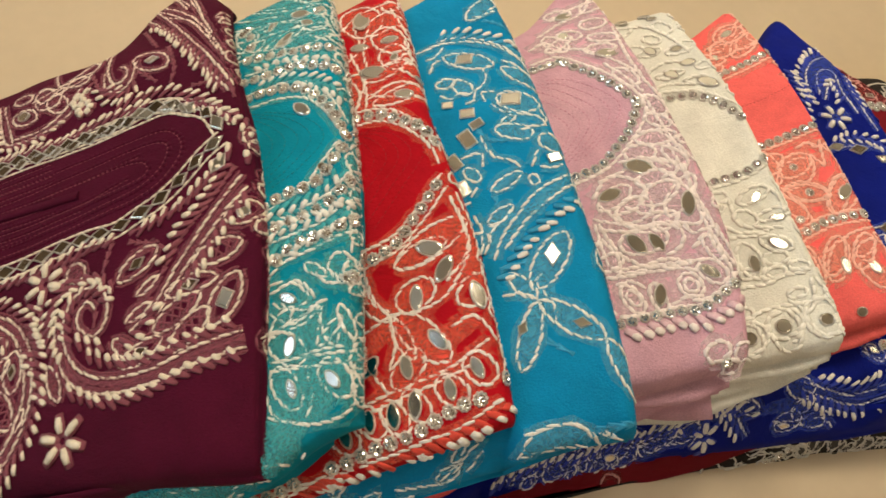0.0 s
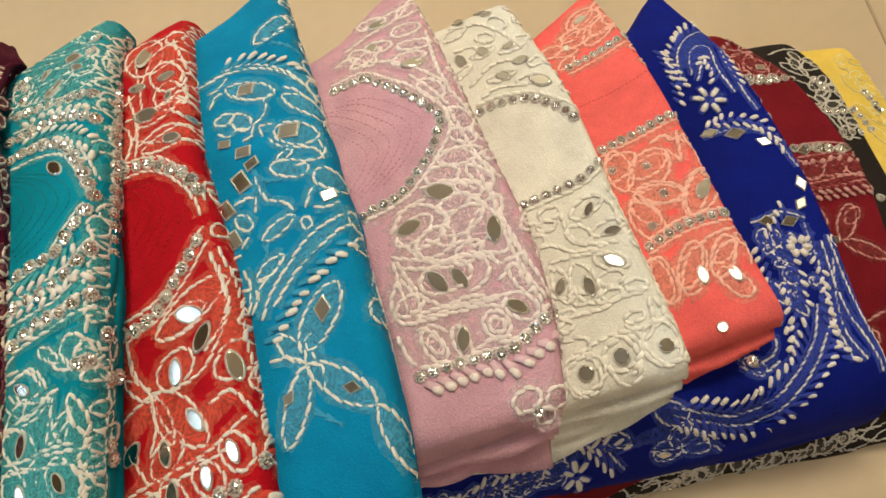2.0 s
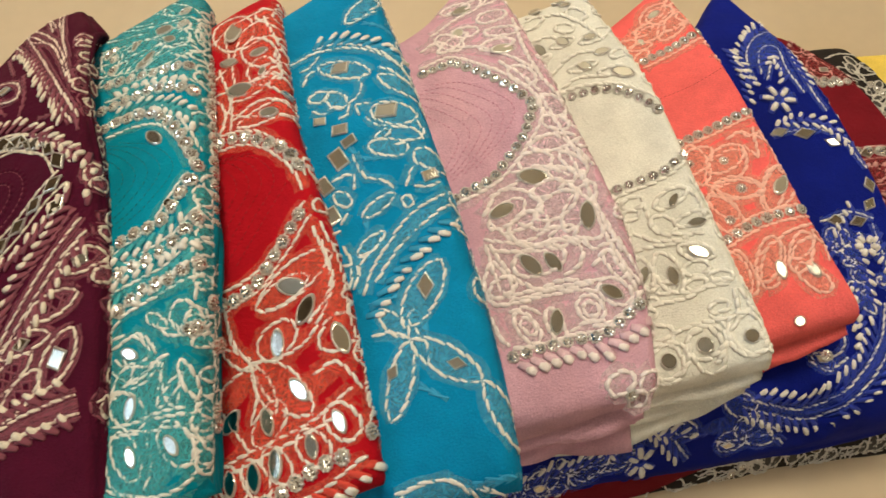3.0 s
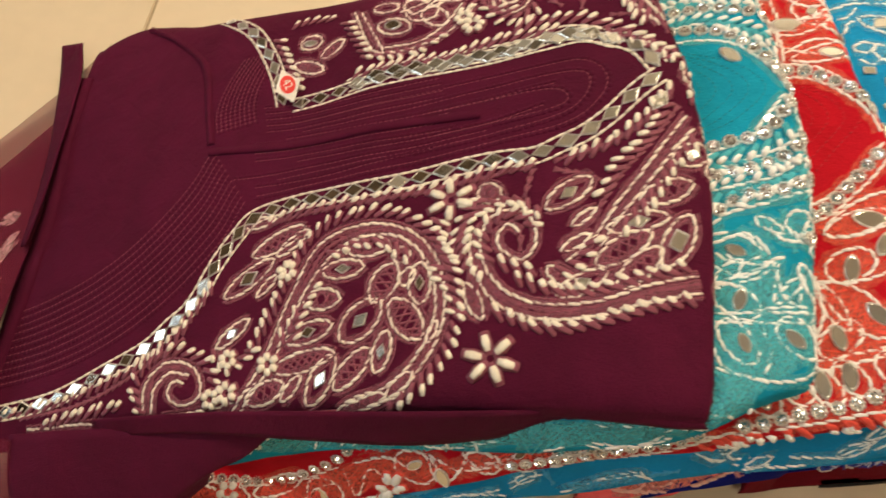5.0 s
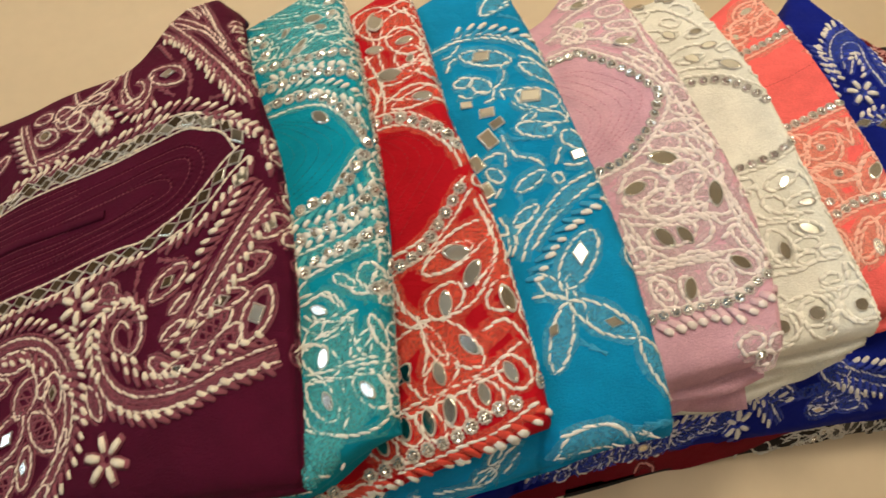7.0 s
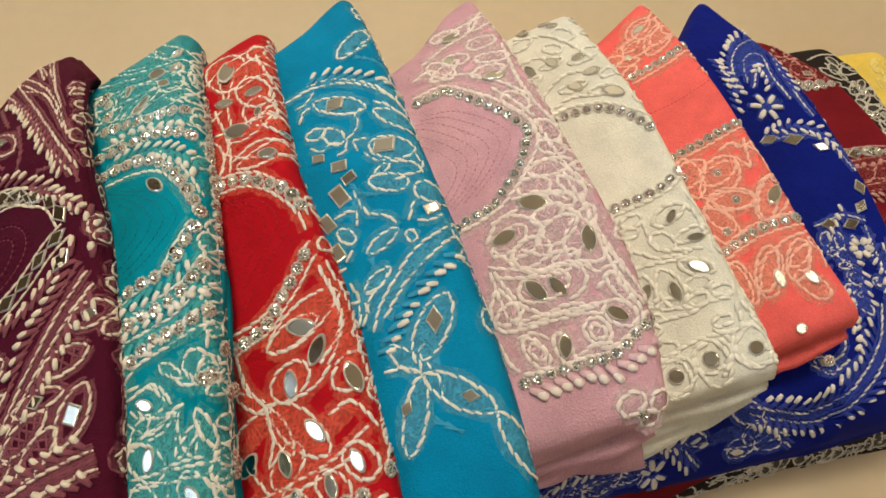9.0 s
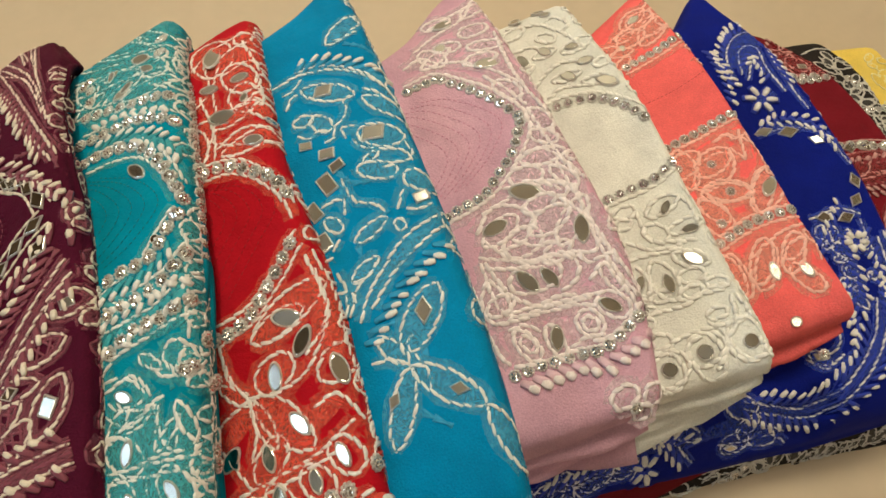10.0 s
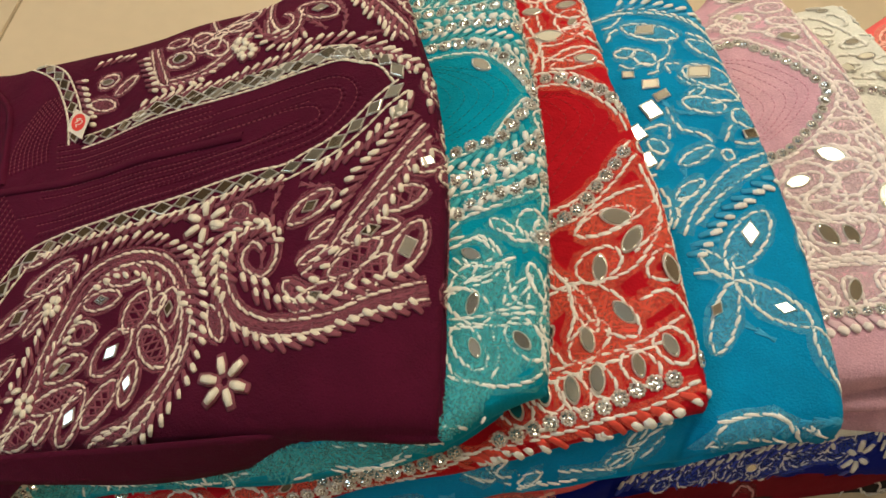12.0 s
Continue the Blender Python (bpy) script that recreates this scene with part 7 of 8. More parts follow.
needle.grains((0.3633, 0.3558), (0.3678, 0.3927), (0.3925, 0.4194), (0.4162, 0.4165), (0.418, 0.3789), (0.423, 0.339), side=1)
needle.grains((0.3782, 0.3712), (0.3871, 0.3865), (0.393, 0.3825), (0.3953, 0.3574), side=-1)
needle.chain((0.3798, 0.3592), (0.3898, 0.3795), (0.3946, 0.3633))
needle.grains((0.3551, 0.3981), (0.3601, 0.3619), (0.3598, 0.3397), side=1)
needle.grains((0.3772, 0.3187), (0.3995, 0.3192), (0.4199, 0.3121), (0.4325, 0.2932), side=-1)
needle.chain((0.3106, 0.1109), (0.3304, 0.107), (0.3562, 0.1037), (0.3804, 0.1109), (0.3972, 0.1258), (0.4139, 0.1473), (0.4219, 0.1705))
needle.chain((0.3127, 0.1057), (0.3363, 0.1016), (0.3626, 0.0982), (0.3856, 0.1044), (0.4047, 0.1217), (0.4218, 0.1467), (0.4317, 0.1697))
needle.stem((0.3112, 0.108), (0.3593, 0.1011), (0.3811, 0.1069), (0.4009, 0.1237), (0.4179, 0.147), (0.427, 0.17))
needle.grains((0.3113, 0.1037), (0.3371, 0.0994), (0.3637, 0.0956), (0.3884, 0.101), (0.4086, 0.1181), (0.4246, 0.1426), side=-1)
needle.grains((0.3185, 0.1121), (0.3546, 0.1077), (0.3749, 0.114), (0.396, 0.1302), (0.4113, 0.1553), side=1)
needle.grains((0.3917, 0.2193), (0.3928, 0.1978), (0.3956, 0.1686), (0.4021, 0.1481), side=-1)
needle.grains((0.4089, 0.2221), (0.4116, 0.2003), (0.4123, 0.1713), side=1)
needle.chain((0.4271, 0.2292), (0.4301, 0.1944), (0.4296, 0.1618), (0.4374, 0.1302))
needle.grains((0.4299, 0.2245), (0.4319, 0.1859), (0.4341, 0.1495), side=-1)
needle.chain((0.4356, 0.2152), (0.4397, 0.1691), (0.4576, 0.1235))
needle.chain((0.4409, 0.2191), (0.4496, 0.1623), (0.4661, 0.1131))
needle.leaf((0.3987, 0.2142), (0.4155, 0.2), 0.4, "blot")
needle.leaf((0.4026, 0.1803), (0.4141, 0.1631), 0.4, "blot")
needle.leaf((0.3909, 0.1896), (0.4006, 0.1723), 0.4, "blot")
needle.oval((0.3608, 0.1362), (0.3868, 0.1493), 0.6)
needle.chain((0.36, 0.1325), (0.3743, 0.1275), (0.3872, 0.134))
needle.mirror("diamond", (0.3687, 0.1337), (0.3727, 0.1307))
needle.oval((0.2992, 0.1117), (0.3233, 0.1037), 0.5, "blot")
needle.oval((0.3148, 0.0918), (0.3316, 0.0972), 0.7, "blot")
needle.chain((0.3019, 0.0861), (0.3252, 0.0847), (0.3402, 0.0904), (0.3551, 0.0848))
needle.oval((0.304, 0.0859), (0.3242, 0.088), 0.6)
needle.mirror("diamond", (0.3119, 0.0845), (0.3178, 0.0842))
needle.stem((0.2864, 0.0901), (0.306, 0.0938), (0.3221, 0.0945))
needle.leaf((0.3184, 0.0931), (0.3457, 0.0869), 0.4, "blot")
needle.grains((0.2454, 0.0972), (0.2658, 0.0929), (0.283, 0.0871), side=1)
needle.grains((0.2454, 0.0972), (0.258, 0.0917), (0.2765, 0.0793), side=-1)
needle.chain((0.2416, 0.0959), (0.261, 0.0978), (0.2806, 0.0982))
needle.chain((0.2491, 0.0985), (0.2661, 0.0913), (0.2852, 0.0771))
needle.chain((0.2361, 0.0931), (0.2437, 0.0796), (0.2408, 0.0696))
needle.leaf((0.2652, 0.096), (0.2857, 0.0933), 0.4, "blot")
needle.flower((0.2503, 0.0759), (0.261, 0.0735))
needle.oval((0.228, 0.0739), (0.2433, 0.083), 0.6, "blot")
needle.chain((0.1954, 0.0691), (0.2156, 0.0747), (0.24, 0.0765))
needle.oval((0.2036, 0.0685), (0.2197, 0.0744), 0.6, "blot")
needle.grains((0.1709, 0.0672), (0.2033, 0.0754), (0.2274, 0.0807), side=1)
needle.chain((0.253, 0.1115), (0.2718, 0.1067), (0.2914, 0.1106))
needle.blot((0.2345, 0.09), (0.2823, 0.0903), 0.25)
needle.curls(((0.3949, 0.2323), (0.4231, 0.2296), (0.428, 0.1862), (0.4063, 0.1637), (0.3918, 0.2021)), 10, 0.006)
needle.curls(((0.0869, 0.0387), (0.1205, 0.0636), (0.2246, 0.0816), (0.2309, 0.0695), (0.1444, 0.0478)), 18, 0.007)
needle.oval((0.1703, 0.0611), (0.1822, 0.072), 0.7, "blot")
needle.chain((0.1561, 0.068), (0.1707, 0.0579), (0.1978, 0.0593), (0.1978, 0.0688))
needle.chain((0.0992, 0.0436), (0.1213, 0.06), (0.1561, 0.068), (0.193, 0.0687), (0.23, 0.0713))
needle.chain((0.0871, 0.038), (0.0975, 0.0511), (0.1227, 0.0546), (0.1423, 0.0532))
needle.oval((0.1252, 0.0474), (0.1452, 0.0588), 0.6, "blot")
needle.grains((0.083, 0.036), (0.1144, 0.0528), (0.1499, 0.0589), (0.1666, 0.0647), side=1)
needle.oval((0.2025, 0.069), (0.2255, 0.0799), 0.6, "blot")
needle.chain((0.1978, 0.0688), (0.2141, 0.0745), (0.2261, 0.0834))
needle.grains((0.2337, 0.0731), (0.2289, 0.0868), (0.2246, 0.095), side=1)
needle.mirror("round", (0.178, 0.062), (0.1826, 0.0621))
needle.edge_work(0.11, 0.23, 14, 0.004)
needle.edge_work(0.30, 0.40, 11, 0.004)
needle.blot((0.3696, 0.3707), (0.4073, 0.4211), 0.5)
needle.blot((0.3596, 0.3852), (0.3702, 0.3535), 0.4)
needle.blot((0.3753, 0.3366), (0.3995, 0.3446), 0.6)
needle.blot((0.3743, 0.313), (0.4172, 0.3088), 0.25)
needle.grains((0.3553, 0.3959), (0.3615, 0.375), (0.366, 0.3543), side=1, wide=1.9)
needle.grains((0.373, 0.4004), (0.3888, 0.4211), (0.4062, 0.4223), (0.4063, 0.3858), (0.4109, 0.3543), side=1, wide=1.9)
needle.grains((0.3717, 0.3108), (0.3981, 0.3208), (0.4186, 0.3139), (0.4236, 0.3004), side=1, wide=1.9)
needle.grains((0.3968, 0.214), (0.4092, 0.2305), (0.4169, 0.2435), side=1, wide=1.9)
needle.grains((0.4291, 0.1983), (0.4258, 0.17), (0.4255, 0.1464), (0.4352, 0.1305), side=1, wide=1.9)
needle.chain((0.4401, 0.2016), (0.4357, 0.1693), (0.4362, 0.1495), (0.4467, 0.131))
needle.grains((0.4028, 0.1884), (0.4045, 0.1638), (0.3984, 0.1407), side=-1, wide=1.9)
needle.blot((0.4045, 0.1638), (0.4167, 0.1956), 0.4)
needle.blot((0.422, 0.1624), (0.438, 0.2017), 0.2)
needle.blot((0.3751, 0.1135), (0.3984, 0.1407), 0.2)
needle.oval((0.363, 0.1362), (0.3768, 0.1276), 0.6, 'blot')
needle.grains((0.2411, 0.0931), (0.2525, 0.0955), (0.265, 0.0916), side=-1, wide=1.9)
needle.grains((0.2534, 0.0891), (0.2691, 0.0914), side=1, wide=1.9)
needle.blot((0.2844, 0.0937), (0.3198, 0.0981), 0.3)
needle.oval((0.3134, 0.0922), (0.3269, 0.1007), 0.7, 'blot')
needle.chain((0.3027, 0.0863), (0.3228, 0.0884), (0.3377, 0.0941), (0.3509, 0.0918))
needle.finish()

needle = Needle(maroon, ROSE, WINE, None, gauge=0.0021, seed=9, net=NET_WINE)
needle.stones((0.4356, 0.3813), (0.455, 0.3795), (0.4901, 0.3845), size=0.0031, step=0.0075)
needle.mirror_row((0.4601, 0.3069), (0.4824, 0.3092), (0.5058, 0.3067), (0.5233, 0.304))
needle.chain((0.4349, 0.411), (0.4668, 0.4189), (0.4823, 0.4053), (0.4897, 0.3832))
needle.chain((0.4329, 0.3893), (0.4568, 0.3856), (0.492, 0.3898))
needle.oval((0.4473, 0.3877), (0.4753, 0.414), 0.8, "blot")
needle.oval((0.4349, 0.3959), (0.4538, 0.4133), 0.8, "blot")
needle.oval((0.4661, 0.383), (0.4874, 0.4049), 0.7, "blot")
needle.mirror("square", (0.4576, 0.3958), (0.4627, 0.3955))
needle.chain((0.4685, 0.4364), (0.4812, 0.4404), (0.4788, 0.4222))
needle.leaf((0.4479, 0.4181), (0.4812, 0.4404), 0.4, "blot")
needle.chain((0.4599, 0.2987), (0.4816, 0.2919), (0.5214, 0.2987))
needle.chain((0.4562, 0.2703), (0.4801, 0.2734), (0.5194, 0.2797))
needle.chain((0.4554, 0.2754), (0.4824, 0.2801), (0.5196, 0.2868))
needle.grains((0.4599, 0.2674), (0.4874, 0.2676), (0.5212, 0.2716), side=-1)
needle.oval((0.4621, 0.2826), (0.4779, 0.2949), 0.7, "blot")
needle.oval((0.4791, 0.2841), (0.497, 0.296), 0.7, "blot")
needle.oval((0.4981, 0.2852), (0.519, 0.2988), 0.7, "blot")
needle.leaf((0.4743, 0.2272), (0.4896, 0.2572), 0.4, "blot")
needle.leaf((0.4752, 0.2271), (0.5063, 0.211), 0.3, "blot")
needle.leaf((0.4615, 0.2572), (0.4648, 0.2374), 0.4, "blot")
needle.chain((0.4585, 0.2625), (0.4592, 0.2332), (0.4708, 0.2275))
needle.mirror("square", (0.4689, 0.2286), (0.4737, 0.2282))
needle.chain((0.4653, 0.1574), (0.4859, 0.1688), (0.4989, 0.172))
needle.oval((0.4667, 0.145), (0.4828, 0.1564), 0.6, "blot")
needle.chain((0.4665, 0.1532), (0.4674, 0.1289), (0.4749, 0.1132))
needle.oval((0.4746, 0.1206), (0.4897, 0.1354), 0.6, "blot")
needle.chain((0.4795, 0.1608), (0.4736, 0.1365), (0.4879, 0.1126))
needle.chain((0.1808, 0.0389), (0.1816, 0.0514), (0.196, 0.0478), (0.1924, 0.0346))
needle.mirror("square", (0.2406, 0.0695), (0.2472, 0.0696))
needle.blot((0.453, 0.2983), (0.5176, 0.2996), 0.25)
needle.chain((0.4494, 0.2777), (0.4765, 0.2833), (0.5173, 0.2822))
needle.blot((0.4509, 0.275), (0.5169, 0.2812), 0.1)
needle.grains((0.4475, 0.2704), (0.4776, 0.2727), (0.5196, 0.2756), side=-1, wide=1.9)
needle.grains((0.4508, 0.2906), (0.4801, 0.2938), (0.516, 0.292), side=1, wide=1.9)
needle.stones((0.4515, 0.3092), (0.4709, 0.3105), (0.4983, 0.3069))
needle.oval((0.4469, 0.4073), (0.4617, 0.3915), 0.7, 'blot')
needle.oval((0.4297, 0.4091), (0.4372, 0.3937), 0.7, 'blot')
needle.chain((0.4332, 0.4257), (0.4465, 0.4198), (0.4618, 0.4264), (0.4723, 0.4107))
needle.stones((0.4353, 0.3873), (0.449, 0.3837), (0.4642, 0.3835))
needle.leaf((0.4813, 0.2403), (0.4946, 0.2538), 0.5, 'blot')
needle.grains((0.4325, 0.4169), (0.4535, 0.4387), side=1, wide=1.9)
needle.finish()

needle = Needle(black, SILVER_CORD, CHARCOAL, None, gauge=0.0021, seed=10)
needle.chain((0.5027, 0.4474), (0.5237, 0.4555), (0.5467, 0.4471), (0.5589, 0.4113))
needle.chain((0.5176, 0.4419), (0.5324, 0.4085), (0.5594, 0.3973), (0.5627, 0.3584))
needle.chain((0.5158, 0.4093), (0.5405, 0.4007), (0.5707, 0.426))
needle.chain((0.5181, 0.3824), (0.5406, 0.3681), (0.5498, 0.3484))
needle.chain((0.5571, 0.4454), (0.5458, 0.4002), (0.5321, 0.3751), (0.5394, 0.3492))
needle.leaf((0.5083, 0.4336), (0.5298, 0.4162), 0.4)
needle.leaf((0.5275, 0.4244), (0.5623, 0.4446), 0.4)
needle.leaf((0.5299, 0.4016), (0.5501, 0.3803), 0.4)
needle.leaf((0.5267, 0.3754), (0.5641, 0.3777), 0.4)
needle.oval((0.549, 0.3934), (0.5751, 0.41), 0.6)
needle.oval((0.5415, 0.3553), (0.5685, 0.3743), 0.6)
needle.leaf((0.5103, 0.3926), (0.5288, 0.3817), 0.4)
needle.stones((0.5329, 0.4099), (0.5394, 0.3974), size=0.0031, step=0.0075)
needle.stones((0.5394, 0.3492), (0.5642, 0.3475), size=0.0031, step=0.0075)
needle.stones((0.5337, 0.3718), (0.5619, 0.3714), size=0.0031, step=0.0075)
needle.chain((0.5495, 0.283), (0.5594, 0.277))
needle.stones((0.5484, 0.2802), (0.5574, 0.276), size=0.0031, step=0.0075)
needle.chain((0.5123, 0.3638), (0.5227, 0.3472), (0.553, 0.3421))
needle.chain((0.4597, 0.0814), (0.4665, 0.0915), (0.494, 0.0956), (0.5058, 0.1006))
needle.chain((0.4576, 0.0847), (0.4863, 0.0822), (0.502, 0.0938))
needle.chain((0.4574, 0.0902), (0.479, 0.0874), (0.4929, 0.1014))
needle.oval((0.4566, 0.083), (0.4756, 0.0929), 0.6)
needle.chain((0.4609, 0.0956), (0.4947, 0.0867), (0.5112, 0.0893))
needle.stones((0.4662, 0.0897), size=0.0031, step=0.0075)
needle.chain((0.3756, 0.0779), (0.3971, 0.0841), (0.4031, 0.0801))
needle.chain((0.3882, 0.0828), (0.4038, 0.0731), (0.4162, 0.083))
needle.chain((0.4211, 0.0828), (0.4406, 0.0837), (0.4531, 0.0885))
needle.chain((0.3382, 0.0762), (0.3618, 0.0679), (0.3723, 0.0745))
needle.oval((0.3376, 0.0613), (0.3593, 0.0716), 0.6)
needle.chain((0.3195, 0.0626), (0.339, 0.0725), (0.3684, 0.0729))
needle.stones((0.3338, 0.0657), (0.337, 0.0672), size=0.0031, step=0.0075)
needle.stones((0.3543, 0.0784), (0.3632, 0.0816), size=0.0031, step=0.0075)
needle.chain((0.2963, 0.0602), (0.3163, 0.0681), (0.3304, 0.0692))
needle.oval((0.3053, 0.0595), (0.3211, 0.0679), 0.6)
needle.chain((0.2892, 0.0679), (0.3008, 0.0599))
needle.oval((0.3433, 0.0671), (0.3525, 0.0755), 0.6)
needle.chain((0.4084, 0.0728), (0.4281, 0.0777), (0.4534, 0.0815))
needle.curls(((0.3338, 0.0657), (0.3617, 0.0768), (0.4539, 0.0867), (0.4708, 0.0931), (0.4597, 0.0814), (0.3663, 0.0675)), 16, 0.006)
needle.curls(((0.5126, 0.4439), (0.5511, 0.4445), (0.5643, 0.3551), (0.5384, 0.3461)), 16, 0.007)
needle.chain((0.2637, 0.0724), (0.2689, 0.053), (0.2573, 0.0439))
needle.chain((0.2701, 0.0685), (0.288, 0.0574), (0.3092, 0.0622))
needle.chain((0.2587, 0.0723), (0.2481, 0.0483), (0.2228, 0.0436))
needle.chain((0.2069, 0.0347), (0.2474, 0.0438), (0.293, 0.0574))
needle.chain((0.3013, 0.0693), (0.3316, 0.0741), (0.3709, 0.0753))
needle.mirror("round", (0.2898, 0.0672), (0.2938, 0.0672))
needle.mirror("almond", (0.398, 0.0837), (0.4054, 0.0807))
needle.stones((0.281, 0.0508), (0.2858, 0.0495), size=0.0031, step=0.0075)
needle.stones((0.3277, 0.0647), (0.3412, 0.0724), size=0.0031, step=0.0075)
needle.oval((0.3013, 0.0693), (0.3189, 0.082), 0.6)
needle.oval((0.3877, 0.0757), (0.4123, 0.0881), 0.6)
needle.finish()

needle = Needle(yellow, LEMON, YELLOW, None, seed=11)
needle.leaf((0.5818, 0.4312), (0.5912, 0.409), 0.4, "blot")
needle.leaf((0.5806, 0.3957), (0.5956, 0.3745), 0.4, "blot")
needle.leaf((0.5996, 0.4157), (0.6123, 0.4015), 0.4)
needle.chain((0.5868, 0.4455), (0.597, 0.4088), (0.602, 0.3609))
needle.leaf((0.5874, 0.3681), (0.5969, 0.3481), 0.4, "blot")
needle.stones((0.5959, 0.4088), (0.6039, 0.3878), size=0.0031, step=0.0075)
needle.stones((0.5781, 0.389), (0.5861, 0.3648), size=0.0031, step=0.0075)
needle.mirror("almond", (0.601, 0.3879), (0.6035, 0.3824))
needle.curls(((0.5835, 0.4531), (0.6114, 0.461), (0.613, 0.3771), (0.6002, 0.3448)), 12, 0.006)
needle.finish()



# ---- loose ends of the plum kurta ----
SHEER = fabric("sheer_plum_chiffon", (0.15, 0.010, 0.032), (0.18, 0.014, 0.038), alpha=0.58)
SHEER_DOUBLE = fabric("doubled_plum_chiffon", (0.070, 0.003, 0.018), (0.080, 0.005, 0.022), alpha=0.85)
TAG = material("tag_card", (0.82, 0.76, 0.68), rough=0.5, vary=0.05)
TAG_RED = material("tag_red_print", (0.75, 0.05, 0.04), rough=0.5, vary=0.05)
INK_PINK = thread("faded_pink_thread", (0.62, 0.36, 0.38))


def spline(pts, s):
    """The place at s from 0 to 1 on a smooth line through pts."""
    p = [Vector(q) for q in pts]
    p = [p[0] * 2 - p[1]] + p + [p[-1] * 2 - p[-2]]
    f = min(max(s, 0.0), 0.9999) * (len(p) - 3)
    i = int(f)
    f -= i
    a, b, c, d = p[i:i + 4]
    return 0.5 * ((2 * b) + (c - a) * f + (2 * a - 5 * b + 4 * c - d) * f * f + (3 * b - a - 3 * c + d) * f ** 3)


def drape(name, rails, mat, parent, label="", across=14, waves=0.003, seed=0.0, thick=0.0012):
    """A hanging piece of cloth between rails, each a few points from one side to the other."""
    n = 40
    verts = []
    for k in range(n + 1):
        column = [spline(rail, k / n) for rail in rails]
        for j in range(across + 1):
            p = spline(column, j / across)
            p.z = max(0.0025, p.z + waves * (noise.noise(Vector((p.x * 22, p.y * 14, seed))) + 0.5 * noise.noise(Vector((p.x * 60, p.y * 30, seed)))))
            verts.append(p)
    m = across + 1
    faces = [(k * m + j, (k + 1) * m + j, (k + 1) * m + j + 1, k * m + j + 1) for k in range(n) for j in range(across)]
    ob = link(name, verts, faces, mat, parent, label)
    solid = ob.modifiers.new("thickness", "SOLIDIFY")
    solid.thickness, solid.offset = thick, -1
    return ob


def ribbon(name, cloth, pts, wide, mat, lift=0.0012, label=""):
    """A flat sewn band or folded lip lying on the cloth."""
    path = smooth_path(pts, 0.006)
    verts, faces = [], []
    for k, a in enumerate(path):
        t = (path[min(k + 1, len(path) - 1)] - path[max(k - 1, 0)]).normalized()
        n = Vector((-t.y, t.x))
        for s, h in ((-0.5, -0.0005), (-0.47, lift), (0.47, lift), (0.5, -0.0005)):
            q = a + n * wide * s
            verts.append(cloth.at(q.x, q.y, h)[0])
    faces = [(4 * k + j, 4 * k + 4 + j, 4 * k + 5 + j, 4 * k + 1 + j) for k in range(len(path) - 1) for j in range(3)]
    return link(name, verts, faces, mat, cloth.root, label)


drape("sleeve", (((-0.492, -0.030, 0.034), (-0.43, -0.018, 0.055), (-0.36, -0.008, 0.075), (-0.30, 0.004, 0.09)),
                 ((-0.488, -0.060, 0.022), (-0.43, -0.048, 0.038), (-0.37, -0.036, 0.055), (-0.325, -0.020, 0.066)),
                 ((-0.478, -0.088, 0.010), (-0.43, -0.082, 0.014), (-0.385, -0.066, 0.030), (-0.345, -0.030, 0.055)),
                 ((-0.470, -0.118, 0.004), (-0.43, -0.110, 0.005), (-0.395, -0.084, 0.014), (-0.35, -0.040, 0.040))), PLUM, plum.root, "plain plum sleeve hanging to the floor", seed=4.0)
drape("sleeve_hem", (((-0.503, -0.034, 0.026), (-0.522, -0.080, 0.010), (-0.512, -0.105, 0.006), (-0.50, -0.125, 0.004)),
                     ((-0.490, -0.034, 0.032), (-0.486, -0.064, 0.021), (-0.476, -0.092, 0.010), (-0.466, -0.120, 0.005))), SHEER, plum.root, "sheer single-layer sleeve edge", across=8, seed=5.0, thick=0.0004)
drape("back_panel", (((-0.43, -0.012, 0.060), (-0.352, 0.002, 0.092), (-0.28, 0.012, 0.116), (-0.20, 0.022, 0.145), (-0.12, 0.034, 0.170), (-0.085, 0.040, 0.180)),
                     ((-0.43, -0.022, 0.050), (-0.352, -0.010, 0.080), (-0.282, -0.004, 0.096), (-0.215, 0.003, 0.110), (-0.154, 0.018, 0.132), (-0.100, 0.036, 0.162))), PLUM, plum.root, "lower layer of plain plum cloth", across=6, waves=0.002, seed=7.0)
drape("lower_fold", (((-0.082, 0.042, 0.168), (-0.055, 0.047, 0.168), (-0.030, 0.056, 0.165)), ((-0.084, 0.030, 0.150), (-0.056, 0.035, 0.148), (-0.033, 0.046, 0.146)),
                     ((-0.084, 0.024, 0.120), (-0.056, 0.029, 0.118), (-0.036, 0.040, 0.116))), TEAL, teal.root, "pale lower fold of teal cloth", across=8, waves=0.002, seed=9.0)
ribbon("side_hem", plum, ((-0.543, 0.262), (-0.540, 0.215), (-0.534, 0.161), (-0.530, 0.126), (-0.531, 0.076), (-0.536, 0.020), (-0.542, -0.03)), 0.012, PLUM, 0.0020)
drape("hem_flap", (((-0.586, 0.300, 0.012), (-0.573, 0.268, 0.018), (-0.560, 0.230, 0.024), (-0.550, 0.190, 0.026), (-0.544, 0.150, 0.027), (-0.541, 0.105, 0.027)), ((-0.560, 0.297, 0.028), (-0.547, 0.264, 0.032), (-0.541, 0.227, 0.034), (-0.537, 0.190, 0.036), (-0.534, 0.150, 0.036), (-0.533, 0.105, 0.036))), PLUM, plum.root, "turned-back hem of plum cloth", across=6, waves=0.001, seed=6.0)


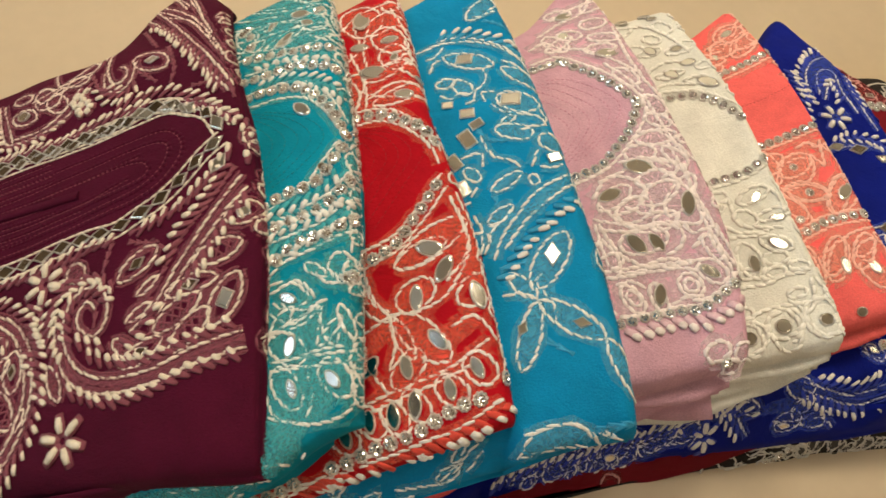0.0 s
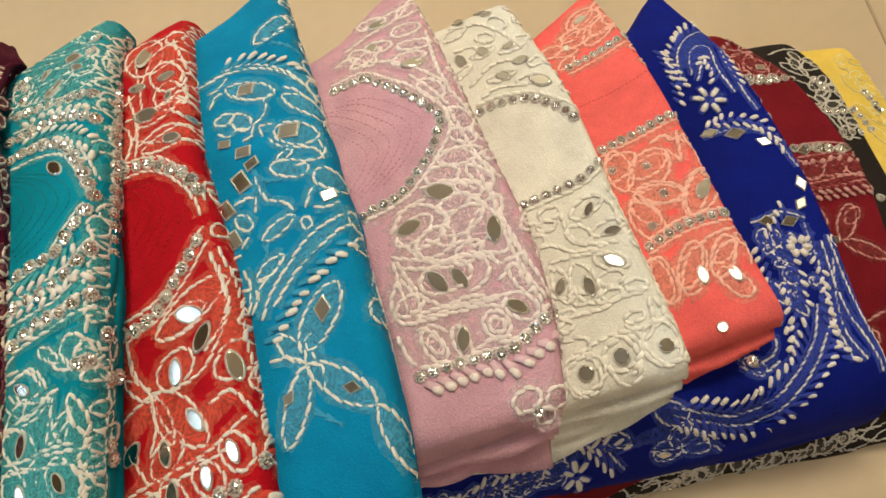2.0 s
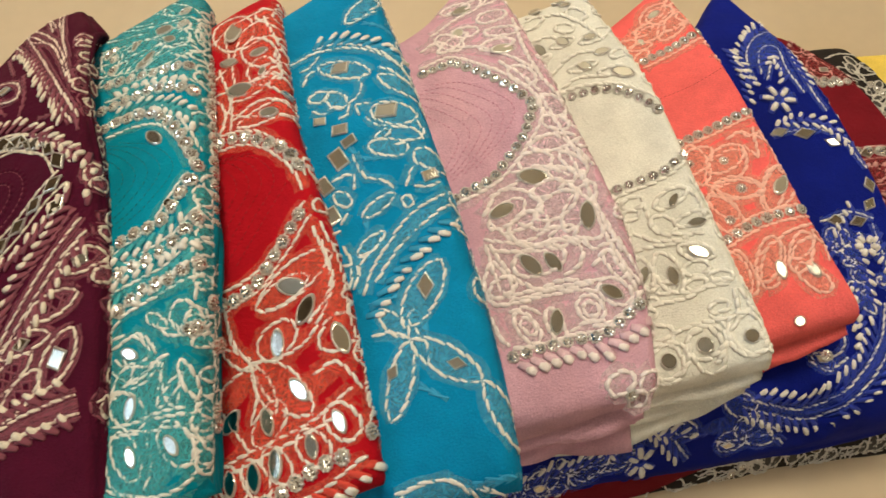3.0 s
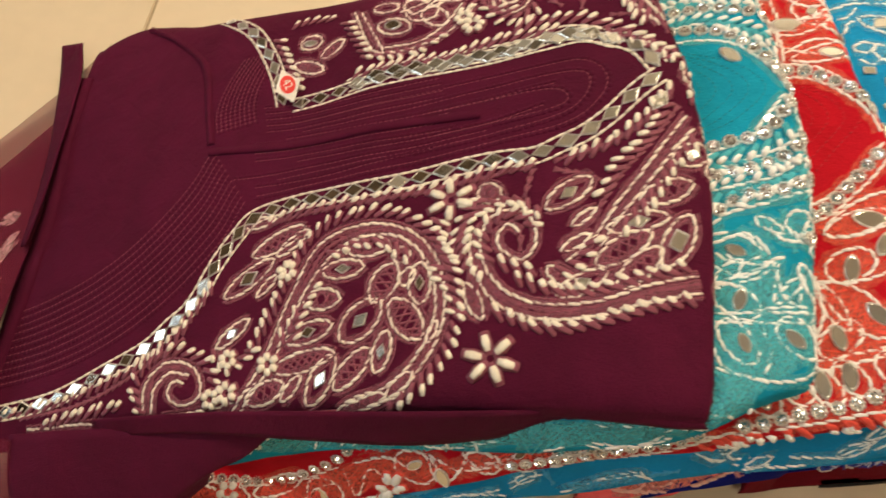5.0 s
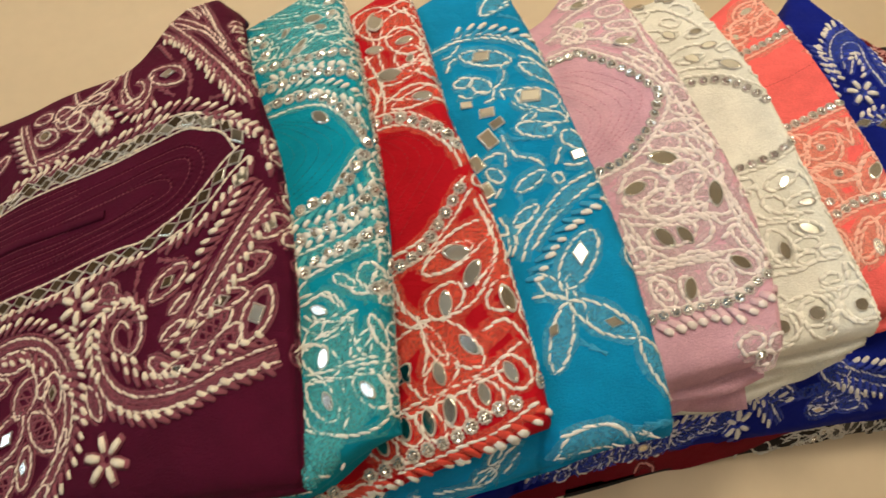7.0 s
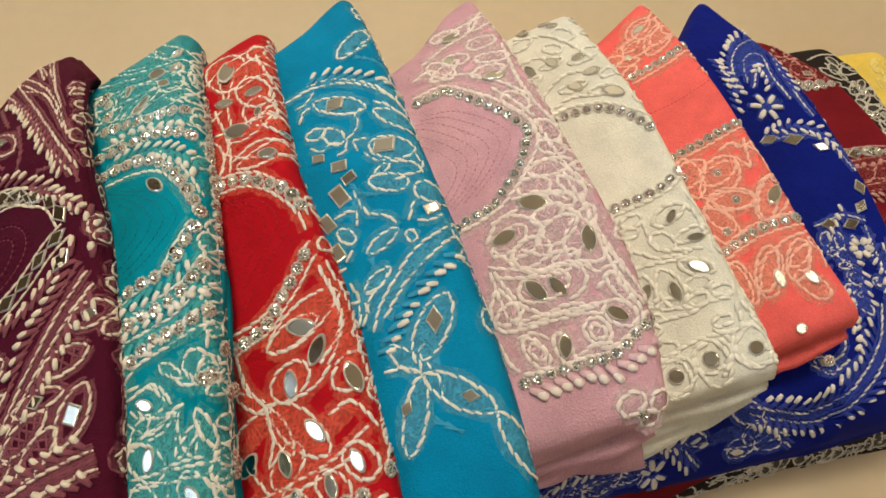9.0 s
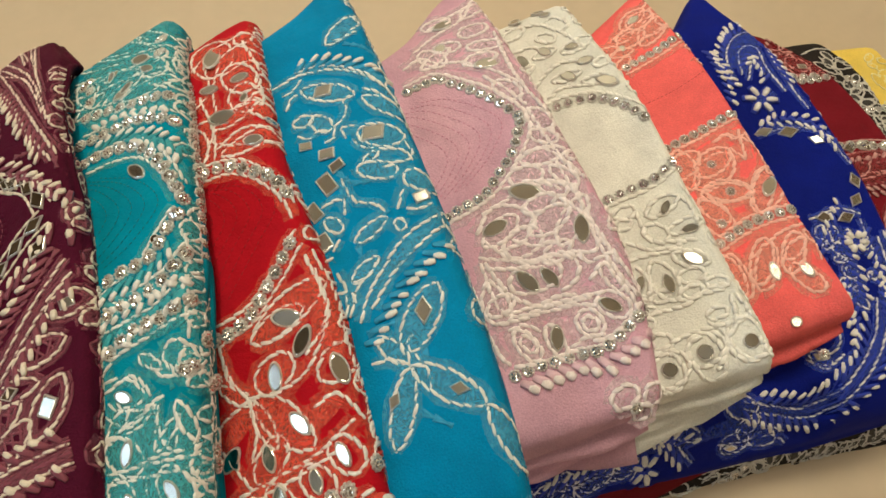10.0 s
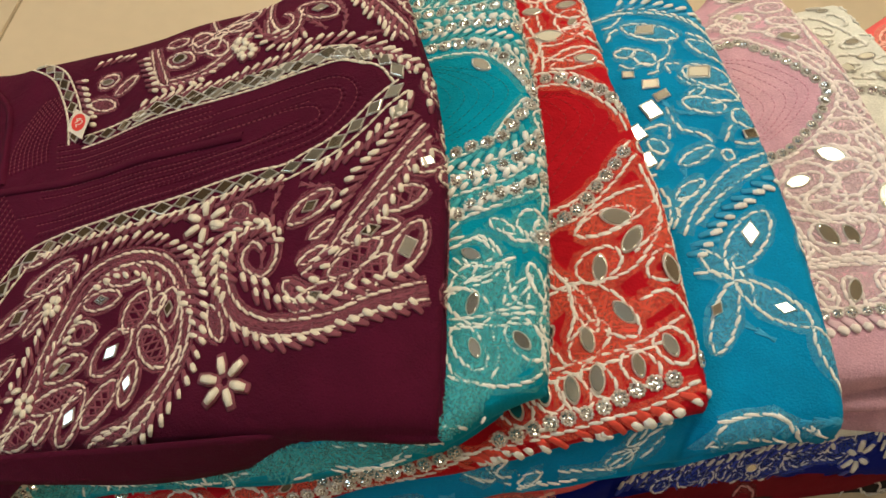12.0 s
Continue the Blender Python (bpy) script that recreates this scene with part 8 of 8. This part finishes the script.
class Panel(Cloth):
    """A single sheer layer that lies out over the floor beside the folded part."""

    def height(self, x, y):
        s = (self.edge(y) - x) / 0.12
        return max(0.003, self.ridge(y) * (1 - s) ** 2 + 0.0012 * noise.noise(Vector((x * 40, y * 30, 2.0))))

    def lay(self, name, a0, a1, mat, label, lift=0.0):
        verts = [Vector((*self.spot(a0 + (a1 - a0) * i / 24, j / 40), 0)) for i in range(25) for j in range(41)]
        for p in verts:
            p.z = self.height(p.x, p.y) + lift
        return link(name, verts, [(i * 41 + j, (i + 1) * 41 + j, (i + 1) * 41 + j + 1, i * 41 + j + 1) for i in range(24) for j in range(40)], mat, plum.root, label)


panel = Panel("sheer_panel", "", SHEER, edge=((-0.1, -0.537), (0.09, -0.535), (0.3, -0.540)), ridge=((-0.1, 0.012), (0.1, 0.026), (0.3, 0.020)), slope=0,
              near=((-0.72, -0.06), (-0.5, -0.05)), far=((-0.70, 0.05), (-0.66, 0.105), (-0.632, 0.150), (-0.616, 0.186), (-0.597, 0.216), (-0.575, 0.247), (-0.55, 0.29)), left=-0.74, drop=((0, 0),), width=0.01)
panel.root = plum.root
panel.lay("sheer_panel", 0.0, 1.0, SHEER, "sheer single layer of plum chiffon")
panel.far = curve((-0.70, 0.026), (-0.66, 0.078), (-0.632, 0.121), (-0.608, 0.156), (-0.582, 0.196), (-0.56, 0.230), (-0.55, 0.26))
panel.lay("doubled_panel", 0.04, 1.0, SHEER_DOUBLE, "doubled plum chiffon under the sheer layer", -0.0015)
ribbon("neck_seam", plum, ((-0.50, 0.315), (-0.465, 0.298), (-0.432, 0.270), (-0.417, 0.230), (-0.405, 0.197)), 0.005, PLUM, 0.0022)
ribbon("placket_fold", plum, ((-0.405, 0.190), (-0.37, 0.194), (-0.32, 0.198), (-0.27, 0.205), (-0.21, 0.210)), 0.006, PLUM, 0.0016)

tag_root = new("price_tag")
tag_root.parent = plum.root
c, nrm = plum.at(-0.352, 0.246)
bm = bmesh.new()
card = [bm.verts.new(p) for p in ((-0.016, -0.010, 0.0), (0.004, -0.011, 0.0), (0.017, 0.009, 0.0012), (-0.003, 0.010, 0.0012))]
face = bm.faces.new(card)
lifted = bmesh.ops.extrude_face_region(bm, geom=[face])
bmesh.ops.translate(bm, vec=(0, 0, 0.0006), verts=[g for g in lifted["geom"] if isinstance(g, bmesh.types.BMVert)])
part("card", bm, TAG, tag_root, "white card tag")
bm = bmesh.new()
bm.faces.new([bm.verts.new((0.0095 * math.cos(a) * 0.82 - 0.0062 * math.sin(a) * 0.57, 0.0095 * math.cos(a) * 0.57 + 0.0062 * math.sin(a) * 0.82, 0.0018)) for a in [2 * math.pi * k / 24 for k in range(24)]])
part("red_print", bm, TAG_RED, tag_root, "red oval with a number")
text = bpy.data.curves.new("number", "FONT")
text.body, text.size, text.align_x, text.align_y = "42", 0.0098, "CENTER", "CENTER"
carrier = new("number", text)
bpy.context.view_layer.update()
digits = bpy.data.meshes.new_from_object(carrier.evaluated_get(bpy.context.evaluated_depsgraph_get()))
bpy.data.objects.remove(carrier)
digits.materials.append(TAG)
number = new("number_print", digits)
number.parent = tag_root
number.matrix_basis = Matrix.Translation((0, 0, 0.0021)) @ Matrix.Rotation(0.6, 4, "Z")
tag_root.matrix_world = Matrix.Translation(c + nrm * 0.0045) @ nrm.to_track_quat("Z", "Y").to_matrix().to_4x4()

needle = Needle(panel, INK_PINK, MAUVE, FINE_PLUM, gauge=0.0016, pitch=0.006, seed=40, net=NET_FADED)
needle.stem((-0.585, 0.070), (-0.565, 0.092), (-0.548, 0.108), wide=1.5)
for a, b, r in (((-0.586, 0.076), (-0.562, 0.086), 0.35), ((-0.572, 0.080), (-0.552, 0.100), 0.4), ((-0.566, 0.092), (-0.546, 0.112), 0.35), ((-0.576, 0.090), (-0.560, 0.102), 0.4), ((-0.560, 0.104), (-0.549, 0.120), 0.4),
                ((-0.560, 0.036), (-0.546, 0.062), 0.3), ((-0.580, 0.050), (-0.560, 0.072), 0.3), ((-0.568, 0.060), (-0.548, 0.080), 0.4)):
    needle.blot(a, b, r)
    needle.blot(a, b, r * 0.7)
for a, b, r in (((-0.596, 0.112), (-0.578, 0.124), 0.6), ((-0.572, 0.124), (-0.556, 0.136), 0.7)):
    needle.blot(a, b, r)
needle.finish()
